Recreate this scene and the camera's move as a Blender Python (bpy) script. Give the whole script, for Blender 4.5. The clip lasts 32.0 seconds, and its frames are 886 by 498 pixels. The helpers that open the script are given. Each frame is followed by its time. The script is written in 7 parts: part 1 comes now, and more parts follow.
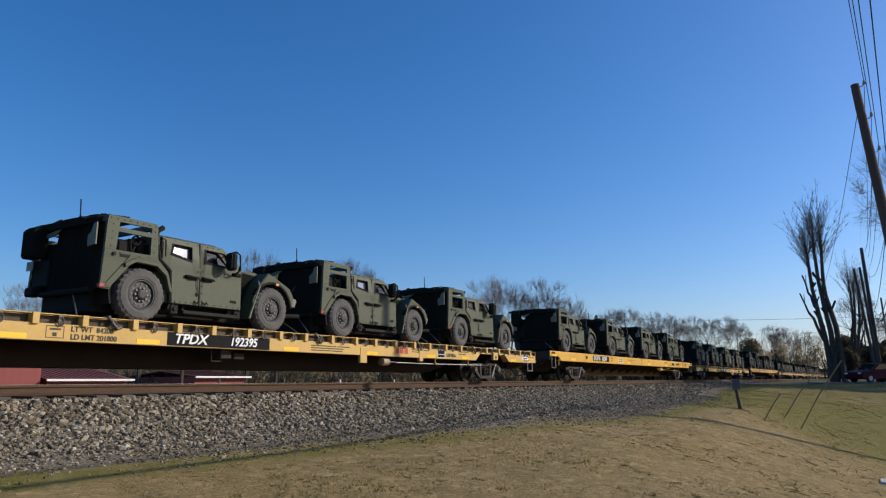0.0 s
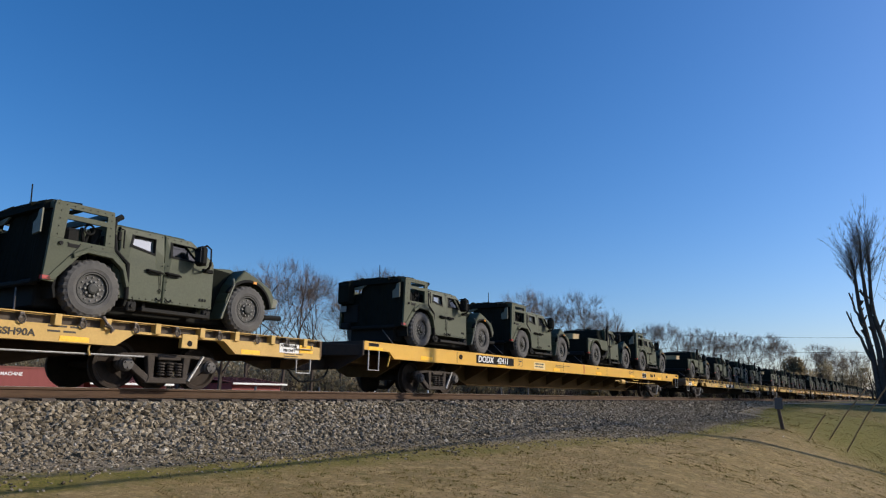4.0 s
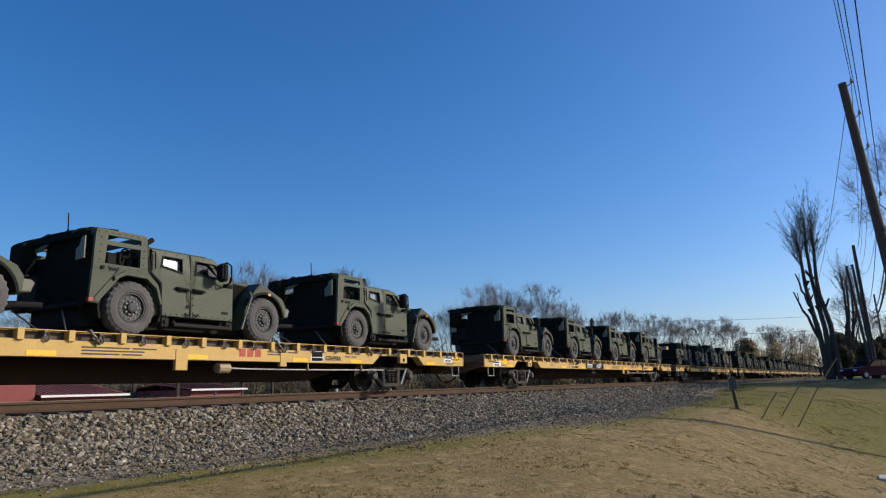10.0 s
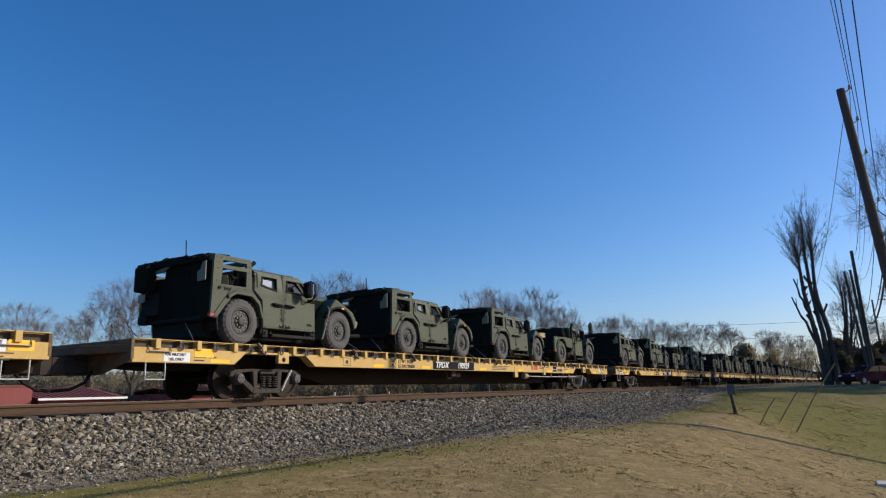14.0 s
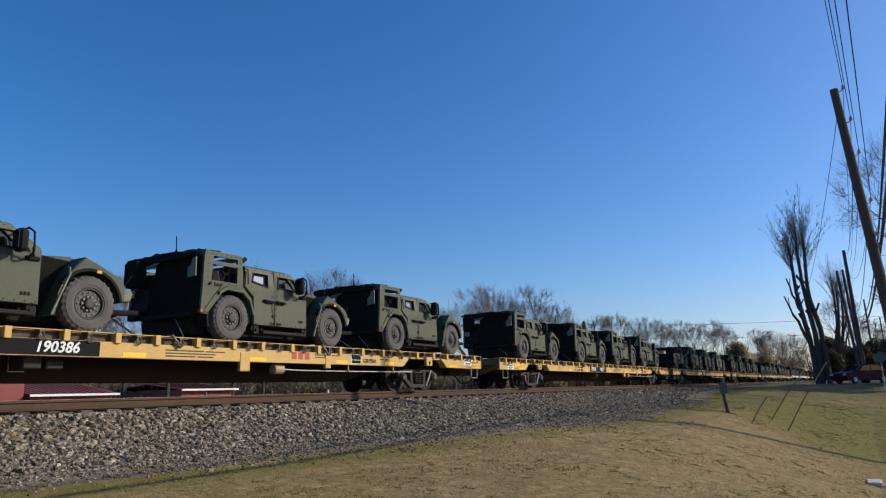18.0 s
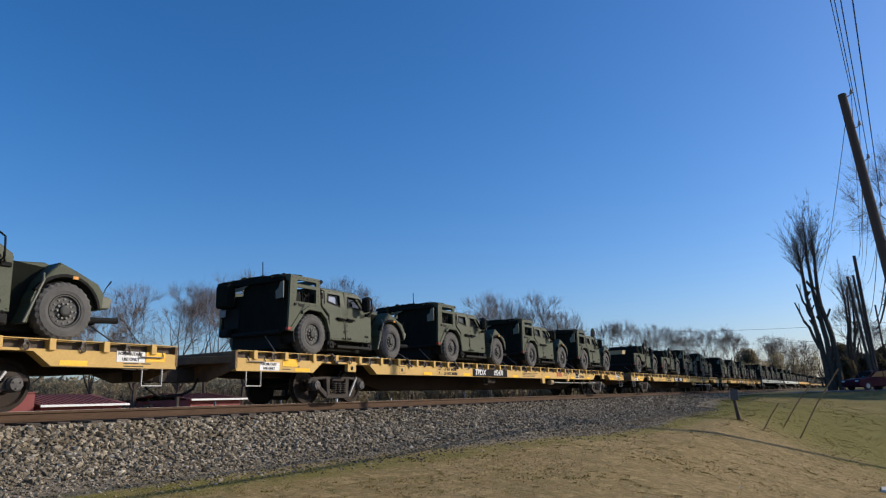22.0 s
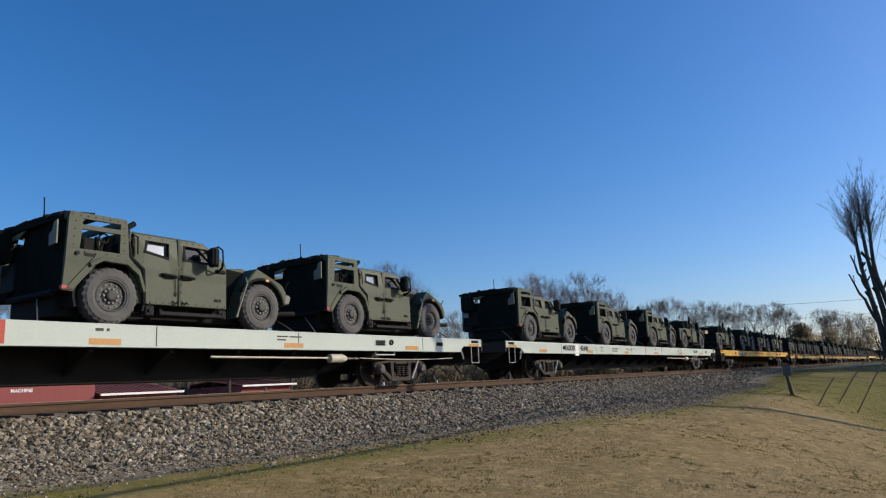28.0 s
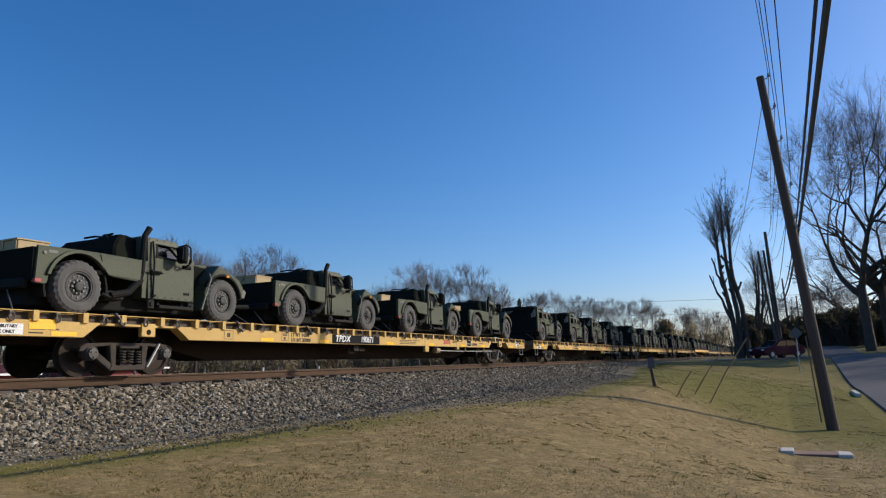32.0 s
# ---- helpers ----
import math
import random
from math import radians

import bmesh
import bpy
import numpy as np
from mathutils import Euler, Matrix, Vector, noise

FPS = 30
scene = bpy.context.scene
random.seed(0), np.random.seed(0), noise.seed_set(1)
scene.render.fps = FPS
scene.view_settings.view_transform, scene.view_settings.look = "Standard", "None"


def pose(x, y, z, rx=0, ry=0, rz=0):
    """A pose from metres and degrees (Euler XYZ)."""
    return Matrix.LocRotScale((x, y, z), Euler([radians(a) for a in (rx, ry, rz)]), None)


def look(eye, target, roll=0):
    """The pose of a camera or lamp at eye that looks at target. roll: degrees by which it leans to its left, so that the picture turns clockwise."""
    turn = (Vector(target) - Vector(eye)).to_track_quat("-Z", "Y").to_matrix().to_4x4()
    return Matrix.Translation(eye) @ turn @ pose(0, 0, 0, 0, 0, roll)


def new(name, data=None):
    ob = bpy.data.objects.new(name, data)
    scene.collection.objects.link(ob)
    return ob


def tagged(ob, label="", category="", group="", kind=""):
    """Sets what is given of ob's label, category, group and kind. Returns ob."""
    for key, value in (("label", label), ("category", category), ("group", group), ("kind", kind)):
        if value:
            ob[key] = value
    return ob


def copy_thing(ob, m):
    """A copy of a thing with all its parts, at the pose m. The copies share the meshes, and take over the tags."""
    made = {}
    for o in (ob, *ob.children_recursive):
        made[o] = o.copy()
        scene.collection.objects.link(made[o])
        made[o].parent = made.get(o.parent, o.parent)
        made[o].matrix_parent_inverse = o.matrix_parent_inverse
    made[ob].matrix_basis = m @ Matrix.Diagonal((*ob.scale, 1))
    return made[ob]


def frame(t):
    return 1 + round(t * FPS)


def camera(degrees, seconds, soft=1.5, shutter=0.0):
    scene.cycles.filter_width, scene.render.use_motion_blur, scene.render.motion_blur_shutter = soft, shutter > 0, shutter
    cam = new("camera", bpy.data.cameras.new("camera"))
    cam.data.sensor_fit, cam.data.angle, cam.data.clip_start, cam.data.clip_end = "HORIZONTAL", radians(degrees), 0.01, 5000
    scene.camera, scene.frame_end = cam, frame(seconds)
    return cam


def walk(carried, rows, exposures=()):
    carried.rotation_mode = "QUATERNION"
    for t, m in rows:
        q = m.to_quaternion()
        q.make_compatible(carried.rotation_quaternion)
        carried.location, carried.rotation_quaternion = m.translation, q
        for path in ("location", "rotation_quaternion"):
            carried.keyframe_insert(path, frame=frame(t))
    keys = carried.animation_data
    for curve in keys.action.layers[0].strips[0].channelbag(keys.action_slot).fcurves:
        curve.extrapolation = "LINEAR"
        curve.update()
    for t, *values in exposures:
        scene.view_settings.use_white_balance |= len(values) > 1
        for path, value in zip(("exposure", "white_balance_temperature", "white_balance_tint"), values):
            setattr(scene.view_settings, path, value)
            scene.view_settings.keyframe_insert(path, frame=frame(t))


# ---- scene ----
# ---------------------------------------------------------------- camera
EYE = (0.0, 0.0, 0.02)


def stand(yaw, tilt, lean):
    """The hand-held camera: it stays on one spot and only turns."""
    return pose(*EYE, 90 + tilt, 0, yaw) @ pose(0, 0, 0, 0, 0, lean)


TURNS = (
        (0, 31.15, 10.84, -0.35), (0.5, 38.63, 11.50, -0.69), (1, 40.43, 11.75, -1.39), (1.5, 40.98, 11.85, -1.41), (2, 36.60, 11.54, -1.69), 
        (2.5, 31.83, 11.01, -1.48), (3, 32.37, 11.02, -0.93), (3.5, 34.07, 11.47, 0.04), (4, 34.19, 11.76, 1.02), (4.5, 33.80, 12.13, 1.04), 
        (6.5, 30.97, 12.54, -0.75), (7, 30.58, 12.38, -0.92), (7.5, 30.57, 12.22, -1.32), (8, 30.51, 12.11, -1.46), (8.5, 30.55, 11.98, -1.56), 
        (9, 30.70, 11.91, -1.33), (9.5, 30.86, 11.69, -1.57), (10, 30.64, 11.38, -1.73), (10.5, 30.37, 11.19, -1.75), (11, 30.06, 10.96, -2.27), 
        (11.5, 29.50, 10.67, -2.12), (12, 29.17, 10.61, -2.27), (12.5, 29.91, 11.08, -2.54), (13, 30.51, 11.49, -2.43), (13.5, 30.66, 11.74, -1.85), 
        (14, 30.51, 11.71, -1.55), (14.5, 30.19, 11.59, -1.16), (16.5, 29.92, 11.22, -1.77), (17, 30.32, 11.22, -1.90), (17.5, 30.18, 11.30, -1.49), 
        (18, 30.03, 11.50, -1.35), (18.5, 29.85, 11.68, -1.57), (19, 29.84, 11.86, -1.85), (19.5, 29.76, 11.98, -2.38), (20, 29.54, 11.97, -2.56), 
        (20.5, 29.78, 11.95, -2.49), (21, 30.06, 12.00, -2.24), (21.5, 30.38, 12.12, -2.03), (22, 30.67, 12.20, -1.63), (22.5, 30.82, 12.29, -1.37), 
        (23, 30.57, 12.12, -1.16), (23.5, 30.45, 11.96, -1.39), (24, 30.58, 11.76, -1.68), (24.5, 30.99, 11.57, -1.80), (26.5, 32.56, 11.06, -1.56), 
        (27, 32.80, 11.08, -1.64), (27.5, 33.29, 10.98, -2.20), (28, 34.21, 10.88, -2.75), (28.5, 35.33, 10.77, -2.96), (29, 36.11, 10.78, -2.87), 
        (29.5, 36.55, 10.75, -2.52), (30, 36.22, 10.67, -2.57), (30.5, 31.30, 10.29, -2.75), (31, 26.48, 10.05, -2.32), (31.5, 25.07, 9.90, -1.68), 
        (32, 24.86, 9.51, -1.75))
cam = camera(65.35, 32.0, 1.2)
walk(cam, [(t, stand(a, b, c)) for t, a, b, c in TURNS])

# ---------------------------------------------------------------- light
SUN_TURN, SUN_HEIGHT = 50.5, 25.0      # degrees from +y towards +x, and above the ground
world = bpy.data.worlds.new("sky")
scene.world = world
world.use_nodes = True
wn, wl = world.node_tree.nodes, world.node_tree.links
wn.clear()
sky = wn.new("ShaderNodeTexSky")
sky.sky_type, sky.sun_disc = "NISHITA", False
sky.sun_elevation, sky.sun_rotation = radians(SUN_HEIGHT), radians(SUN_TURN)
sky.air_density, sky.dust_density, sky.ozone_density = 1.0, 1.2, 5.0
wb = wn.new("ShaderNodeBackground")
wb.inputs["Strength"].default_value = 0.146
wo = wn.new("ShaderNodeOutputWorld")
wh = wn.new("ShaderNodeHueSaturation")
wh.inputs["Saturation"].default_value = 1.24
wl.new(sky.outputs[0], wh.inputs["Color"])
wt = wn.new("ShaderNodeMix")
wt.data_type, wt.blend_type = "RGBA", "MULTIPLY"
wt.inputs["Factor"].default_value = 1.0
wt.inputs["B"].default_value = (1.05, 0.98, 1.06, 1)
wl.new(wh.outputs[0], wt.inputs["A"])
wl.new(wt.outputs["Result"], wb.inputs["Color"])
wl.new(wb.outputs[0], wo.inputs["Surface"])
sun_data = bpy.data.lights.new("sun", "SUN")
sun_data.energy, sun_data.angle, sun_data.color = 3.9, radians(0.53), (1.0, 0.9, 0.76)
sun = new("sun", sun_data)
sa, se = radians(SUN_TURN), radians(SUN_HEIGHT)
SUN_WAY = Vector((math.sin(sa) * math.cos(se), math.cos(sa) * math.cos(se), math.sin(se)))
sun.matrix_world = look(SUN_WAY * 60, (0, 0, 0))
scene.view_settings.exposure = 0.0


# ---------------------------------------------------------------- mesh helpers
def link_mesh(name, bm, material, parent=None, label="", smooth=False):
    me = bpy.data.meshes.new(name)
    bm.normal_update()
    bm.to_mesh(me)
    bm.free()
    for m in (material if isinstance(material, (list, tuple)) else [material]):
        me.materials.append(m)
    if smooth:
        for p in me.polygons:
            p.use_smooth = True
    ob = new(name, me)
    if parent is not None:
        ob.parent = parent
    if label:
        ob["label"] = label
    return ob


def part(name, bm, material, parent, label="", smooth=False):
    return link_mesh(name, bm, material, parent, label, smooth)


def again(ob, parent, m):
    """One more piece on the mesh of ob."""
    o = new(ob.name.split(".")[0], ob.data)
    o.parent, o.matrix_basis = parent, m
    return o


def empty(name):
    e = new(name)
    e.empty_display_size = 0.2
    return e


def box(bm, x0, x1, y0, y1, z0, z1, bevel=0.0):
    m = Matrix.Translation(((x0 + x1) / 2, (y0 + y1) / 2, (z0 + z1) / 2)) @ Matrix.Diagonal((x1 - x0, y1 - y0, z1 - z0, 1))
    vs = bmesh.ops.create_cube(bm, size=1, matrix=m)["verts"]
    if bevel:
        es = list({e for v in vs for e in v.link_edges})
        bmesh.ops.bevel(bm, geom=es, offset=bevel, segments=1, affect="EDGES", profile=0.5)
    return bm


def slab(bm, outline, axis, a, b, bevel=0.0):
    """A flat outline of (u, v) pairs, drawn out from a to b along axis; axis x: (y, z), y: (x, z), z: (x, y)."""
    def at(p, w):
        return {"x": (w, p[0], p[1]), "y": (p[0], w, p[1]), "z": (p[0], p[1], w)}[axis]
    lo = [bm.verts.new(at(p, a)) for p in outline]
    hi = [bm.verts.new(at(p, b)) for p in outline]
    n = len(outline)
    fs = [bm.faces.new(lo), bm.faces.new(hi)]
    for i in range(n):
        fs.append(bm.faces.new((lo[i], lo[(i + 1) % n], hi[(i + 1) % n], hi[i])))
    bmesh.ops.recalc_face_normals(bm, faces=fs)
    if bevel:
        es = list({e for f in fs[:2] for e in f.edges})
        bmesh.ops.bevel(bm, geom=es, offset=bevel, segments=1, affect="EDGES", profile=0.5)
    return bm


def rod(bm, p, q, r, r2=None, n=8, caps=True):
    p, q = Vector(p), Vector(q)
    d = q - p
    m = Matrix.Translation((p + q) / 2) @ d.to_track_quat("Z", "Y").to_matrix().to_4x4()
    bmesh.ops.create_cone(bm, cap_ends=caps, segments=n, radius1=r, radius2=r if r2 is None else r2, depth=d.length, matrix=m)
    return bm


def line(bm, pts, r, n=6):
    """A round bar along points."""
    pts = [Vector(p) for p in pts]
    rs = r if isinstance(r, (list, tuple)) else [r] * len(pts)
    rings = []
    for i, p in enumerate(pts):
        d = (pts[min(i + 1, len(pts) - 1)] - pts[max(i - 1, 0)]).normalized()
        ref = Vector((0, 0, 1)) if abs(d.z) < 0.8 else Vector((1, 0, 0))
        if i and abs(d.dot(axis)) < 0.95:
            ref = axis
        a = d.cross(ref).normalized()
        b = d.cross(a)
        axis = a.cross(d) if i == 0 else ref
        rings.append([bm.verts.new(p + (a * math.cos(2 * math.pi * k / n) + b * math.sin(2 * math.pi * k / n)) * rs[i]) for k in range(n)])
    fs = [bm.faces.new(rings[0]), bm.faces.new(rings[-1])]
    for g, h in zip(rings[:-1], rings[1:]):
        for k in range(n):
            fs.append(bm.faces.new((g[k], g[(k + 1) % n], h[(k + 1) % n], h[k])))
    bmesh.ops.recalc_face_normals(bm, faces=fs)
    return bm


def lathe(bm, prof, axis="x", n=28, at=(0, 0, 0)):
    """A profile of (along, radius) pairs turned round the axis."""
    rings = []
    for a, r in prof:
        ring = []
        for i in range(n):
            t = 2 * math.pi * i / n
            c, s = r * math.cos(t), r * math.sin(t)
            v = {"x": (a, c, s), "y": (c, a, s), "z": (c, s, a)}[axis]
            ring.append(bm.verts.new((v[0] + at[0], v[1] + at[1], v[2] + at[2])))
        rings.append(ring)
    fs = []
    for p, q in zip(rings[:-1], rings[1:]):
        for i in range(n):
            fs.append(bm.faces.new((p[i], p[(i + 1) % n], q[(i + 1) % n], q[i])))
    fs.append(bm.faces.new(rings[0]))
    fs.append(bm.faces.new(rings[-1]))
    bmesh.ops.recalc_face_normals(bm, faces=fs)
    return bm


def nb():
    return bmesh.new()


# ---------------------------------------------------------------- materials
def mat(name, base, rough=0.6, metal=0.0, second=None, scale=4.0, amount=0.5, fine=40.0, bump=0.15, dist=0.01,
        spec=0.5, random_tint=0.0, stretch=(1, 1, 1), grain=0.15):
    """A painted or raw surface: two scales of noise between two colours, with a fine relief."""
    m = bpy.data.materials.new(name)
    m.use_nodes = True
    n, l = m.node_tree.nodes, m.node_tree.links
    bs = n["Principled BSDF"]
    bs.inputs["Roughness"].default_value, bs.inputs["Metallic"].default_value = rough, metal
    bs.inputs["Specular IOR Level"].default_value = spec
    tc = n.new("ShaderNodeTexCoord")
    mp = n.new("ShaderNodeMapping")
    mp.inputs["Scale"].default_value = stretch
    l.new(tc.outputs["Object"], mp.inputs["Vector"])
    n1 = n.new("ShaderNodeTexNoise")
    n1.inputs["Scale"].default_value, n1.inputs["Detail"].default_value, n1.inputs["Roughness"].default_value = scale, 6, 0.65
    n2 = n.new("ShaderNodeTexNoise")
    n2.inputs["Scale"].default_value, n2.inputs["Detail"].default_value = fine, 4
    for q in (n1, n2):
        l.new(mp.outputs[0], q.inputs["Vector"])
    rp = n.new("ShaderNodeValToRGB")
    rp.color_ramp.elements[0].position, rp.color_ramp.elements[1].position = 0.5 - 0.22, 0.5 + 0.22
    l.new(n1.outputs["Fac"], rp.inputs["Fac"])
    mx = n.new("ShaderNodeMix")
    mx.data_type = "RGBA"
    sec = second or tuple(c * 0.7 for c in base)
    mx.inputs["A"].default_value, mx.inputs["B"].default_value = (*base, 1), (*sec, 1)
    ma = n.new("ShaderNodeMath")
    ma.operation = "MULTIPLY"
    ma.inputs[1].default_value = amount
    l.new(rp.outputs[0], ma.inputs[0])
    l.new(ma.outputs[0], mx.inputs["Factor"])
    hs = n.new("ShaderNodeHueSaturation")
    l.new(mx.outputs["Result"], hs.inputs["Color"])
    mr = n.new("ShaderNodeMapRange")
    mr.inputs["From Min"].default_value, mr.inputs["From Max"].default_value = 0.3, 0.7
    mr.inputs["To Min"].default_value, mr.inputs["To Max"].default_value = 1 - grain, 1 + grain
    l.new(n2.outputs["Fac"], mr.inputs["Value"])
    if random_tint:
        oi = n.new("ShaderNodeObjectInfo")
        m2 = n.new("ShaderNodeMapRange")
        m2.inputs["To Min"].default_value, m2.inputs["To Max"].default_value = 1 - random_tint, 1 + random_tint
        l.new(oi.outputs["Random"], m2.inputs["Value"])
        mm = n.new("ShaderNodeMath")
        mm.operation = "MULTIPLY"
        l.new(m2.outputs[0], mm.inputs[0])
        l.new(mr.outputs[0], mm.inputs[1])
        l.new(mm.outputs[0], hs.inputs["Value"])
    else:
        l.new(mr.outputs[0], hs.inputs["Value"])
    l.new(hs.outputs[0], bs.inputs["Base Color"])
    rr = n.new("ShaderNodeMapRange")
    rr.inputs["To Min"].default_value, rr.inputs["To Max"].default_value = max(rough - 0.12, 0.02), min(rough + 0.12, 1)
    l.new(n1.outputs["Fac"], rr.inputs["Value"])
    l.new(rr.outputs[0], bs.inputs["Roughness"])
    if bump:
        bp = n.new("ShaderNodeBump")
        bp.inputs["Strength"].default_value, bp.inputs["Distance"].default_value = bump, dist
        l.new(n2.outputs["Fac"], bp.inputs["Height"])
        l.new(bp.outputs[0], bs.inputs["Normal"])
    return m


OLIVE = mat("olive_paint", (0.05, 0.061, 0.033), 0.6, grain=0.12, second=(0.082, 0.09, 0.053), scale=1.6, amount=0.6, fine=30, bump=0.05, spec=0.35)
RUBBER = mat("tyre_rubber", (0.075, 0.073, 0.069), 0.9, second=(0.14, 0.134, 0.124), scale=3, amount=0.8, fine=60, bump=0.2, spec=0.3)
BLACK = mat("black_parts", (0.012, 0.0125, 0.0115), 0.75, spec=0.1, second=(0.026, 0.025, 0.022), fine=50)
HUB = mat("wheel_hub_paint", (0.012, 0.014, 0.011), 0.6, second=(0.03, 0.03, 0.025), scale=12)
YELLOW = mat("weathered_yellow_paint", (0.58, 0.365, 0.095), 0.65, grain=0.06, second=(0.46, 0.295, 0.09), scale=1.3, amount=0.6, fine=26, bump=0.05)
YELLOW_NEW = mat("clean_yellow_paint", (0.66, 0.37, 0.03), 0.5, grain=0.04, second=(0.55, 0.29, 0.035), scale=1.0, amount=0.5, fine=22, bump=0.04)
GREYPAINT = mat("pale_grey_paint", (0.45, 0.5, 0.43), 0.55, grain=0.04, second=(0.39, 0.43, 0.37), scale=1.2, amount=0.5, fine=20, bump=0.03)
REFLECT = mat("orange_yellow_reflector", (0.95, 0.52, 0.015), 0.35, second=(0.88, 0.46, 0.02), bump=0)
AMBER = mat("amber_reflector", (0.5, 0.24, 0.05), 0.4, bump=0)
WHITE = mat("white_paint", (0.75, 0.75, 0.72), 0.5, second=(0.6, 0.6, 0.56), scale=5, amount=0.4)
INK = mat("black_panel_paint", (0.012, 0.012, 0.013), 0.8, spec=0.1, second=(0.022, 0.021, 0.02), scale=3)
GRIME = mat("grimy_steel", (0.034, 0.029, 0.024), 0.85, spec=0.25, second=(0.06, 0.042, 0.03), scale=5, amount=0.7, fine=30, bump=0.25)
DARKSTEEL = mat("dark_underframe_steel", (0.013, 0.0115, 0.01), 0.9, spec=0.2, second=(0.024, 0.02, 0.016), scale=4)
RUST = mat("rusty_rail_steel", (0.07, 0.042, 0.025), 0.85, spec=0.2, second=(0.11, 0.068, 0.042), scale=3, amount=0.8, fine=25, stretch=(1, 0.2, 1))
TREAD = mat("polished_tread_steel", (0.35, 0.33, 0.31), 0.35, 0.8, bump=0)
DECKWOOD = mat("worn_deck_planks", (0.09, 0.07, 0.05), 0.85, second=(0.05, 0.04, 0.032), scale=6, amount=0.8)
TIE = mat("creosoted_tie_wood", (0.06, 0.045, 0.035), 0.85, second=(0.1, 0.08, 0.06), scale=8, amount=0.8, random_tint=0.3)
POLEWOOD = mat("weathered_pole_wood", (0.075, 0.05, 0.036), 0.9, second=(0.1, 0.072, 0.055), scale=3, amount=0.7, fine=60, bump=0.5, stretch=(3, 3, 0.25))
BARK = mat("grey_brown_bark", (0.06, 0.046, 0.036), 0.95, spec=0.1, second=(0.11, 0.088, 0.07), scale=4, amount=0.8, fine=30, bump=0.5)
TWIG = mat("bare_twigs", (0.16, 0.12, 0.095), 0.9, second=(0.22, 0.17, 0.135), scale=1, bump=0)
CABLE = mat("black_cable", (0.02, 0.02, 0.022), 0.6, bump=0)


def make_letters(texts):
    """All words that stand on things, as flat meshes one unit high, middle left at the origin."""
    made = {}
    for text in texts:
        cu = bpy.data.curves.new("letters", "FONT")
        cu.body, cu.size, cu.align_x, cu.align_y, cu.offset, cu.extrude = text, 1.0, "LEFT", "CENTER", 0.022, 0.004
        cu.resolution_u = 3
        made[text] = bpy.data.objects.new("letters", cu)
        scene.collection.objects.link(made[text])
    dg = bpy.context.evaluated_depsgraph_get()
    meshes = {t: bpy.data.meshes.new_from_object(o.evaluated_get(dg)) for t, o in made.items()}
    for o in made.values():
        cu = o.data
        bpy.data.objects.remove(o)
        bpy.data.curves.remove(cu)
    return meshes


LETTERS = make_letters("""192395 42043 190169 42411 190775 192487 190001 192577 192572 190929 190745 190386 190013 190359 192470 190358 190420 42126
42448 42382 190671 TPDX DODX MACHINE GSH90A""".split() + ["UNITED STATES ARMY", "LT WT  84200", "LD LMT 201800", "FOR MILITARY", "USE ONLY"])

# ---------------------------------------------------------------- the lie of the land
TRACK_X = -12.54          # middle of the track; the rails' top is z = 0
PROFILES = (              # across the track: (x, z) pairs at some places along it
    (-60, ((-160, 1.6), (-105, 0.4), (-75, -1.2), (-40, -2.2), (-22, -1.3), (-15.6, -0.7), (-14.3, -0.27), (-10.85, -0.27), (-9.9, -0.62), (-7.4, -0.95), (-4, -1.25), (0, -1.62), (3.4, -2.3), (10, -2.4), (40, -2.2))),
    (7, ((-160, 1.6), (-105, 0.4), (-75, -1.2), (-40, -2.2), (-22, -1.3), (-15.6, -0.7), (-14.3, -0.27), (-10.85, -0.27), (-9.9, -0.62), (-7.4, -0.95), (-4, -1.25), (0, -1.62), (3.4, -2.3), (10, -2.4), (40, -2.2))),
    (17, ((-160, 1.6), (-105, 0.4), (-75, -1.2), (-40, -2.2), (-22, -1.3), (-15.6, -0.7), (-14.3, -0.27), (-10.85, -0.27), (-10.2, -0.42), (-8.4, -0.52), (-6.6, -0.82), (-4, -1.22), (-2, -1.75), (0.2, -2.3), (3.4, -2.42), (10, -2.45), (40, -2.3))),
    (27, ((-160, 1.6), (-105, 0.4), (-75, -1.2), (-40, -2.2), (-22, -1.3), (-15.6, -0.7), (-14.3, -0.27), (-10.85, -0.27), (-10.0, -0.45), (-7.5, -0.65), (-4, -1.02), (-2, -1.7), (0.4, -2.42), (3.4, -2.42), (10, -2.45), (40, -2.3))),
    (44, ((-160, 1.6), (-105, 0.4), (-75, -1.2), (-40, -2.0), (-22, -1.2), (-15.6, -0.7), (-14.3, -0.27), (-10.85, -0.27), (-9.5, -0.5), (-6, -0.6), (-3, -0.9), (0.5, -1.6), (3.4, -1.95), (10, -2.0), (40, -1.8))),
    (66, ((-160, 1.6), (-105, 0.4), (-75, -1.0), (-40, -1.6), (-22, -1.0), (-15.6, -0.7), (-14.3, -0.27), (-10.85, -0.27), (-9, -0.35), (-3, -0.33), (3.4, -0.3), (10, -0.3), (40, 0.2))),
    (110, ((-160, 1.8), (-105, 1.0), (-75, 0.0), (-40, -1.0), (-22, -0.8), (-15.6, -0.6), (-14.3, -0.27), (-10.85, -0.27), (-9, -0.3), (0, 0.5), (6, 0.9), (20, 1.2), (40, 1.4))),
    (240, ((-160, 2.0), (-105, 1.5), (-75, 0.6), (-40, -0.6), (-22, -0.7), (-15.6, -0.6), (-14.3, -0.27), (-10.85, -0.27), (-9, -0.3), (0, 0.6), (6, 1.2), (20, 1.5), (40, 2.0))),
)


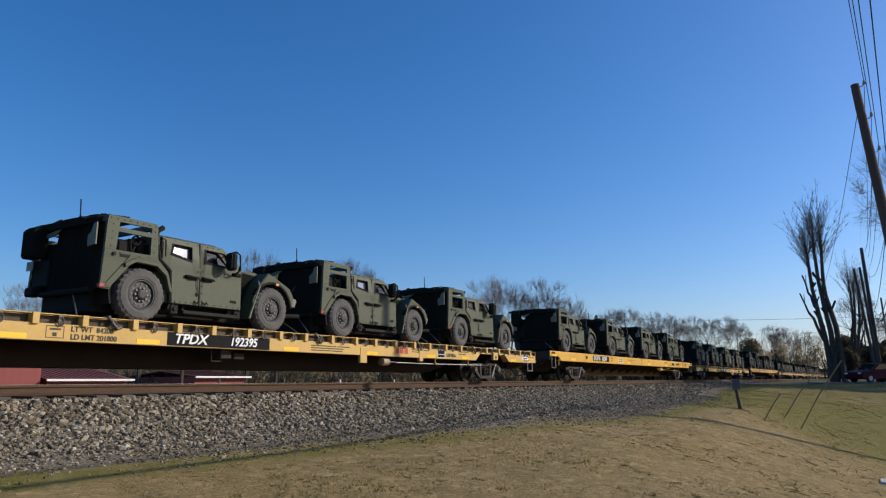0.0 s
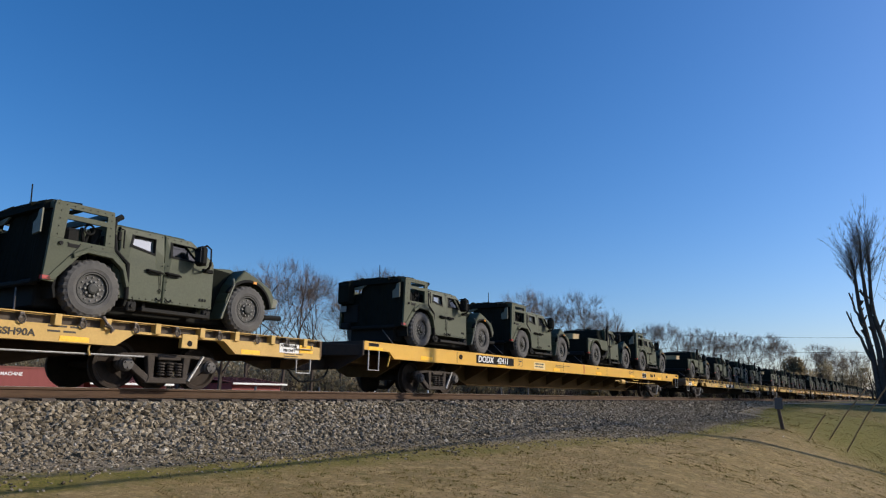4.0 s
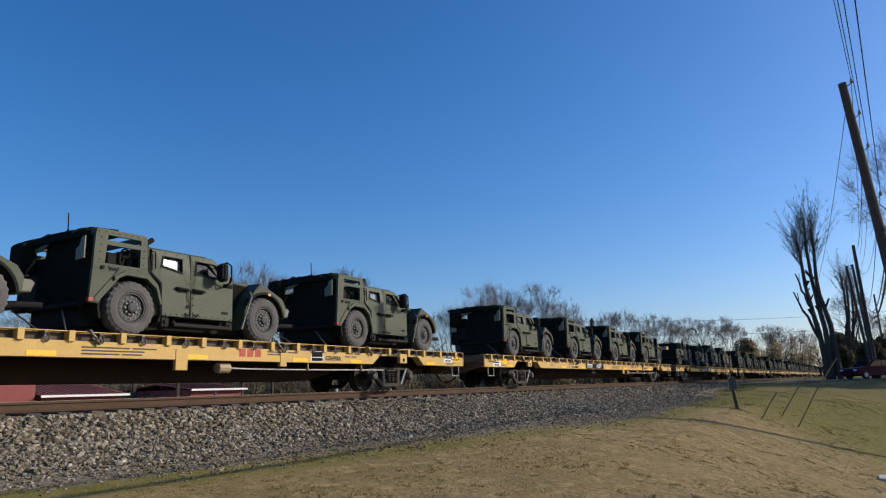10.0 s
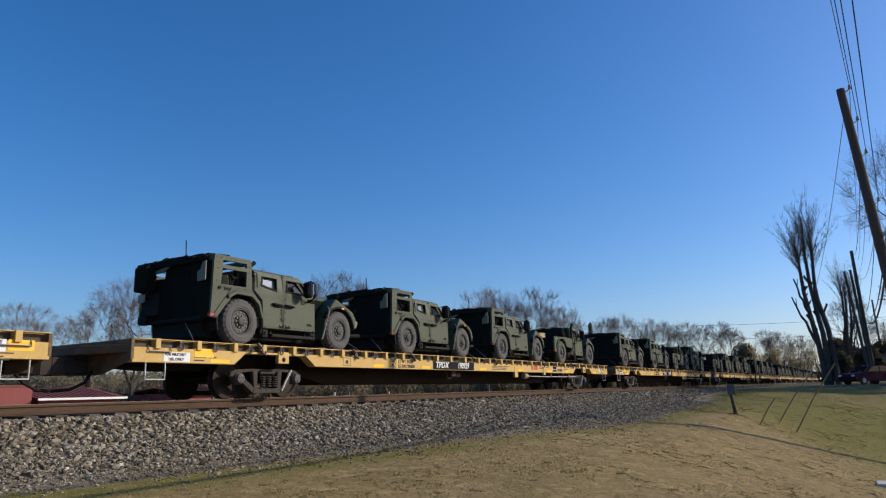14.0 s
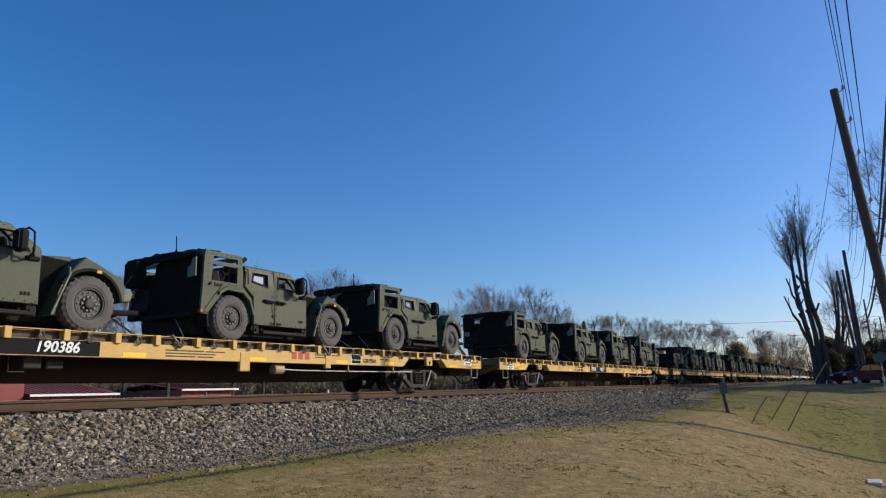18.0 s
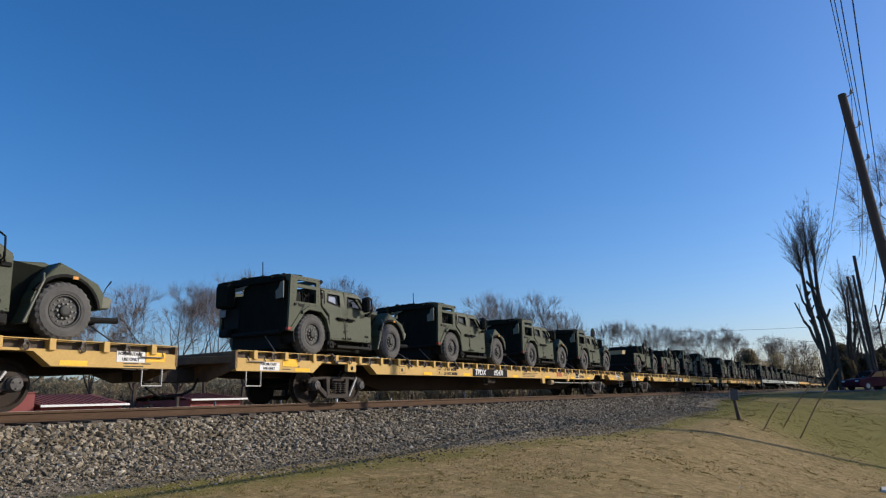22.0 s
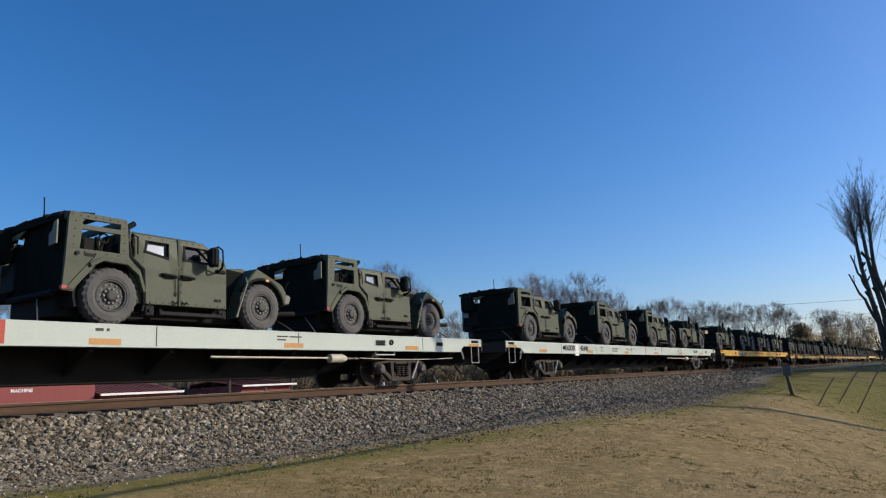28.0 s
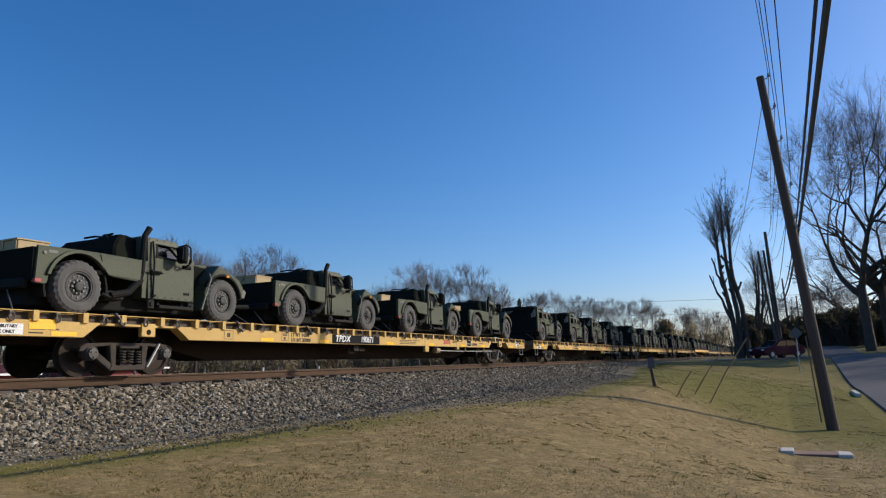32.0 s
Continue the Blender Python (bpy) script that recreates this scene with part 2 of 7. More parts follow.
def across(p, x):
    if x <= p[0][0]:
        return p[0][1]
    for (a, za), (b, zb) in zip(p[:-1], p[1:]):
        if x <= b:
            return za + (zb - za) * (x - a) / (b - a)
    return p[-1][1]


def ground_z(x, y):
    if y <= PROFILES[0][0]:
        return across(PROFILES[0][1], x)
    for (a, pa), (b, pb) in zip(PROFILES[:-1], PROFILES[1:]):
        if y <= b:
            s = (y - a) / (b - a)
            s = s * s * (3 - 2 * s)
            return across(pa, x) * (1 - s) + across(pb, x) * s
    return across(PROFILES[-1][1], x)


def grass_edge(y):
    """Where the gravel ends and the grass begins."""
    return np.interp(y, (-60, 4.5, 6.5, 8.5, 11, 13.5, 16.4, 23, 33, 45, 60, 240), (-8.3, -8.2, -7.9, -7.7, -7.2, -6.8, -6.2, -5.9, -6.1, -7.6, -8.6, -9.2))


def ground_material():
    m = bpy.data.materials.new("grass_and_gravel_ground")
    m.use_nodes = True
    n, l = m.node_tree.nodes, m.node_tree.links
    bs = n["Principled BSDF"]
    bs.inputs["Roughness"].default_value = 0.95
    bs.inputs["Specular IOR Level"].default_value = 0.15
    geo = n.new("ShaderNodeTexCoord")

    def tex(scale, detail=5, rough=0.6, stretch=(1, 1, 1)):
        mp = n.new("ShaderNodeMapping")
        mp.inputs["Scale"].default_value = stretch
        l.new(geo.outputs["Object"], mp.inputs["Vector"])
        t = n.new("ShaderNodeTexNoise")
        t.inputs["Scale"].default_value, t.inputs["Detail"].default_value, t.inputs["Roughness"].default_value = scale, detail, rough
        l.new(mp.outputs[0], t.inputs["Vector"])
        return t.outputs["Fac"]

    def ramp(src, lo, hi):
        r = n.new("ShaderNodeMapRange")
        r.inputs["From Min"].default_value, r.inputs["From Max"].default_value = lo, hi
        l.new(src, r.inputs["Value"])
        return r.outputs[0]

    def mix(f, a, b):
        x = n.new("ShaderNodeMix")
        x.data_type = "RGBA"
        for s, v in (("Factor", f), ("A", a), ("B", b)):
            if isinstance(v, tuple):
                x.inputs[s].default_value = (*v, 1)
            elif isinstance(v, float):
                x.inputs[s].default_value = v
            else:
                l.new(v, x.inputs[s])
        return x.outputs["Result"]

    att = n.new("ShaderNodeAttribute")
    att.attribute_name = "cover"            # red: gravel, green: green grass, blue: bare dirt
    sep = n.new("ShaderNodeSeparateColor")
    l.new(att.outputs["Color"], sep.inputs["Color"])
    straw = mix(ramp(tex(9, 6, 0.7), 0.35, 0.65), (0.276, 0.189, 0.0715), (0.413, 0.291, 0.12))
    straw = mix(ramp(tex(26, 6, 0.75, (1, 1, 1)), 0.42, 0.66), straw, (0.159, 0.111, 0.0444))
    straw = mix(ramp(tex(1.1, 6, 0.7), 0.36, 0.64), straw, (0.204, 0.146, 0.0624))
    straw = mix(ramp(tex(0.7, 5, 0.7), 0.52, 0.7), straw, (0.321, 0.221, 0.106))
    straw = mix(ramp(tex(2.2, 8, 0.8), 0.58, 0.74), straw, (0.189, 0.149, 0.0661))
    straw = mix(ramp(tex(4.5, 5, 0.7, (1, 0.6, 1)), 0.5, 0.7), straw, (0.424, 0.304, 0.133))
    straw = mix(ramp(tex(5.5, 9, 0.85, (0.6, 1, 1)), 0.5, 0.62), straw, (0.143, 0.12, 0.0406))
    straw = mix(ramp(tex(13, 6, 0.8), 0.54, 0.66), straw, (0.477, 0.353, 0.169))
    green = mix(ramp(tex(40, 3), 0.4, 0.6), (0.09, 0.09, 0.016), (0.18, 0.16, 0.032))
    green = mix(ramp(tex(7, 8, 0.8), 0.5, 0.64), green, (0.27, 0.198, 0.062))
    add = n.new("ShaderNodeMath")
    add.operation = "ADD"
    l.new(ramp(tex(3.5, 9, 0.8), 0.28, 0.66), add.inputs[0])
    sub = n.new("ShaderNodeMath")
    sub.operation = "MULTIPLY_ADD"
    l.new(sep.outputs[1], sub.inputs[0])
    sub.inputs[1].default_value, sub.inputs[2].default_value = 1.6, -0.8
    l.new(sub.outputs[0], add.inputs[1])
    grass = mix(ramp(add.outputs[0], 0.2, 0.9), straw, green)
    dirt = mix(ramp(tex(30, 4), 0.4, 0.6), (0.13, 0.105, 0.07), (0.26, 0.215, 0.15))
    edge = n.new("ShaderNodeMath")
    edge.operation = "ADD"
    l.new(sep.outputs[2], edge.inputs[0])
    e2 = n.new("ShaderNodeMath")
    e2.operation = "MULTIPLY_ADD"
    l.new(tex(6, 5, 0.75), e2.inputs[0])
    e2.inputs[1].default_value, e2.inputs[2].default_value = 1.2, -0.6
    l.new(e2.outputs[0], edge.inputs[1])
    col = mix(ramp(edge.outputs[0], 0.35, 0.65), grass, dirt)
    grav = mix(ramp(tex(28, 3), 0.4, 0.62), (0.09, 0.075, 0.054), (0.26, 0.22, 0.16))
    col = mix(ramp(sep.outputs[0], 0.3, 0.7), col, grav)
    l.new(col, bs.inputs["Base Color"])
    bp = n.new("ShaderNodeBump")
    bp.inputs["Strength"].default_value, bp.inputs["Distance"].default_value = 0.6, 0.03
    l.new(tex(38, 5, 0.7), bp.inputs["Height"])
    l.new(bp.outputs[0], bs.inputs["Normal"])
    return m


def steps(a, b, fine, lo, hi, coarse):
    """Grid lines from a to b: fine between lo and hi, growing outside."""
    out, v = [lo], lo
    d = fine
    while v > a:
        d *= coarse
        v -= d
        out.insert(0, max(v, a))
    v, d = lo, fine
    while v < hi:
        v += fine
        out.append(v)
    while v < b:
        d *= coarse
        v += d
        out.append(min(v, b))
    return out


def make_ground():
    xs = sorted(set([round(v, 3) for v in steps(-1800, 1800, 0.22, -11.2, 4.6, 1.22)] + [-15.6, -14.3, -10.85, 8.0, 9.6]))
    ys = steps(-600, 2600, 0.3, 2.0, 48.0, 1.12)
    verts, cols = [], []
    for y in ys:
        ge = grass_edge(y)
        for x in xs:
            z = ground_z(x, y)
            lump = noise.noise(Vector((x * 0.5, y * 0.5, 0))) * 0.01 + noise.noise(Vector((x * 2.1, y * 2.1, 3))) * 0.006
            if x < 3.0:
                z += lump * max(0.0, min(1.0, (x - ge + 0.2) / 0.8))
            if 3.4 < x < 9.2:
                z -= 0.03
            verts.append((x, y, z))
            w = noise.noise(Vector((x * 0.6, y * 0.25, 7))) * 0.5
            gravel = 1.0 if (-16.2 < x < ge - 0.9 + w) else (0.5 if -16.4 < x < ge - 0.6 + w else 0.0)
            bare = max(0.0, min(1.0, (ge + 0.7 + w - x) / 0.9))
            if x < -16.2:
                bare = 0.35
            # greener towards the ditch and along the gravel
            g = 0.22 + 0.5 * math.exp(-((x - ge - 0.7) / 0.6) ** 2)
            g += (0.5 if y < 44 else 0.3) * max(0, min(1, (y - 19 + 1.4 * (x + 1)) / 9)) - 0.32 * math.exp(-((x + 3) / 4.5) ** 2 - ((y - 13) / 9) ** 2)
            cols.append((gravel, max(0, min(1, g)), bare, 1))
    nx = len(xs)
    faces = [(j * nx + i, j * nx + i + 1, (j + 1) * nx + i + 1, (j + 1) * nx + i) for j in range(len(ys) - 1) for i in range(nx - 1)]
    me = bpy.data.meshes.new("ground")
    me.from_pydata(verts, [], faces)
    at = me.color_attributes.new("cover", "FLOAT_COLOR", "POINT")
    at.data.foreach_set("color", np.array(cols, dtype=np.float32).ravel())
    me.materials.append(ground_material())
    for p in me.polygons:
        p.use_smooth = True
    return tagged(new("ground", me), "straw-coloured and green winter grass beside a gravel bank", "ground", kind="structure")


make_ground()


# ---------------------------------------------------------------- the track
def make_track():
    prof = ((-0.07, -0.17), (0.07, -0.17), (0.07, -0.158), (0.012, -0.135), (0.01, -0.05), (0.036, -0.04), (0.036, -0.004), (0.03, 0), (-0.03, 0), (-0.036, -0.004), (-0.036, -0.04), (-0.01, -0.05), (-0.012, -0.135), (-0.07, -0.158))
    track = tagged(empty("railway_track"), "rusty steel rails on wooden ties in grey ballast", "railway track", kind="structure")
    for side in (-1, 1):
        bm = nb()
        slab(bm, [(TRACK_X + side * 0.755 + a, b) for a, b in prof], "y", -120, 700)
        part("rail", bm, RUST, track, "rust-brown steel rail")
        bm = nb()
        box(bm, TRACK_X + side * 0.755 - 0.03, TRACK_X + side * 0.755 + 0.03, -120, 700, 0.0, 0.003)
        part("rail_head", bm, TREAD, track, "shiny worn rail head")
    bm = nb()
    box(bm, -1.3, 1.3, -0.115, 0.115, -0.2, 0, 0.012)
    first = None
    for i in range(140):
        m = pose(TRACK_X + random.uniform(-0.06, 0.06), -6 + i * 0.51, -0.172 - random.uniform(0, 0.012), 0, 0, random.uniform(-1, 1))
        if first is None:
            first = part("tie", bm, TIE, track)
            first.matrix_basis = m
        else:
            again(first, track, m)
    bm = nb()
    for i in range(450):
        y = -6 + 140 * 0.51 + i * 0.51
        box(bm, TRACK_X - 1.3, TRACK_X + 1.3, y - 0.115, y + 0.115, -0.37, -0.175)
    tagged(part("far_ties", bm, TIE, track), kind="stuff")
    return track


make_track()

# ---------------------------------------------------------------- lettering
def lettering(text, size, material, parent, m, name="lettering", label="", shear=0.0, width=1.0):
    """Flat letters from the built-in font; m puts their middle line on the thing, x along the text, y up."""
    me = LETTERS[text].copy()
    me.name = name
    for q in me.vertices:
        q.co.x, q.co.y = (q.co.x + shear * q.co.y) * size, q.co.y * size
    me.materials.clear()
    me.materials.append(material)
    ob = new(name, me)
    ob.parent = parent
    ob.matrix_basis = m @ Matrix.Diagonal((width, 1, 1, 1))
    if label:
        ob["label"] = label
    return ob


def on_side(x, y, z):
    """A frame on the car's near side: text runs along +y and stands up along z."""
    return Matrix.Translation((x, y, z)) @ Matrix(((0, 0, 1, 0), (1, 0, 0, 0), (0, 1, 0, 0), (0, 0, 0, 1)))


# ---------------------------------------------------------------- a railway bogie
def make_bogie(parent, y, name="bogie"):
    """Two axles 1.74 m apart with cast side frames; the frames carry springs and bearings."""
    bog = empty(name)
    bog.parent, bog.location = parent, (0, y, 0)
    bog["label"] = "grimy cast steel bogie with two axles"
    for s in (-1, 1):
        bm = nb()
        def cast(outline, out):
            slab(bm, outline, "x", s * 0.985, s * out, 0.012)
        cast([(-1.1, 0.46), (-1.08, 0.55), (-0.95, 0.61), (-0.5, 0.63), (0.5, 0.63), (0.95, 0.61), (1.08, 0.55), (1.1, 0.46), (1.0, 0.47), (0.9, 0.53), (0.5, 0.57), (-0.5, 0.57), (-0.9, 0.53), (-1.0, 0.47)], 1.1)
        for k in (-1, 1):
            cast([(k * 0.98, 0.5), (k * 0.84, 0.55), (k * 0.32, 0.18), (k * 0.32, 0.1), (k * 0.42, 0.1)], 1.095)
            cast([(k * 0.4, 0.17), (k * 0.3, 0.17), (k * 0.3, 0.6), (k * 0.46, 0.6)], 1.105)
            cast([(k * 0.74, 0.54), (k * 0.66, 0.6), (k * 0.74, 0.6), (k * 1.0, 0.58), (k * 1.04, 0.4), (k * 0.95, 0.3), (k * 0.78, 0.3), (k * 0.7, 0.4)], 1.09)
        cast([(-0.44, 0.1), (0.44, 0.1), (0.4, 0.21), (-0.4, 0.21)], 1.11)
        f = part("side_frame", bm, CASTING, bog, "dusty cast steel side frame with triangular openings")
        if s == 1:
            bm = nb()
            box(bm, 0.9, 1.12, -0.24, 0.24, 0.52, 0.59, 0.015)
            part("bolster_end", bm, CASTING, bog, "rounded bolster end above the springs")
            sp = None
            for i in range(3):
                bm = nb()
                for k in range(5):
                    lathe(bm, [(0.235 + k * 0.05, 0.05), (0.245 + k * 0.05, 0.066), (0.262 + k * 0.05, 0.066), (0.272 + k * 0.05, 0.05)], "z", 10, (1.13, -0.18 + i * 0.18, 0))
                part("spring", bm, CASTING, bog, "coil spring")
        for k in (-0.87, 0.87) if s > 0 else ():
            bm = nb()
            lathe(bm, [(0.98, 0.13), (1.14, 0.13), (1.16, 0.11), (1.2, 0.1), (1.205, 0.03)], "x", 14, (0, k, 0.42))
            if s == -1:
                bmesh.ops.scale(bm, vec=(-1, 1, 1), verts=bm.verts)
                bmesh.ops.reverse_faces(bm, faces=bm.faces)
            for i in range(3):
                t = 2.094 * i + 0.5
                lathe(bm, [(1.2, 0.016), (1.222, 0.016)], "x", 6, (0, k + 0.062 * math.cos(t), 0.42 + 0.062 * math.sin(t)))
            part("axle_box", bm, BEARING, bog, "round bearing cap with three bolts")
    bm = nb()
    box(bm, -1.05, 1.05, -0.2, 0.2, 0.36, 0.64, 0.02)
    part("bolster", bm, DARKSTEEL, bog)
    bm = nb()
    rod(bm, (1.12, 0.42, 0.15), (1.12, 0.72, 0.62), 0.028, n=6)
    part("brake_lever", bm, GALV, bog, "pale brake rod")
    wheels = []
    for k in (-0.87, 0.87):
        bm = nb()
        rod(bm, (-0.98, 0, 0), (0.98, 0, 0), 0.075, n=12)
        for s in (-1, 1):
            q = nb()
            lathe(q, [(0.665, 0.45), (0.69, 0.45), (0.7, 0.425), (0.8, 0.418), (0.805, 0.36), (0.755, 0.33), (0.755, 0.16), (0.83, 0.13), (0.83, 0.06)], "x", 30)
            if s == -1:
                bmesh.ops.scale(q, vec=(-1, 1, 1), verts=q.verts)
                bmesh.ops.reverse_faces(q, faces=q.faces)
            tmp = bpy.data.meshes.new("t")
            q.to_mesh(tmp)
            q.free()
            bm.from_mesh(tmp)
            bpy.data.meshes.remove(tmp)
        w = part("wheelset", bm, WHEELSTEEL, bog, "rusty wheels on an axle")
        w.location = (0, k, 0.42)
        wheels.append(w)
    return bog, wheels


BEARING = mat("bearing_cap_paint", (0.05, 0.046, 0.042), 0.6, second=(0.1, 0.09, 0.08), scale=9)
GALV = mat("galvanised_steel", (0.42, 0.42, 0.4), 0.5, 0.4, second=(0.3, 0.28, 0.25), scale=9)
WHEELSTEEL = mat("brown_wheel_steel", (0.02, 0.016, 0.013), 0.8, 0.0, spec=0.25, second=(0.055, 0.038, 0.028), scale=5, amount=0.8)
CHAIN = mat("chain_steel", (0.1, 0.088, 0.075), 0.5, 0.4, second=(0.2, 0.16, 0.125), scale=14)
# sill paint with the deck's shade and warm bounce light put into its colour
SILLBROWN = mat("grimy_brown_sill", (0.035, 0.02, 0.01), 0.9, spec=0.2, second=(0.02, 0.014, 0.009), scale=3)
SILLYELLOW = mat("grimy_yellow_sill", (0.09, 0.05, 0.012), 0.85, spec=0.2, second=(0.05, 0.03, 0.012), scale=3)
CASTING = mat("dusty_cast_steel", (0.04, 0.034, 0.029), 0.9, spec=0.2, second=(0.085, 0.07, 0.058), scale=6, amount=0.8, fine=30, bump=0.25)
PALETANK = mat("pale_tank_paint", (0.5, 0.47, 0.36), 0.6, second=(0.34, 0.3, 0.22), scale=6, amount=0.7)
STENCIL = mat("black_stencil_paint", (0.05, 0.042, 0.03), 0.7, bump=0)
REDPAINT = mat("red_sign_paint", (0.42, 0.05, 0.025), 0.6, second=(0.34, 0.05, 0.03), bump=0)
TEXTWHITE = mat("white_letter_paint", (0.8, 0.8, 0.78), 0.5, bump=0)
TANWOOD = mat("pale_plywood", (0.43, 0.32, 0.165), 0.7, second=(0.36, 0.26, 0.13), scale=3, stretch=(1, 1, 6))
# dark cloth coloured near black, to hold the shade on the trucks' rear faces
CANVAS = mat("black_canvas", (0.012, 0.0135, 0.0105), 1.0, spec=0.02, second=(0.019, 0.022, 0.018), scale=3, fine=70, bump=0.3)

HALF = 13.6              # half a deck's length
PITCH = 28.69            # from coupling to coupling


def coupler(parent, s, z):
    bm = nb()
    box(bm, -0.16, 0.16, min(s * 13.55, s * 14.05), max(s * 13.55, s * 14.05), z - 0.14, z + 0.14, 0.02)
    slab(bm, [(-0.2, s * 14.0), (0.1, s * 14.0), (0.22, s * 14.14), (0.2, s * 14.34), (0.06, s * 14.34), (0.02, s * 14.16), (-0.12, s * 14.2), (-0.2, s * 14.3)], "z", z - 0.16, z + 0.16, 0.01)
    part("coupler", bm, GRIME, parent, "rusty knuckle coupler")
    bm = nb()
    pts = [(0.28, s * 13.62, z - 0.08), (0.34, s * 13.8, z - 0.3), (0.3, s * 14.05, z - 0.42), (0.2, s * 14.33, z - 0.44)]
    line(bm, pts, 0.028, 6)
    part("air_hose", bm, BLACK, parent, "black rubber air hose")


def stirrup(parent, y, x, z0, w=0.42, h=0.33):
    bm = nb()
    line(bm, [(x, y - w / 2, z0), (x, y - w / 2, z0 - h), (x, y + w / 2, z0 - h), (x, y + w / 2, z0)], 0.018)
    part("step_iron", bm, GALV, parent, "bent white steel step")


def grab(parent, y, x, z, w=0.48):
    bm = nb()
    line(bm, [(x, y - w / 2, z + 0.1), (x + 0.04, y - w / 2, z), (x + 0.04, y + w / 2, z), (x, y + w / 2, z + 0.1)], 0.013)
    part("grab_iron", bm, CHAIN, parent, "dark steel grab iron")


def plate(name, parent, y0, y1, z0, z1, x, material, label="", t=0.006):
    bm = nb()
    box(bm, x, x + t, y0, y1, z0, z1)
    return part(name, bm, material, parent, label)


def bars(parent, y, z, x, widths, h=0.035, gap=0.05, material=None):
    """Small writing that cannot be read."""
    bm = nb()
    for i, row in enumerate(widths):
        q = y
        for w in row:
            box(bm, x, x + 0.003, q, q + w, z - i * (h + gap), z - i * (h + gap) + h)
            q += w + 0.05
    return part("small_writing", bm, material or STENCIL, parent, "small black stencilled writing")


def stencil_frame(parent, y0, z0, x, w=0.3, h=0.2, t=0.012):
    """A thin painted square."""
    bm = nb()
    outer, inner = ((0, 0), (w, 0), (w, h), (0, h)), ((t, t), (w - t, t), (w - t, h - t), (t, h - t))
    a, b = [[bm.verts.new((x + 0.003, y0 + u, z0 + v)) for u, v in ring] for ring in (outer, inner)]
    for i in range(4):
        bm.faces.new((a[i], a[(i + 1) % 4], b[(i + 1) % 4], b[i]))
    return part("stencil_frame", bm, STENCIL, parent, "thin black stencilled square")


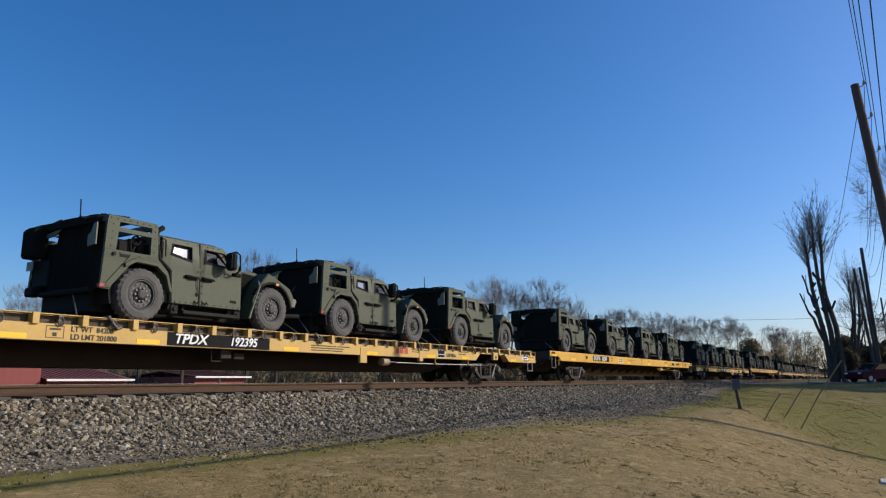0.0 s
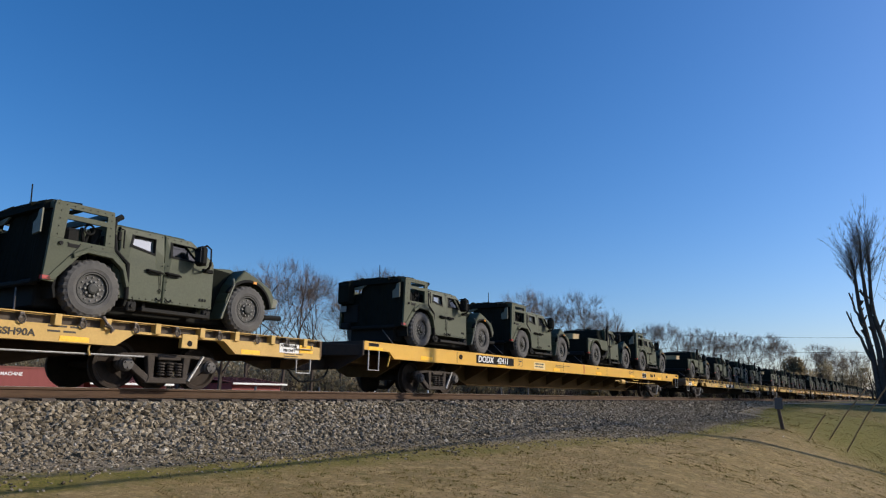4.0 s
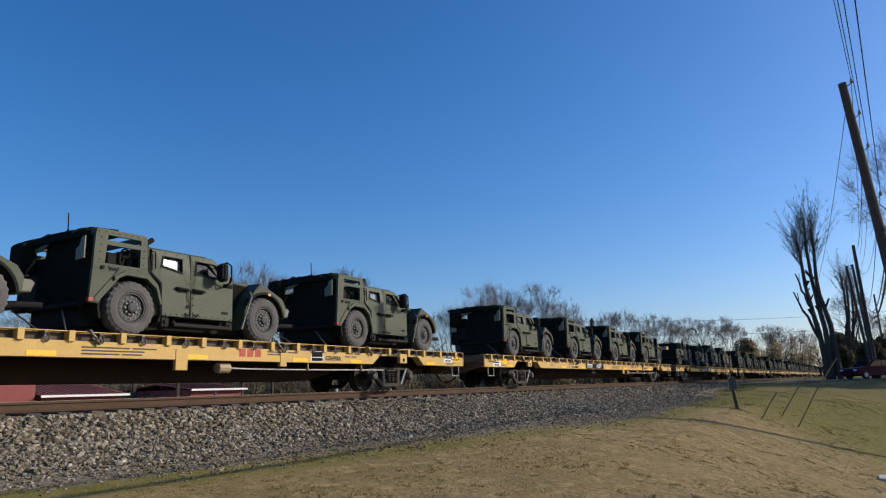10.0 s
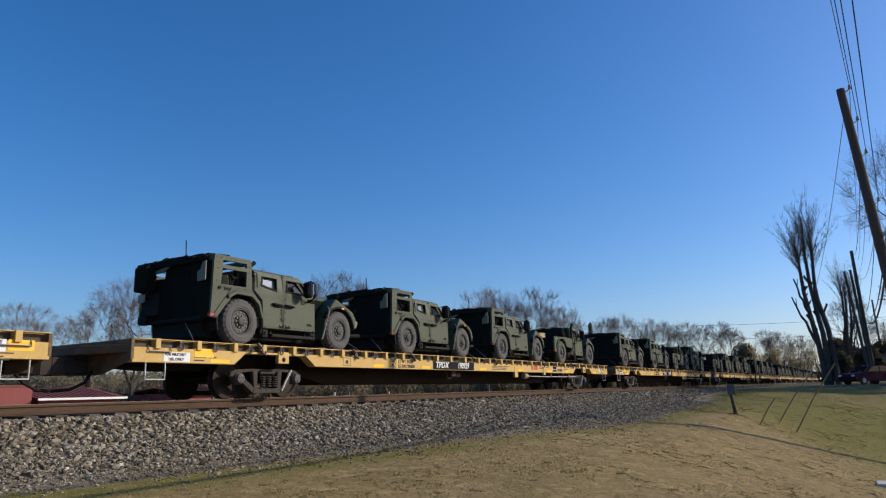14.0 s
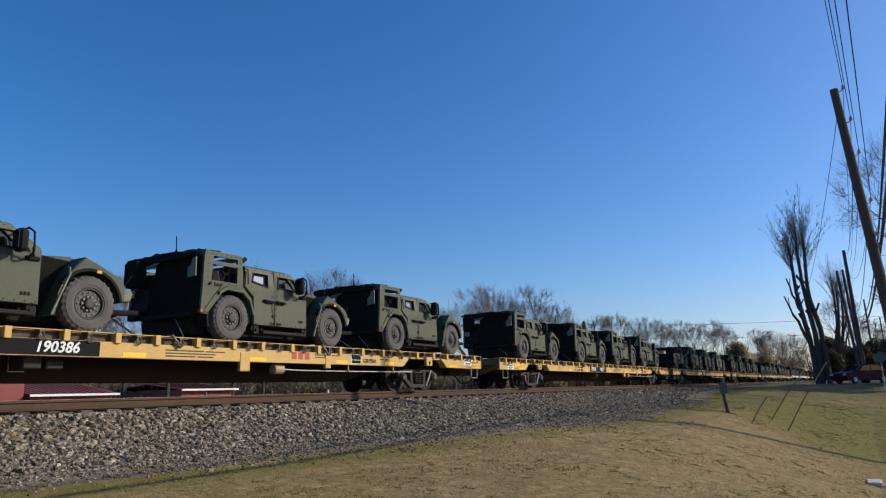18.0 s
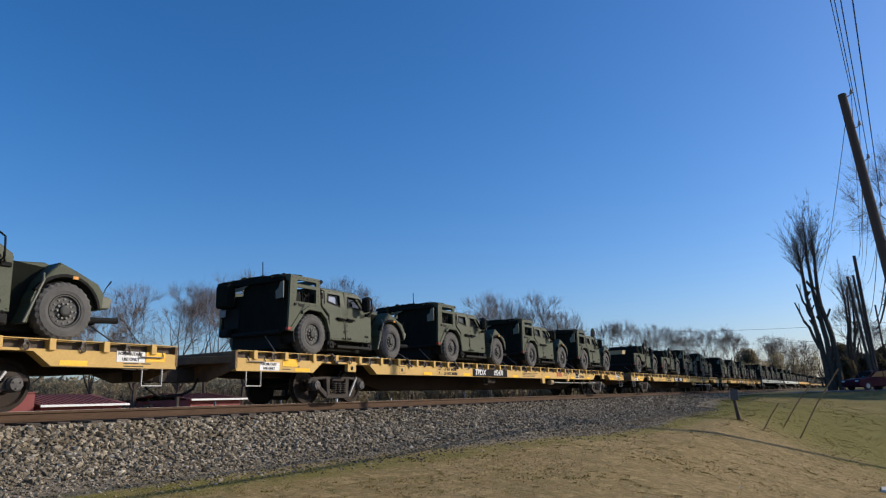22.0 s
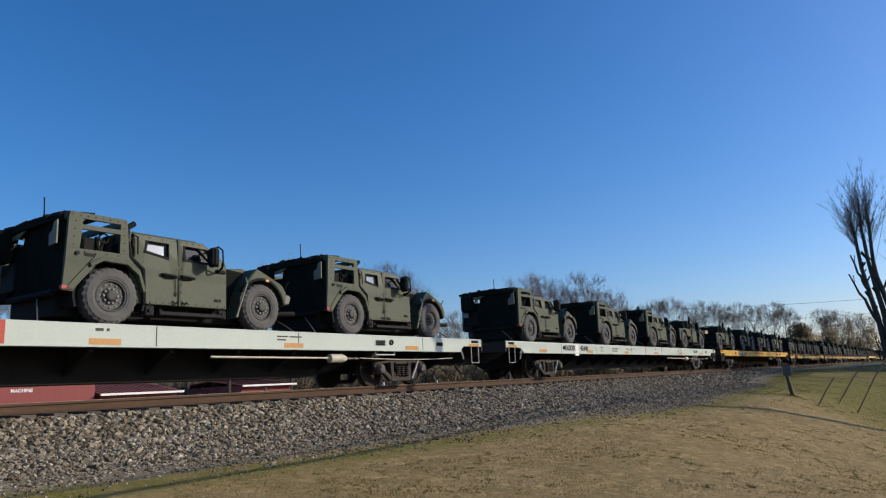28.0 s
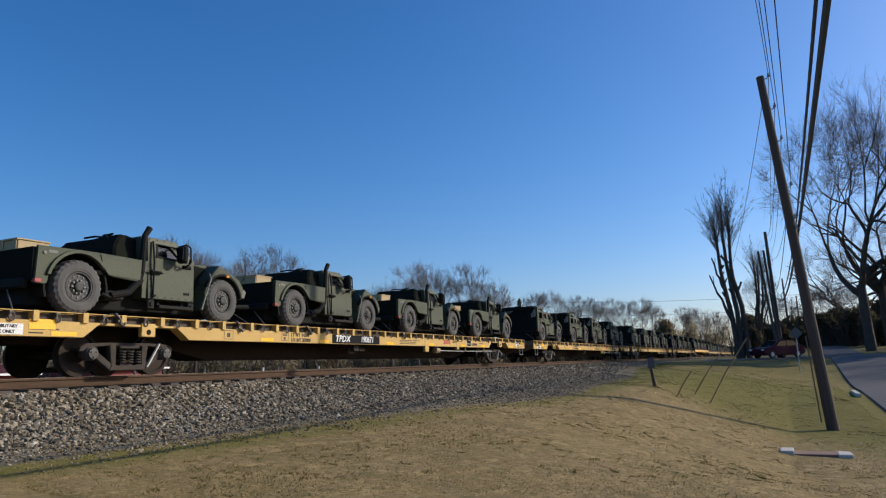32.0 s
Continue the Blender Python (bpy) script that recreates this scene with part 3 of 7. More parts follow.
def chain_flatcar():
    """The 27 m flat wagon with a row of stake pockets and chain rings along its deck."""
    car = empty("flat_wagon")
    top, low, x = 1.13, 0.70, 1.40
    bm = nb()
    box(bm, -1.3, 1.3, -HALF, HALF, top - 0.16, top - 0.03)
    part("deck", bm, DECKWOOD, car, "worn dark deck")
    bm = nb()
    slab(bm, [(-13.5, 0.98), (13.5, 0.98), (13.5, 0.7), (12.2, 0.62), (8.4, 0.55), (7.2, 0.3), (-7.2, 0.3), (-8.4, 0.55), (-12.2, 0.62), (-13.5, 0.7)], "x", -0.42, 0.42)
    part("centre_sill", bm, SILLBROWN, car, "brown fish-belly centre sill, coloured dark as in shade")
    ax = 9.96                           # bogie centre from the middle
    for s in (-1, 1):
        bm = nb()
        # main sill, with raised openings over the bogies
        side = [(-HALF, top - 0.16), (HALF, top - 0.16), (HALF, low), (11.22, low), (10.92, 0.93), (9.03, 0.93), (8.7, low), (-8.7, low), (-9.03, 0.93), (-10.92, 0.93), (-11.22, low), (-HALF, low)]
        slab(bm, side, "x", s * (x - 0.24), s * x)
        part("side_sill", bm, YELLOW, car)
        bm = nb()
        box(bm, min(s * (x - 0.26), s * (x - 0.19)), max(s * (x - 0.26), s * (x - 0.19)), -HALF, HALF, top - 0.17, top - 0.012)
        box(bm, min(s * (x - 0.16), s * (x + 0.02)), max(s * (x - 0.16), s * (x + 0.02)), -HALF, HALF, top - 0.014, top)
        part("deck_rim", bm, YELLOW, car)
    # pockets and rings along the near side
    pk = rg = None
    n = 0
    y = -13.1
    while y < 13.2:
        if n % 2 == 0:
            bm = nb()
            if pk is None:
                box(bm, -0.17, 0.045, -0.055, 0.055, top - 0.18, top + 0.006, 0.006)
                pk = part("stake_pocket", bm, YELLOW, car)
                pk.location = (x, y, 0)
            else:
                again(pk, car, Matrix.Translation((x, y, 0)))
        else:
            if rg is None:
                bm = nb()
                box(bm, -0.18, 0.015, -0.03, 0.03, top - 0.11, top - 0.016)
                for a in range(8):
                    t, u = 2 * math.pi * a / 8, 2 * math.pi * (a + 1) / 8
                    rod(bm, (0.03, 0.05 * math.cos(t), top - 0.12 + 0.07 * math.sin(t)), (0.03, 0.05 * math.cos(u), top - 0.12 + 0.07 * math.sin(u)), 0.014, n=5)
                rg = part("chain_ring", bm, CHAIN, car, "dark steel tie-down ring")
                rg.location = (x, y, 0)
            else:
                again(rg, car, Matrix.Translation((x, y, 0)))
        y += 0.41 + (0.12 if n % 3 == 0 else 0)
        n += 1
    for s in (-1, 1):
        bm = nb()
        box(bm, x - 0.08, x + 0.02, s * ax + 0.0, s * ax + 0.34, 0.74, 1.0, 0.008)
        jb = part("jacking_box", bm, YELLOW, car)
        bm = nb()
        lathe(bm, [(x + 0.0195, 0.055), (x + 0.024, 0.055)], "x", 12, (0, s * ax + 0.17, 0.83))
        part("jacking_hole", bm, DARKSTEEL, jb)
        bm = nb()
        slab(bm, [(-1.4, top - 0.02), (1.4, top - 0.02), (1.4, low + 0.05), (0.5, 0.5), (-0.5, 0.5), (-1.4, low + 0.05)], "y", s * (HALF - 0.03), s * (HALF + 0.03))
        part("end_sill", bm, RUSTYELLOW, car, "rust-stained end sill")
        bm = nb()
        slab(bm, [(-1.38, s * HALF), (1.38, s * HALF), (0.5, s * 13.98), (-0.5, s * 13.98)], "z", 0.86, 1.02, 0.01)
        part("end_platform", bm, RUSTYELLOW, car, "rusty tapering drawgear housing")
        coupler(car, s, 0.66)
        stirrup(car, s * 13.1, x - 0.02, low + 0.02)
        grab(car, s * 13.05, x, 0.9)
        pl = plate("placard", car, 12.36 if s > 0 else -12.95, 12.92 if s > 0 else -12.35, 0.8 if s > 0 else 0.72, 0.99 if s > 0 else 0.9, x, WHITE, "white notice plate with black letters")
        lettering("FOR MILITARY", 0.075, STENCIL, pl, on_side(x + 0.008, 12.385 if s > 0 else -12.93, 0.945 if s > 0 else 0.855), "notice_letters")
        lettering("USE ONLY", 0.075, STENCIL, pl, on_side(x + 0.008, 12.46 if s > 0 else -12.84, 0.85 if s > 0 else 0.765), "notice_letters")
    for y0 in (-12.25, -6.4, -4.0, -0.3, 2.75, 5.66, 7.75, 11.35, 12.95):
        up = y0 in (-12.25, 12.95)
        plate("reflector", car, y0, y0 + (0.4 if y0 > 12 else 0.48), 0.82 if up else 0.715, 0.99 if up else 0.80, x, REFLECT, "orange-yellow reflective strip")
    plate("reflector", car, -11.85, -11.35, 0.715, 0.79, x, REFLECT, "orange-yellow reflective strip")
    bars(car, -12.25, 0.81, x, ((0.3, 0.2), (0.25,)), 0.025, 0.04)
    bars(car, 12.5, 0.77, x, ((0.3, 0.2), (0.4,), (0.25, 0.2)), 0.02, 0.03)
    bars(car, 7.55, 0.93, x, ((0.3, 0.14), (0.2, 0.2)), 0.03, 0.05)
    bars(car, 0.6, 0.86, x, ((0.9, 0.5), (1.2,), (0.7, 0.4)), 0.025, 0.03)
    bars(car, 4.85, 0.9, x, ((0.6, 0.3), (0.4,)), 0.025, 0.03)
    bars(car, -5.57, 0.87, x, ((0.18,),), 0.03)
    bars(car, -5.52, 0.77, x, ((0.07,),), 0.06)
    bars(car, -7.56, 0.79, x, ((0.1,),), 0.09)
    for y0 in (-5.63, -7.66):
        stencil_frame(car, y0, 0.74, x)
    for a in (4.05, 4.27, 4.49):           # the owner's mark, plain red blocks
        plate("owner_mark", car, a, a + 0.17, 0.79, 0.96, x, REDPAINT, "plain red block mark", 0.003)
    pl = plate("stencil_plate", car, 6.27, 6.7, 0.73, 0.97, x, WHITE, "white-framed black stencil plate", 0.003)
    for a, b in ((0.74, 0.82), (0.835, 0.96)):
        plate("stencil_field", pl, 6.29, 6.68, a, b, x + 0.003, INK, "black field", 0.002)
    for y0, y1, z0 in ((2.47, 2.75, 0.5), (5.25, 5.45, 0.6)):
        bm = nb()
        box(bm, x - 0.07, x + 0.012, y0, y1, z0, 0.9, 0.006)
        part("sill_bracket", bm, YELLOW, car)
    lettering("LT WT  84200", 0.125, STENCIL, car, on_side(x + 0.004, -5.22, 0.9), "weight_letters", "black stencilled weights")
    lettering("LD LMT 201800", 0.125, STENCIL, car, on_side(x + 0.004, -5.22, 0.77), "weight_letters")
    lettering("GSH90A", 0.15, STENCIL, car, on_side(x + 0.004, 6.78, 0.81), "shop_letters", "black stencilled letters", 0, 1.1)
    # brake gear under the deck
    bm = nb()
    lathe(bm, [(-0.2, 0.06), (-0.17, 0.11), (0.12, 0.11), (0.16, 0.06)], "y", 12, (1.22, 3.8, 0.56))
    part("air_tank", bm, TANKPAINT, car, "tan air reservoir")
    bm = nb()
    box(bm, 0.95, 1.2, -1.9, -1.6, 0.5, 0.72, 0.02)
    box(bm, 1.0, 1.15, -1.5, -1.2, 0.5, 0.64, 0.02)
    line(bm, [(1.15, -2.1, 0.7), (1.15, -2.1, 0.45), (1.15, -1.85, 0.45)], 0.015)
    part("brake_valve", bm, GRIME, car, "dusty brake valve")
    bm = nb()
    line(bm, [(1.3, 3.7, 0.56), (1.3, 4.4, 0.54), (1.3, 6.3, 0.535), (1.3, 9.3, 0.55)], 0.016)
    part("brake_rod", bm, GALV, car)
    for y in (6.25, 8.3):
        bm = nb()
        line(bm, [(1.33, y, 0.74), (1.34, y - 0.03, 0.62), (1.34, y, 0.52)], 0.02)
        part("rod_hanger", bm, YELLOW, car)
    rng = random.Random(17)
    for y in (-10.6, -7.3, -4.6, 0.7, 5.1, 8.4):      # loose tie-down chains over the rim
        bm = nb()
        pts = [(x - 0.1, y, top + 0.02), (x + 0.035, y + 0.02, top + 0.015)]
        for i in range(5):
            pts.append((x + 0.045 + rng.uniform(0, 0.03), y + 0.03 + 0.05 * i + rng.uniform(-0.03, 0.03), top - 0.05 - 0.05 * i + rng.uniform(-0.02, 0.02) + (0.1 if i > 3 else 0)))
        line(bm, pts, [0.022 + 0.008 * (i % 2) for i in range(len(pts))], 6)
        rod(bm, (x + 0.04, y + 0.05, top - 0.1), (x + 0.05, y + 0.17, top - 0.16), 0.035, 0.02, n=6)
        part("chain_binder", bm, CHAIN, car, "loose tie-down chain hanging over the deck edge")
    make_bogie(car, -ax)
    make_bogie(car, ax)
    return car, x


def plain_flatcar(paint, reflector, top=1.24, low=0.87):
    """The military flat wagon: a plain deep side channel with few marks."""
    car = empty("flat_wagon")
    x = 1.40
    bm = nb()
    box(bm, -1.32, 1.32, -HALF, HALF, top - 0.15, top - 0.01)
    part("deck", bm, DECKWOOD, car, "worn dark deck")
    bm = nb()
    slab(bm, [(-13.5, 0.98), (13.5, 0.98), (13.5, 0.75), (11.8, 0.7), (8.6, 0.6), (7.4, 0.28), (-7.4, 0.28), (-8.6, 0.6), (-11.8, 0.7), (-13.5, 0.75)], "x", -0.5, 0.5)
    part("centre_sill", bm, DARKSTEEL if paint == GREYPAINT else SILLYELLOW, car, "fish-belly centre sill, coloured dark as in shade")
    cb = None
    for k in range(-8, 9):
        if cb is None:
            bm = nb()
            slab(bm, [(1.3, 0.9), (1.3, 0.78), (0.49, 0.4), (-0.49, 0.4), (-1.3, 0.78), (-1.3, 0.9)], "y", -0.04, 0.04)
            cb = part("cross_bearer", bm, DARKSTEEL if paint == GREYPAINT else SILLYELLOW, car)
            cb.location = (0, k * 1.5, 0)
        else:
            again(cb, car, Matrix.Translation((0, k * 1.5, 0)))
    for s in (-1, 1):
        bm = nb()
        slab(bm, [(-HALF, top), (HALF, top), (HALF, top - 0.22), (HALF - 1.0, top - 0.22), (HALF - 1.2, low), (-HALF + 1.2, low), (-HALF + 1.0, top - 0.22), (-HALF, top - 0.22)], "x", s * (x - 0.07), s * x, 0.008)
        part("side_sill", bm, paint, car)
        bm = nb()
        box(bm, min(s * (x - 0.2), s * (x + 0.012)), max(s * (x - 0.2), s * (x + 0.012)), -HALF + 1.2, HALF - 1.2, low - 0.02, low + 0.006)
        part("flange", bm, paint, car)
    ax = 9.96
    for s in (-1, 1):
        bm = nb()
        slab(bm, [(-1.4, top), (1.4, top), (1.4, low + 0.02), (0.6, 0.55), (-0.6, 0.55), (-1.4, low + 0.02)], "y", s * (HALF - 0.03), s * (HALF + 0.03))
        part("end_sill", bm, GRIME, car, "dark end sill")
        bm = nb()
        slab(bm, [(-1.38, s * HALF), (1.38, s * HALF), (0.5, s * 14.0), (-0.5, s * 14.0)], "z", 0.88, 1.16, 0.01)
        part("end_platform", bm, GRIME, car, "dark tapering drawgear housing")
        coupler(car, s, 0.68)
        stirrup(car, s * 13.2, x - 0.01, top - 0.2, 0.4, 0.5)
        bm = nb()
        line(bm, [(x - 0.05, s * 12.5, low + 0.05), (x - 0.04, s * 12.56, low - 0.1), (x - 0.04, s * 12.6, low - 0.22)], 0.02)
        part("end_post", bm, paint, car)
        bm = nb()
        box(bm, x - 0.02, x + 0.002, s * 13.22 - 0.2, s * 13.22 + 0.2, top - 0.12, top - 0.04)
        part("grab_recess", bm, INK, car, "black grab recess")
        plate("reflector", car, s * 13.15 - 0.28, s * 13.15 + 0.28, top - 0.21, top - 0.14, x, reflector, "amber reflective strip")
        bm = nb()
        lathe(bm, [(x - 0.01, 0.07), (x + 0.03, 0.07), (x + 0.03, 0.04), (x - 0.01, 0.04)], "x", 14, (0, s * 9.2, low + 0.2))
        part("roping_eye", bm, GRIME, car, "round steel eye")
    for i in range(6):
        y0 = -11.2 + i * 4.2
        plate("reflector", car, y0, y0 + 0.55, low + 0.02, low + 0.12, x, reflector, "amber reflective strip")
    if paint == YELLOW_NEW:
        pl = plate("stencil_plate", car, 7.34, 7.94, low + 0.02, low + 0.27, x, WHITE, "white-framed black stencil plate", 0.003)
    for a, b, c, d in () if paint != YELLOW_NEW else ((7.36, 7.63, 0.09, 0.255), (7.65, 7.92, 0.09, 0.255), (7.36, 7.92, 0.035, 0.075)):
        plate("stencil_field", pl, a, b, low + c, low + d, x + 0.003, INK, "black field", 0.002)
    pl = plate("weight_panel", car, -4.4, -3.5, low + 0.03, low + 0.27, x, PALEYELLOW if paint == YELLOW_NEW else paint, "pale weight panel", 0.003)
    bars(pl, -4.3, low + 0.19, x + 0.003, ((0.3, 0.32), (0.26, 0.3)), 0.045, 0.05)
    gear, gy = (PALETANK, 7.35) if paint == GREYPAINT else (YELLOW, 4.85)
    bm = nb()
    lathe(bm, [(-0.3, 0.02), (-0.26, 0.1), (0.16, 0.1), (0.3, 0.05), (0.34, 0.02)], "y", 14, (1.27, gy, low - 0.2))
    part("air_tank", bm, gear, car, "pale slack adjuster cylinder")
    bm = nb()
    rod(bm, (1.27, gy - (3.5 if paint == GREYPAINT else 0.9), low - 0.17), (1.27, gy - 0.25, low - 0.19), 0.022, n=7)
    part("pull_rod", bm, gear, car, "pale pull rod")
    for i in range(4):
        bm = nb()
        rod(bm, (1.27, gy + 0.35 + 0.11 * i, low - 0.2), (1.27, gy + 0.45 + 0.11 * i, low - 0.2), 0.035 - 0.012 * (i % 2), n=6)
        part("chain_link", bm, CHAIN, car)
    bm = nb()
    line(bm, [(1.3, gy + 0.75 + 0.4 * i, low - 0.19 - 0.035 * math.sin(i / 10 * 3.14)) for i in range(11)], 0.012)
    part("brake_cable", bm, gear, car, "pale brake cable")
    bm = nb()
    line(bm, [(1.34, gy + 1.3, low), (1.34, gy + 1.3, low - 0.11), (1.34, gy + 2.05, low - 0.11), (1.34, gy + 2.05, low)], 0.018)
    part("cable_hanger", bm, paint, car)
    for y in (-9.4, -6.1, -1.9, 2.6, 6.0, 10.55):        # weld seams of the side channel
        plate("weld_seam", car, y, y + 0.018, low + 0.01, top - 0.02, x, GRIME, "dark vertical weld seam", 0.003)
    plate("stripe", car, 0.05, 0.13, low + 0.01, top - 0.005, x, REDPAINT, "red centre stripe", 0.004)
    stencil_frame(car, -5.6, low + 0.08, x, 0.34, 0.24)
    bars(car, -5.53, low + 0.22, x, ((0.2,), (0.06,)), 0.045, 0.05)
    bars(car, 1.5, low + 0.24, x, ((0.14, 0.05),), 0.05)
    for i in range(3):
        plate("rib", car, 8.6, 8.95, low + 0.12 + 0.045 * i, low + 0.15 + 0.045 * i, x, INK, "dark ribbed plate", 0.02)
    bars(car, -2.6, low + 0.22, x, ((0.5, 0.4, 0.3), (0.7,)), 0.02, 0.03)
    bars(car, 5.4, low + 0.24, x, ((0.3, 0.35), (0.25,)), 0.03, 0.04)
    plate("data_plate", car, 11.2, 11.5, low + 0.14, low + 0.24, x, INK, "small black data plate")
    bm = nb()
    box(bm, 1.0, 1.25, 8.6, 8.9, low - 0.25, low - 0.05, 0.02)
    part("brake_valve", bm, GRIME, car)
    make_bogie(car, -ax)
    make_bogie(car, ax)
    return car, x


PALEYELLOW = mat("pale_yellow_panel_paint", (0.72, 0.55, 0.25), 0.6, second=(0.64, 0.48, 0.2), bump=0)
RUSTYELLOW = mat("rust_stained_yellow_steel", (0.2, 0.115, 0.045), 0.75, second=(0.07, 0.045, 0.03), scale=3, amount=0.9)
TANKPAINT = mat("tan_tank_paint", (0.36, 0.27, 0.15), 0.6, second=(0.22, 0.16, 0.09), scale=5)


# ---------------------------------------------------------------- the olive trucks
GLASS = bpy.data.materials.new("armoured_glass")
GLASS.use_nodes = True
gb = GLASS.node_tree.nodes["Principled BSDF"]
gb.inputs["Base Color"].default_value = (0.012, 0.015, 0.016, 1)
gb.inputs["Metallic"].default_value = 0.15
gb.inputs["Roughness"].default_value = 0.03
gb.inputs["Specular IOR Level"].default_value = 0.5
gb.inputs["Coat Weight"].default_value = 0.0
gb.inputs["Coat IOR"].default_value = 1.6
gb.inputs["Coat Roughness"].default_value = 0.02
MIRRORGLASS = GLASS.copy()
MIRRORGLASS.name = "bright_armoured_glass"
mg = MIRRORGLASS.node_tree.nodes["Principled BSDF"]
mg.inputs["Base Color"].default_value = (0.27, 0.29, 0.29, 1)
mg.inputs["Metallic"].default_value = 0.6
LAMP_AMBER = mat("amber_lens", (0.75, 0.3, 0.03), 0.25, bump=0)
LAMP_RED = mat("red_lens", (0.4, 0.03, 0.02), 0.3, bump=0)
DUSTY = mat("dusty_black_steel", (0.012, 0.012, 0.011), 0.8, spec=0.25, second=(0.03, 0.028, 0.024), scale=7, amount=0.8)


def taper(bm, vs_from, z0, z1, w0, w1):
    """Pull the sides in between z0 and z1."""
    for v in list(bm.verts)[vs_from:]:
        s = (v.co.z - z0) / (z1 - z0)
        v.co.x *= 1 + (w1 / w0 - 1) * max(0, min(1, s))


def arc(cy, cz, r, a, b, n=9):
    return [(cy + r * math.cos(radians(a + (b - a) * i / n)), cz + r * math.sin(radians(a + (b - a) * i / n))) for i in range(n + 1)]


def make_wheel(parent, x, y, s):
    """A wheel with its blocky tyre, rim and hub; s: the side."""
    bm = nb()
    prof = [(0.06, 0.27), (0.015, 0.285), (0.0, 0.34), (0.01, 0.43), (0.02, 0.45), (0.045, 0.493), (0.09, 0.507), (0.165, 0.507), (0.24, 0.507), (0.31, 0.485), (0.33, 0.42), (0.31, 0.29)]
    lathe(bm, prof, "x", 52 if s > 0 else 24)
    for i, q in enumerate(bm.verts):         # the tread's blocks, in two staggered rows
        ring, at = divmod(i, 52)
        if s > 0 and (ring in (4, 5, 6) and at % 2 or ring in (8, 9) and (at + 1) % 2):
            q.co.y *= 0.952
            q.co.z *= 0.952
    bmesh.ops.scale(bm, vec=(-s, 1, 1), verts=bm.verts)
    if s > 0:
        bmesh.ops.reverse_faces(bm, faces=bm.faces)
    w = empty("wheel")
    w.parent, w.location = parent, (x, y, 0.5)
    w["label"] = "dusty wheel with a deep block tread"
    part("tyre", bm, RUBBER, w, "dusty black block-tread tyre")
    if s < 0:
        return w
    bm = nb()
    lathe(bm, [(0.09, 0.275), (0.02, 0.275), (0.02, 0.255), (0.07, 0.235), (0.075, 0.16), (0.05, 0.15), (0.045, 0.1), (0.0, 0.09), (-0.01, 0.06)], "x", 18)
    bmesh.ops.scale(bm, vec=(-s, 1, 1), verts=bm.verts)
    if s > 0:
        bmesh.ops.reverse_faces(bm, faces=bm.faces)
    k = len(bm.faces)
    for i in range(10):
        t = 2 * math.pi * i / 10
        lathe(bm, [(-s * 0.02, 0.021), (-s * 0.065, 0.018)], "x", 5, (0, 0.125 * math.cos(t), 0.125 * math.sin(t)))
    for i in range(12):
        t = 2 * math.pi * i / 12
        lathe(bm, [(-s * 0.04, 0.016), (-s * 0.08, 0.014)], "x", 5, (0, 0.2 * math.cos(t), 0.2 * math.sin(t)))
    bm.faces.ensure_lookup_table()
    for f in bm.faces[k:]:
        f.material_index = 1
    part("rim", bm, [HUB, PALENUT], w, "dark steel rim with a ring of bare nuts")
    return w


PALENUT = mat("bare_bolt_heads", (0.2, 0.2, 0.18), 0.5, second=(0.07, 0.07, 0.06), scale=20, amount=0.9)


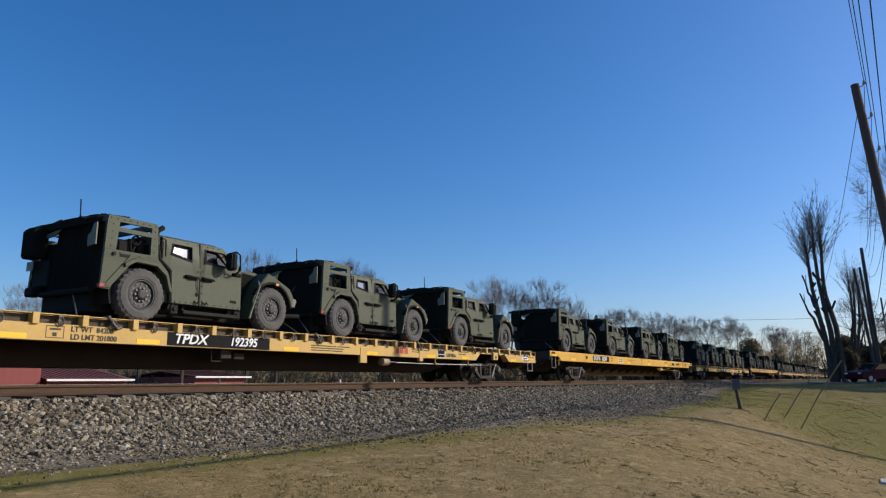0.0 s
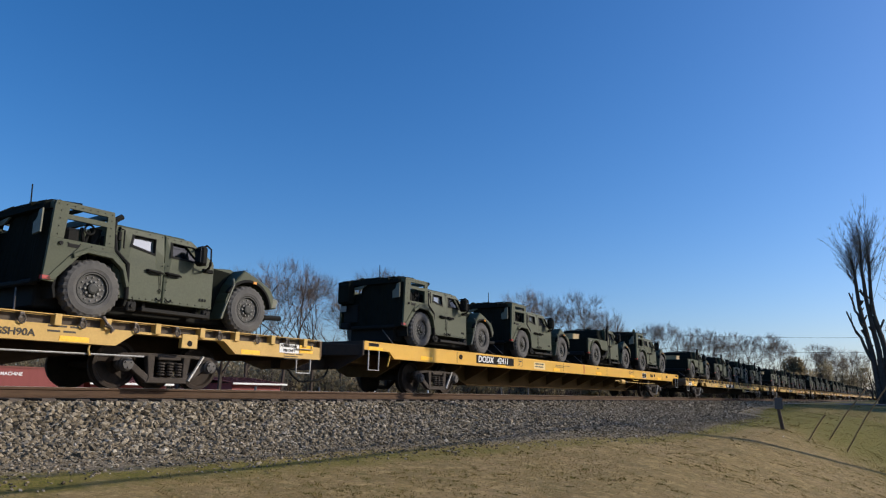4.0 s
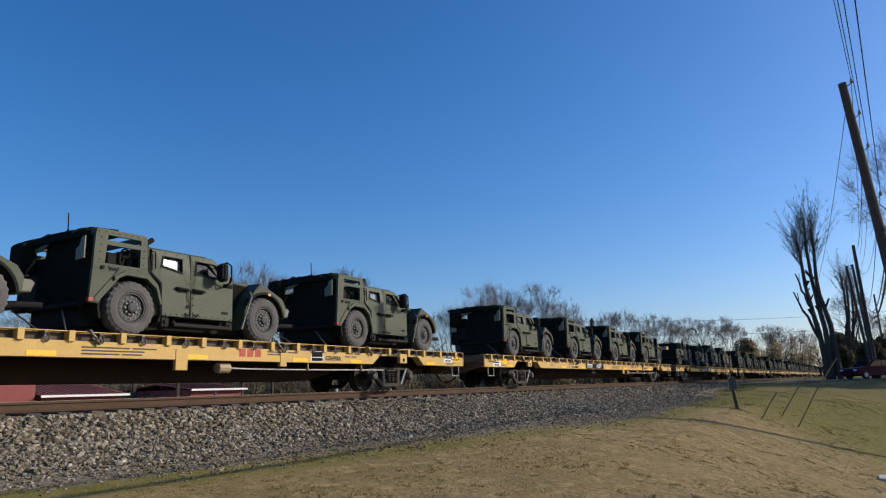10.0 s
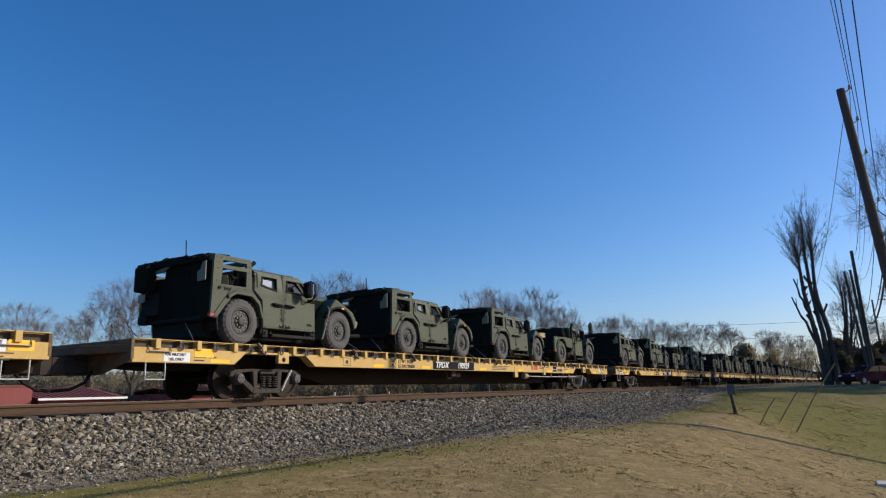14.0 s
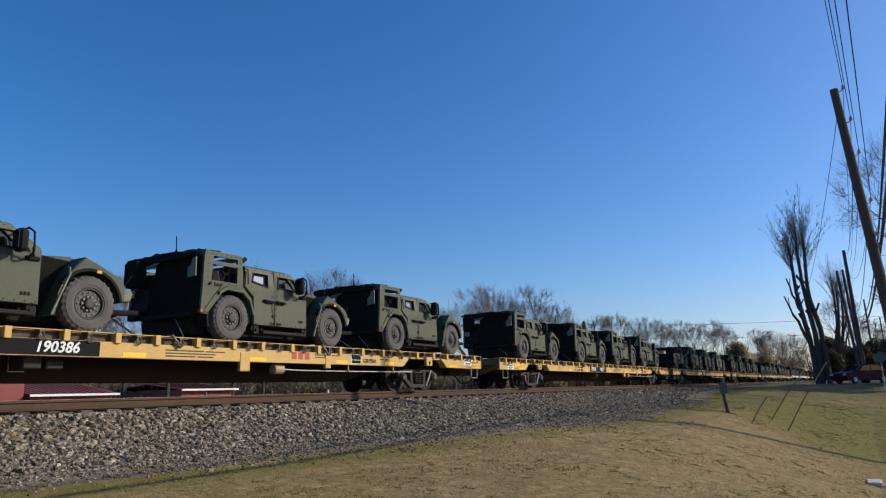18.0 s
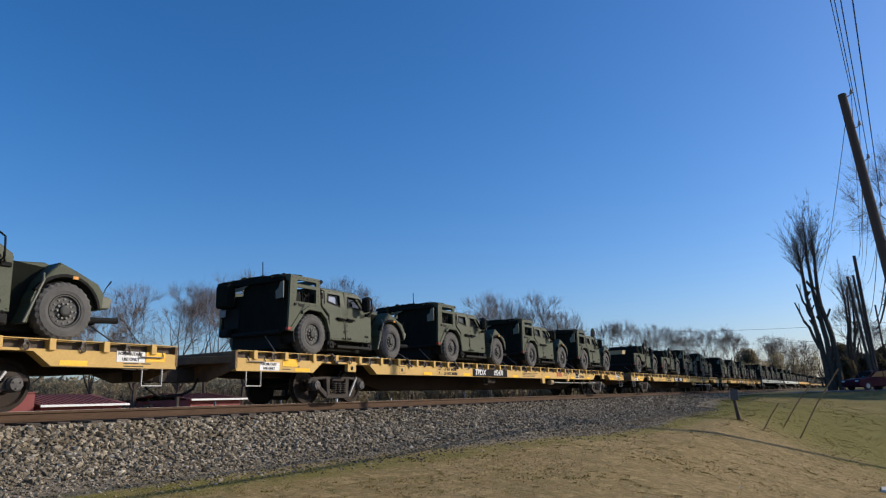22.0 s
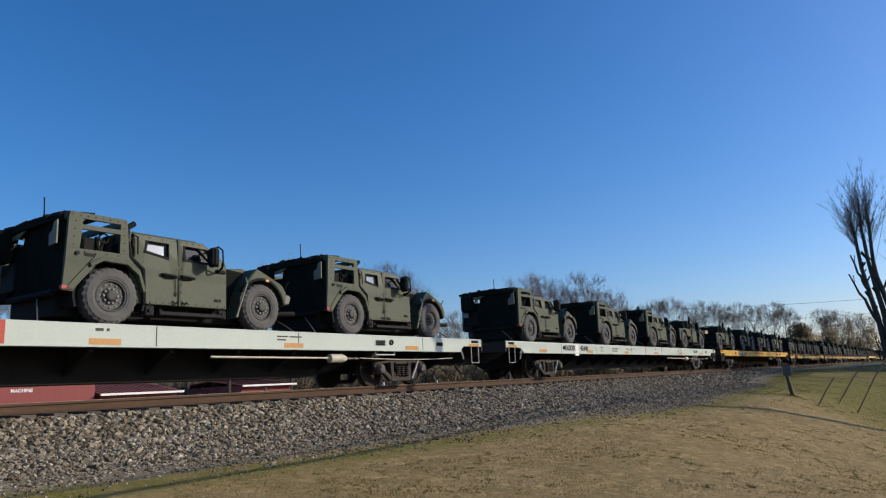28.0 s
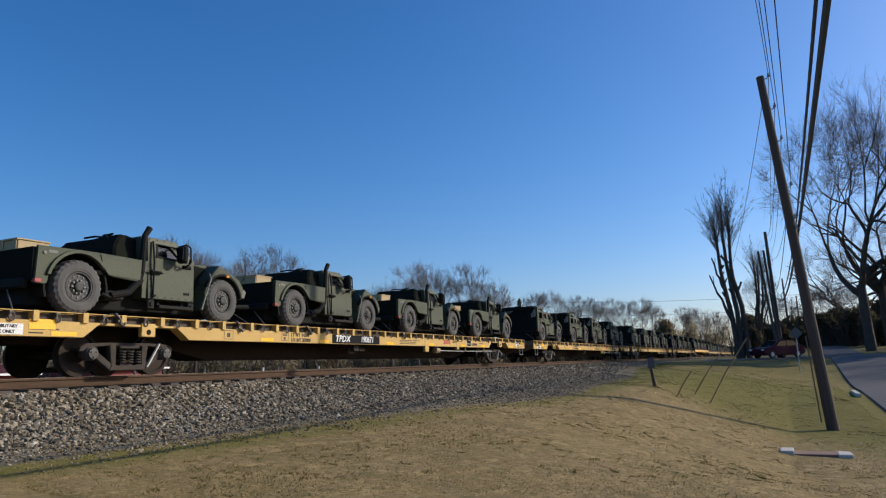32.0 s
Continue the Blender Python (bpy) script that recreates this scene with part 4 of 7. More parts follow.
def common_front(v, L, mirror_y, door_y0, door_y1, roof_y):
    """Hood, front wings, bumper, windscreen and doors of both kinds; L: the front hub, door and roof ends along y."""
    for s in (-1, 1):
        make_wheel(v, s * 1.2, 0.0, s)
        make_wheel(v, s * 1.2, L, s)
    bm = nb()
    slab(bm, [(L - 0.6, 0.7), (L - 0.62, 1.31), (L - 0.2, 1.35), (L + 0.35, 1.18), (L + 0.58, 1.02), (L + 0.66, 0.62), (L + 0.2, 0.5), (L - 0.4, 0.5)], "x", -0.8, 0.8, 0.02)
    part("hood", bm, OLIVE, v)
    for s in (-1, 1):
        bm = nb()
        out = [(L - 0.68, 0.25), (L - 0.6, 0.25), (L - 0.56, 0.45)] + arc(L, 0.5, 0.575, 165, 6, 12) + [(L + 0.67, 0.6), (L + 0.68, 0.86), (L + 0.56, 1.02), (L + 0.1, 1.22), (L - 0.14, 1.31), (L - 0.3, 1.14), (L - 0.42, 0.98)]
        slab(bm, out, "x", s * 0.78, s * 1.19, 0.02)
        wing = part("front_wing", bm, OLIVE, v)
        if s < 0:
            continue
        bm = nb()
        slab(bm, arc(L, 0.5, 0.625, 150, 8, 12) + arc(L, 0.5, 0.57, 8, 150, 12), "x", s * 1.1, s * 1.205, 0.006)
        part("wing_flare", bm, BLACK, wing, "black wheel arch lip")
        bm = nb()
        box(bm, s * 1.2 - 0.012, s * 1.2 + 0.012, L + 0.08, L + 0.17, 1.05, 1.1)
        part("side_marker", bm, LAMP_AMBER, wing, "amber side marker lamp")
        if s < 0:
            continue
        bm = nb()
        box(bm, s * 1.07, s * 1.1, L + 0.64, L + 0.71, 0.68, 0.8, 0.008)
        part("headlamp", bm, LAMP_AMBER, v, "amber front lamp")
        # strut behind the wing
        bm = nb()
        line(bm, [(s * 1.19, L - 0.67, 0.26), (s * 1.19, L - 0.4, 0.98), (s * 1.1, L - 0.36, 1.1)], 0.024)
        part("wing_stay", bm, PALEOLIVE, v, "worn olive stay")
    bm = nb()
    for s in (-1, 1):
        slab(bm, [(L + 0.6, 0.6), (L + 0.6, 0.84), (L + 0.86, 0.83), (L + 0.92, 0.78), (L + 0.86, 0.62)], "x", s * 0.55, s * 1.08, 0.02)
    box(bm, -0.56, 0.56, L + 0.6, L + 0.84, 0.62, 0.8, 0.02)
    part("front_bumper", bm, PALEOLIVE, v, "olive bumper with angled ends")
    bm = nb()
    line(bm, [(0.86, L + 0.45, 0.36), (0.92, L + 0.7, 0.42), (0.94, L + 1.12, 0.44)], 0.055, 8)
    line(bm, [(-0.86, L + 0.45, 0.36), (-0.92, L + 0.7, 0.42), (-0.94, L + 1.12, 0.44)], 0.055, 8)
    box(bm, -0.9, 0.9, L + 0.62, L + 0.74, 0.34, 0.48, 0.02)
    line(bm, [(0.95, L + 0.78, 0.82), (0.97, L + 0.84, 1.0), (1.0, L + 0.92, 1.14)], [0.008, 0.008, 0.016], 5)
    part("tow_bar", bm, BLACK, v, "black tow arms and width marker at the bumper")
    bm = nb()
    box(bm, -0.78, 0.78, -0.75, L + 0.45, 0.14, 0.55, 0.03)
    rod(bm, (-0.9, 0, 0.5), (0.9, 0, 0.5), 0.09, n=10)
    rod(bm, (-0.9, L, 0.5), (0.9, L, 0.5), 0.09, n=10)
    for y in (0, L):
        for s in (-1, 1):
            rod(bm, (s * 0.7, y - 0.22, 0.45), (s * 0.6, y - 0.1, 0.95), 0.05, n=8)
    part("chassis", bm, BLACK, v, "black frame and axles")
    # scuttle, a black panel painting the deep shade behind the wing, and windscreen
    bm = nb()
    c0 = door_y1 - 0.05
    slab(bm, [(c0, 0.3), (c0, 1.32), (L - 0.5, 1.28), (L - 0.22, 1.26), (L - 0.2, 0.9), (L - 0.6, 0.3)], "x", -0.83, 0.83)
    part("scuttle", bm, CANVAS, v)
    bm = nb()
    d = Vector((0, door_y1 + 0.02 - roof_y, 1.33 - 1.68))
    for s in (-1, 1):
        slab(bm, [(roof_y + 0.08, 1.655), (door_y1 - 0.0, 1.35), (door_y1 + 0.012, 1.362), (roof_y + 0.09, 1.67)], "x", min(s * 0.06, s * 0.9), max(s * 0.06, s * 0.9))
    part("windscreen", bm, GLASS, v, "dark armoured windscreen")
    # mirrors: a tall rounded housing on a bent frame
    for s in (1,):
        bm = nb()
        box(bm, min(s * 1.2, s * 1.43), max(s * 1.2, s * 1.43), mirror_y - 0.1, mirror_y + 0.06, 1.2, 1.58, 0.045)
        mr = part("wing_mirror", bm, BLACK, v, "tall black door mirror")
        bm = nb()
        box(bm, s * 1.23, s * 1.41, mirror_y - 0.106, mirror_y - 0.1, 1.25, 1.54)
        part("mirror_glass", bm, GLASS, mr)
        bm = nb()
        line(bm, [(s * 1.06, mirror_y + 0.12, 1.6), (s * 1.3, mirror_y + 0.1, 1.62), (s * 1.36, mirror_y + 0.16, 1.55), (s * 1.36, mirror_y + 0.18, 1.24), (s * 1.3, mirror_y + 0.16, 1.18), (s * 1.08, mirror_y + 0.26, 1.14)], 0.018)
        line(bm, [(s * 1.08, mirror_y + 0.34, 1.22), (s * 1.24, mirror_y + 0.24, 1.2), (s * 1.34, mirror_y + 0.17, 1.3)], 0.015)
        box(bm, s * 1.06, s * 1.14, mirror_y + 0.18, mirror_y + 0.42, 1.12, 1.2, 0.015)
        part("mirror_arm", bm, BLACK, mr)
    # step under the doors
    for s in (1,):
        bm = nb()
        box(bm, min(s * 0.95, s * 1.2), max(s * 0.95, s * 1.2), door_y0 + 0.3, door_y1 - 0.05, 0.22, 0.29, 0.012)
        for y in (door_y0 + 0.45, door_y1 - 0.2):
            box(bm, min(s * 0.9, s * 1.0), max(s * 0.9, s * 1.0), y - 0.03, y + 0.03, 0.25, 0.42)
        part("step", bm, DUSTY, v, "dusty black running board")
        for y in (door_y0 + 0.12, door_y1 - 0.1):
            bm = nb()
            box(bm, min(s * 1.08, s * 1.17), max(s * 1.08, s * 1.17), y - 0.09, y + 0.09, 0.2, 0.38, 0.02)
            lathe(bm, [(s * 1.17, 0.04), (s * 1.2, 0.04)], "x", 8, (0, y, 0.3))
            line(bm, [(s * 1.15, y - 0.05, 0.36), (s * 1.17, y, 0.42), (s * 1.15, y + 0.05, 0.36)], 0.015)
            part("lifting_eye", bm, DUSTY, v, "black lifting eye")


TAILPLATE = mat("grey_tail_plate", (0.2, 0.2, 0.18), 0.6, second=(0.13, 0.13, 0.12))
# rubbed paint of bumper and stays; its paleness also serves as sunlight on flaps
PALEOLIVE = mat("rubbed_olive_paint", (0.15, 0.155, 0.11), 0.6, second=(0.1, 0.1, 0.07), scale=6)


def dots(bm, x, pts, r=0.011, t=0.012, n=5):
    """Bolt heads at (y, z) places on the plane x, standing t out of it."""
    for y, z in pts:
        lean = max(0, z - 1.18) * 0.16 * (1 if x > 0 else -1)
        lathe(bm, [(x - lean - 0.004, r), (x - lean + t, r * 0.8)], "x", n, (0, y, z))


def along(p, q, n):
    return [(p[0] + (q[0] - p[0]) * i / (n - 1), p[1] + (q[1] - p[1]) * i / (n - 1)) for i in range(n)]


def door(v, y0, y1, s, win):
    """An armoured door with a deep-set window, on side s; win: the opening's four (y, z) corners, from low at the back round."""
    front = win[2][0] < win[1][0] - 0.1
    top = 1.7
    outer = [(y0, 0.41), (y1, 0.41), (y1, 1.3), (y1 - 0.02, 1.36), (y1 - 0.52, top), (y0, top)] if front else [(y0, 0.41), (y1, 0.41), (y1, 1.3), (y1, 1.5), (y1, top), (y0, top)]
    inner = [win[0], win[1], tuple((a * 2 + b) / 3 for a, b in zip(win[1], win[2])), tuple((a + b * 2) / 3 for a, b in zip(win[1], win[2])), win[2], win[3]]

    def lean(x, z):
        return s * (x - max(0, z - 1.18) * 0.16)

    bm = nb()
    rings = [[bm.verts.new((lean(x, z), y, z)) for y, z in ring] for x, ring in ((1.075, outer), (1.113, outer), (1.125, [(y + (0.012 if y < (y0 + y1) / 2 else -0.012), z + (0.012 if z < 1 else -0.012)) for y, z in outer]), (1.125, inner), (1.04, inner))]
    for p, q in zip(rings[:-1], rings[1:]):
        for i in range(6):
            bm.faces.new((p[i], p[(i + 1) % 6], q[(i + 1) % 6], q[i]))
    bmesh.ops.recalc_face_normals(bm, faces=bm.faces)
    dr = part("door", bm, OLIVE, v)
    bm = nb()
    g = [bm.verts.new((s * (1.052 - (z - 1.18) * (0.16 if not front else 0.11) - (0.018 if front else 0)), y, z)) for y, z in inner]
    bm.faces.new(g if s > 0 else g[::-1])
    if s < 0:
        bm.free()
        return dr
    part("window_glass", bm, GLASS if front else MIRRORGLASS, dr, "thick dark side window" if front else "thick mirror-bright side window")
    bm = nb()               # black surround of the opening, broad behind and below
    cy, cz = sum(p[0] for p in inner) / 6, sum(p[1] for p in inner) / 6
    wide = [(y + (-0.05 if y < cy else 0.01), z + (-0.04 if z < cz else 0.01)) for y, z in win]
    narrow = [(cy + (y - cy) * 0.995, cz + (z - cz) * 0.99) for y, z in win]
    rings = [[bm.verts.new((lean(x, z), y, z)) for y, z in ring] for x, ring in ((1.126, wide), (1.131, wide), (1.131, narrow), (1.06, narrow))]
    for p, q in zip(rings[:-1], rings[1:]):
        for i in range(4):
            bm.faces.new((p[i], p[(i + 1) % 4], q[(i + 1) % 4], q[i]))
    bmesh.ops.recalc_face_normals(bm, faces=bm.faces)
    part("window_frame", bm, BLACK, dr, "black window surround")
    bm = nb()
    hy = y0 + 0.17 if front else y1 - 0.2
    line(bm, [(1.128, hy - 0.17, 0.985), (1.165, hy - 0.13, 0.98), (1.17, hy + 0.1, 0.965), (1.15, hy + 0.17, 0.955)], [0.014, 0.024, 0.026, 0.014], 8)
    line(bm, [(1.13, hy - 0.15, 0.955), (1.142, hy - 0.05, 0.925), (1.13, hy + 0.1, 0.93)], 0.014, 5)
    part("door_handle", bm, BLACK, dr, "black door handle")
    bm = nb()
    dots(bm, 1.125, along((y0 + 0.05, 0.455), (y1 - 0.05, 0.455), 7) + along((y0 + 0.05, 0.52), (y0 + 0.05, 1.12), 5) + along((y0 + 0.05, 1.655), (y1 - (0.62 if front else 0.05), 1.655), 4))
    if not front:
        dots(bm, 1.125, along((y1 - 0.05, 0.6), (y1 - 0.05, 1.1), 4))
    for y in ((y1 - 0.3, y1 - 0.24, y1 - 0.18) if front else ()):
        box(bm, 1.124, 1.132, y, y + 0.035, 0.545, 0.6)
    ly = y0 + 0.12 if front else y1 - 0.06
    line(bm, [(1.13, ly - 0.05, 0.5), (1.15, ly - 0.05, 0.47), (1.165, ly, 0.45), (1.15, ly + 0.05, 0.47), (1.13, ly + 0.05, 0.5)], 0.013, 5)
    if not front:
        line(bm, [(1.13, ly - 0.01, 0.95), (1.135, ly, 0.8), (1.135, ly + 0.01, 0.66)], 0.006, 5)
        line(bm, [(1.135, ly + 0.03 * math.cos(t), 0.63 + 0.035 * math.sin(t)) for t in (1.57, 3.1, 4.7, 6.2, 7.8)], 0.009, 5)
    part("door_fittings", bm, BLACK, dr, "black bolts, lanyard and tow loop")
    return dr


def four_door():
    """The four-door truck with an open-sided kit frame over its tail. Its rear hub is at y = 0, its nose at +y."""
    v = empty("armoured_truck")
    L = 3.31
    common_front(v, L, 2.0, 0.62, 2.42, 1.8)
    bm = nb()
    k = len(bm.verts)
    slab(bm, [(0.36, 0.42), (2.42, 0.42), (2.42, 1.18), (0.36, 1.18)], "x", -1.08, 1.08)
    part("cab_lower", bm, OLIVE, v)
    bm = nb()
    slab(bm, [(0.36, 1.55), (1.9, 1.62), (1.88, 1.69), (1.8, 1.735), (0.36, 1.735)], "x", -1.0, 1.0, 0.03)
    for s in (-1, 1):      # posts
        for y0, y1 in ((0.36, 0.47), (1.26, 1.34)):
            slab(bm, [(y0, 1.18), (y1, 1.18), (y1, 1.6), (y0, 1.6)], "x", s * 0.93, s * 1.02)
        slab(bm, [(2.28, 1.18), (2.44, 1.18), (2.42, 1.34), (1.86, 1.68), (1.76, 1.64)], "x", s * 0.9, s * 1.04)
    slab(bm, [(1.76, 1.64), (1.86, 1.69), (2.44, 1.36), (2.4, 1.28)], "x", -0.05, 0.05)
    part("cab_roof", bm, OLIVE, v)
    bm = nb()
    box(bm, -0.9, 0.9, 0.38, 0.42, 1.18, 1.56)
    for x0, z1 in ((-0.75, 1.5), (0.2, 1.42)):
        box(bm, x0, x0 + 0.55, 0.75, 1.2, 1.1, z1, 0.05)
    part("cab_interior", bm, BLACK, v, "black seats inside the cab")
    for s in (-1, 1):
        door(v, 0.45, 1.335, s, ((0.68, 1.4), (1.13, 1.31), (1.15, 1.58), (0.73, 1.585)))
        door(v, 1.355, 2.45, s, ((1.5, 1.33), (2.25, 1.3), (1.98, 1.575), (1.51, 1.585)))
    # tail box
    for s in (-1, 1):
        x0, x1 = s * 1.11, s * 1.17
        bm = nb()
        low = [(-0.84, 0.54), (-0.66, 0.53)] + arc(0, 0.5, 0.62, 172, 20, 12) + [(0.6, 0.8), (0.45, 1.12), (0.3, 1.26), (-0.8, 1.26)]
        slab(bm, low, "x", x0, x1, 0.006)
        slab(bm, [(-0.8, 1.26), (-0.58, 1.26), (-0.54, 1.78), (-0.78, 1.78)], "x", x0, x1)
        slab(bm, [(0.13, 1.26), (0.3, 1.26), (0.26, 1.78), (0.13, 1.78)], "x", x0, x1)
        slab(bm, [(-0.78, 1.78), (0.26, 1.78), (0.24, 1.88), (-0.76, 1.88)], "x", x0, x1)
        slab(bm, [(-0.56, 1.6), (0.13, 1.6), (0.13, 1.68), (-0.56, 1.68)], "x", x0, x1)
        if s > 0:       # raised stiffener from the tail corner up to the arch
            slab(bm, [(-0.8, 0.56), (-0.66, 0.56), (-0.2, 1.12), (-0.22, 1.19), (-0.32, 1.16)], "x", 1.168, 1.19, 0.005)
        part("tail_frame", bm, OLIVE, v, "olive tail frame with open sides")
        bm = nb()
        if s < 0:
            bm.free()
            continue
        slab(bm, [(-0.42, 1.03), (-0.2, 1.16), (0.28, 1.14), (0.5, 0.98), (0.62, 0.62), (0.56, 0.6), (0.46, 0.9), (0.25, 1.06), (-0.18, 1.08), (-0.4, 0.96)], "x", s * 1.13, s * 1.235, 0.008)
        part("wing_flare", bm, OLIVE, v, "wheel arch lip")
        bm = nb()
        slab(bm, arc(0, 0.5, 0.66, 200, -20, 14) + arc(0, 0.5, 0.62, -20, 200, 14), "x", s * 0.75, s * 1.16)
        slab(bm, arc(0, 0.5, 0.64, 195, -15, 12), "x", s * 0.7, s * 0.74)
        part("wheel_arch", bm, BLACK, v)
        if s < 0:
            continue
        bm = nb()       # black pipe down the back of the cab
        line(bm, [(s * 1.13, 0.3, 1.5), (s * 1.15, 0.34, 1.22), (s * 1.17, 0.58, 1.02), (s * 1.17, 0.62, 0.4)], 0.04, 8)
        line(bm, [(s * 1.06, 0.4, 1.62), (s * 1.1, 0.42, 1.64), (s * 1.1, 0.5, 1.63), (s * 1.12, 0.5, 1.3)], 0.014, 5)
        box(bm, s * 1.07, s * 1.13, 0.38, 0.44, 1.42, 1.58, 0.01)
        part("drain_pipe", bm, BLACK, v, "black pipe and bracket behind the cab")
        bm = nb()
        box(bm, s * 1.14 - 0.05, s * 1.14 + 0.05, -0.85, -0.72, 0.56, 0.62)
        part("tail_lamp", bm, LAMP_RED, v, "red tail lamp")
        bm = nb()
        lathe(bm, [(s * 1.17, 0.035), (s * 1.2, 0.035)], "x", 8, (0, -0.62, 1.18))
        box(bm, s * 1.172, s * 1.176, -0.5, -0.3, 1.14, 1.2)
        for y, z in along((-0.72, 1.83), (0.2, 1.83), 8) + along((-0.69, 1.32), (-0.67, 1.72), 4) + along((0.2, 1.32), (0.2, 1.72), 4) + along((-0.5, 1.21), (0.1, 1.21), 4):
            lathe(bm, [(s * 1.168, 0.011), (s * 1.182, 0.009)], "x", 5, (0, y, z))
        part("frame_bolts", bm, DUSTY, v)
    bm = nb()
    box(bm, -1.12, 1.12, -0.78, -0.7, 1.76, 1.87)
    box(bm, -1.12, 1.12, 0.18, 0.25, 1.76, 1.87)
    box(bm, -1.12, 1.12, -0.3, -0.24, 1.8, 1.86)
    part("roof_rack", bm, OLIVE, v)
    rng = random.Random(4)
    bm = nb()      # rolled nets and hoses along the frame's top
    for i in range(11):
        a = -1.12 + i * 0.19
        r = 0.035 + 0.035 * (i < 5) * rng.random()
        line(bm, [(a + rng.uniform(-.1, .1), -0.88 + rng.uniform(-.06, .06), 1.83), (a + 0.1, -0.72, 1.9 + rng.uniform(0, .03)), (a + rng.uniform(0, .3), -0.3, 1.89)], r, 6)
    for i in range(3):
        rod(bm, (-1.1 + i * 0.1, -0.8 + i * 0.2, 1.88), (0.8, -0.75 + i * 0.2, 1.9), 0.04, n=7)
    for cx, cy, r in ((0.75, -0.6, 0.07), (-0.1, -0.55, 0.1)):
        line(bm, [(cx + r * math.cos(t * 0.7), cy + 0.3 * r * t * 0.2, 1.88 + abs(math.sin(t * 0.7)) * r * 1.3) for t in range(6)], 0.012, 5)
    slab(bm, [(-0.9, 1.74), (-0.86, 1.86), (-0.62, 1.93), (-0.45, 1.88), (-0.45, 1.8), (-0.8, 1.72)], "x", -1.1, 1.0, 0.02)
    bmesh.ops.subdivide_edges(bm, edges=[e for e in bm.edges if e.calc_length() > 1.5], cuts=9)
    for q in bm.verts:
        q.co.z += 0.025 * noise.noise(q.co * 6) * (q.co.z > 1.78)
    part("rolled_net", bm, CANVAS, v, "black rolled netting and hoses on the roof frame")
    for k, (xa, xb, zt, back) in enumerate(((-0.98, -0.44, 1.52, -0.8), (-0.42, 0.06, 1.7, -0.84), (0.05, 0.5, 1.76, -0.86), (0.49, 1.1, 1.76, -0.86))):
        n = 14
        folds = [(xa + (xb - xa) * i / n, back + 0.007 * math.sin(i * 0.8 + k) + 0.006 * math.sin(i * 2.3 + 2 * k)) for i in range(n + 1)]
        bm = slab(nb(), folds + [(xb, back + 0.05), (xa, back + 0.05)], "z", 0.52, zt)
        bmesh.ops.bisect_plane(bm, geom=bm.verts[:] + bm.edges[:] + bm.faces[:], plane_co=(0, 0, 1.1), plane_no=(0, 0, 1))
        for q in bm.verts:
            q.co.y += (q.co.z - 0.6) * 0.06 + 0.03 * math.sin(q.co.x * 9 + q.co.z * 3)
            if q.co.z > 1.3:
                q.co.z += 0.08 * (q.co.x - xa) * (1 if k == 1 else -0.3)
        part("tail_curtain", bm, CANVAS, v, "canvas tail curtain panel, coloured dark as in shade")
    # two pale pieces that paint the sunlit patches at the curtain's edge
    bm = nb()
    slab(bm, [(0.84, 1.3), (1.08, 1.32), (1.08, 1.72), (0.98, 1.7), (0.93, 1.56), (0.83, 1.5)], "y", -0.93, -0.9, 0.004)
    part("corner_flap", bm, PALEOLIVE, v, "olive corner flap painted pale as if sunlit")
    bm = nb()
    slab(bm, [(-0.7, 1.62), (-0.4, 1.62), (-0.05, 1.78), (-0.4, 1.72), (-0.7, 1.68)], "y", -0.86, -0.83, 0.004)
    part("loose_flap", bm, PALEOLIVE, v, "loose canvas flap painted pale as if sunlit")
    bm = nb()
    box(bm, -1.12, 1.12, -0.7, 0.3, 0.86, 0.95)
    box(bm, -1.05, -0.98, -0.7, 0.2, 0.95, 1.3)
    part("cargo_floor", bm, DUSTY, v)
    bm = nb()
    slab(bm, [(-0.6, 0.95), (0.28, 0.95), (0.28, 1.62), (-0.6, 1.5)], "x", 0.7, 0.74)
    part("inner_panel", bm, OLIVE, v, "olive panel inside the tail")
    bm = nb()       # kit inside the frame: cans, folded stays, a hose ring
    box(bm, 0.86, 1.06, -0.5, -0.26, 1.0, 1.5, 0.05)
    rod(bm, (0.95, -0.22, 0.95), (1.0, -0.08, 1.5), 0.03, n=7)
    rod(bm, (0.95, -0.06, 0.95), (1.0, -0.22, 1.54), 0.028, n=7)
    rod(bm, (0.9, 0.07, 0.95), (0.94, 0.04, 1.58), 0.085, n=9)
    rod(bm, (0.98, -0.02, 1.2), (1.0, 0.12, 1.56), 0.03, n=7)
    for a in range(9):
        t, u = 2 * math.pi * a / 9, 2 * math.pi * (a + 1) / 9
        rod(bm, (1.04, -0.1 + 0.085 * math.cos(t), 1.52 + 0.085 * math.sin(t)), (1.04, -0.1 + 0.085 * math.cos(u), 1.52 + 0.085 * math.sin(u)), 0.018, n=5)
    part("stowed_gear", bm, BLACK, v, "dark gear stowed in the tail")
    bm = nb()
    slab(bm, [(-1.1, 1.26), (-1.06, 1.22), (-0.86, 1.22), (-0.82, 1.28), (-0.82, 1.74), (-0.86, 1.8), (-1.05, 1.8), (-1.1, 1.74)], "x", -1.02, -0.62, 0.015)
    lk = part("rear_locker", bm, CANVAS, v, "black locker hung on the tail")
    bm = nb()
    box(bm, -1.02, -0.8, -0.965, -0.95, 1.0, 1.17)
    box(bm, -1.0, -0.96, -0.96, -0.86, 1.05, 1.1)
    part("plate", bm, TAILPLATE, v, "blank grey plate on the tail")
    bm = nb()
    box(bm, -1.0, -0.7, -0.98, -0.8, 0.5, 0.68, 0.03)
    box(bm, -0.98, -0.45, -0.86, -0.78, 0.68, 1.2, 0.02)
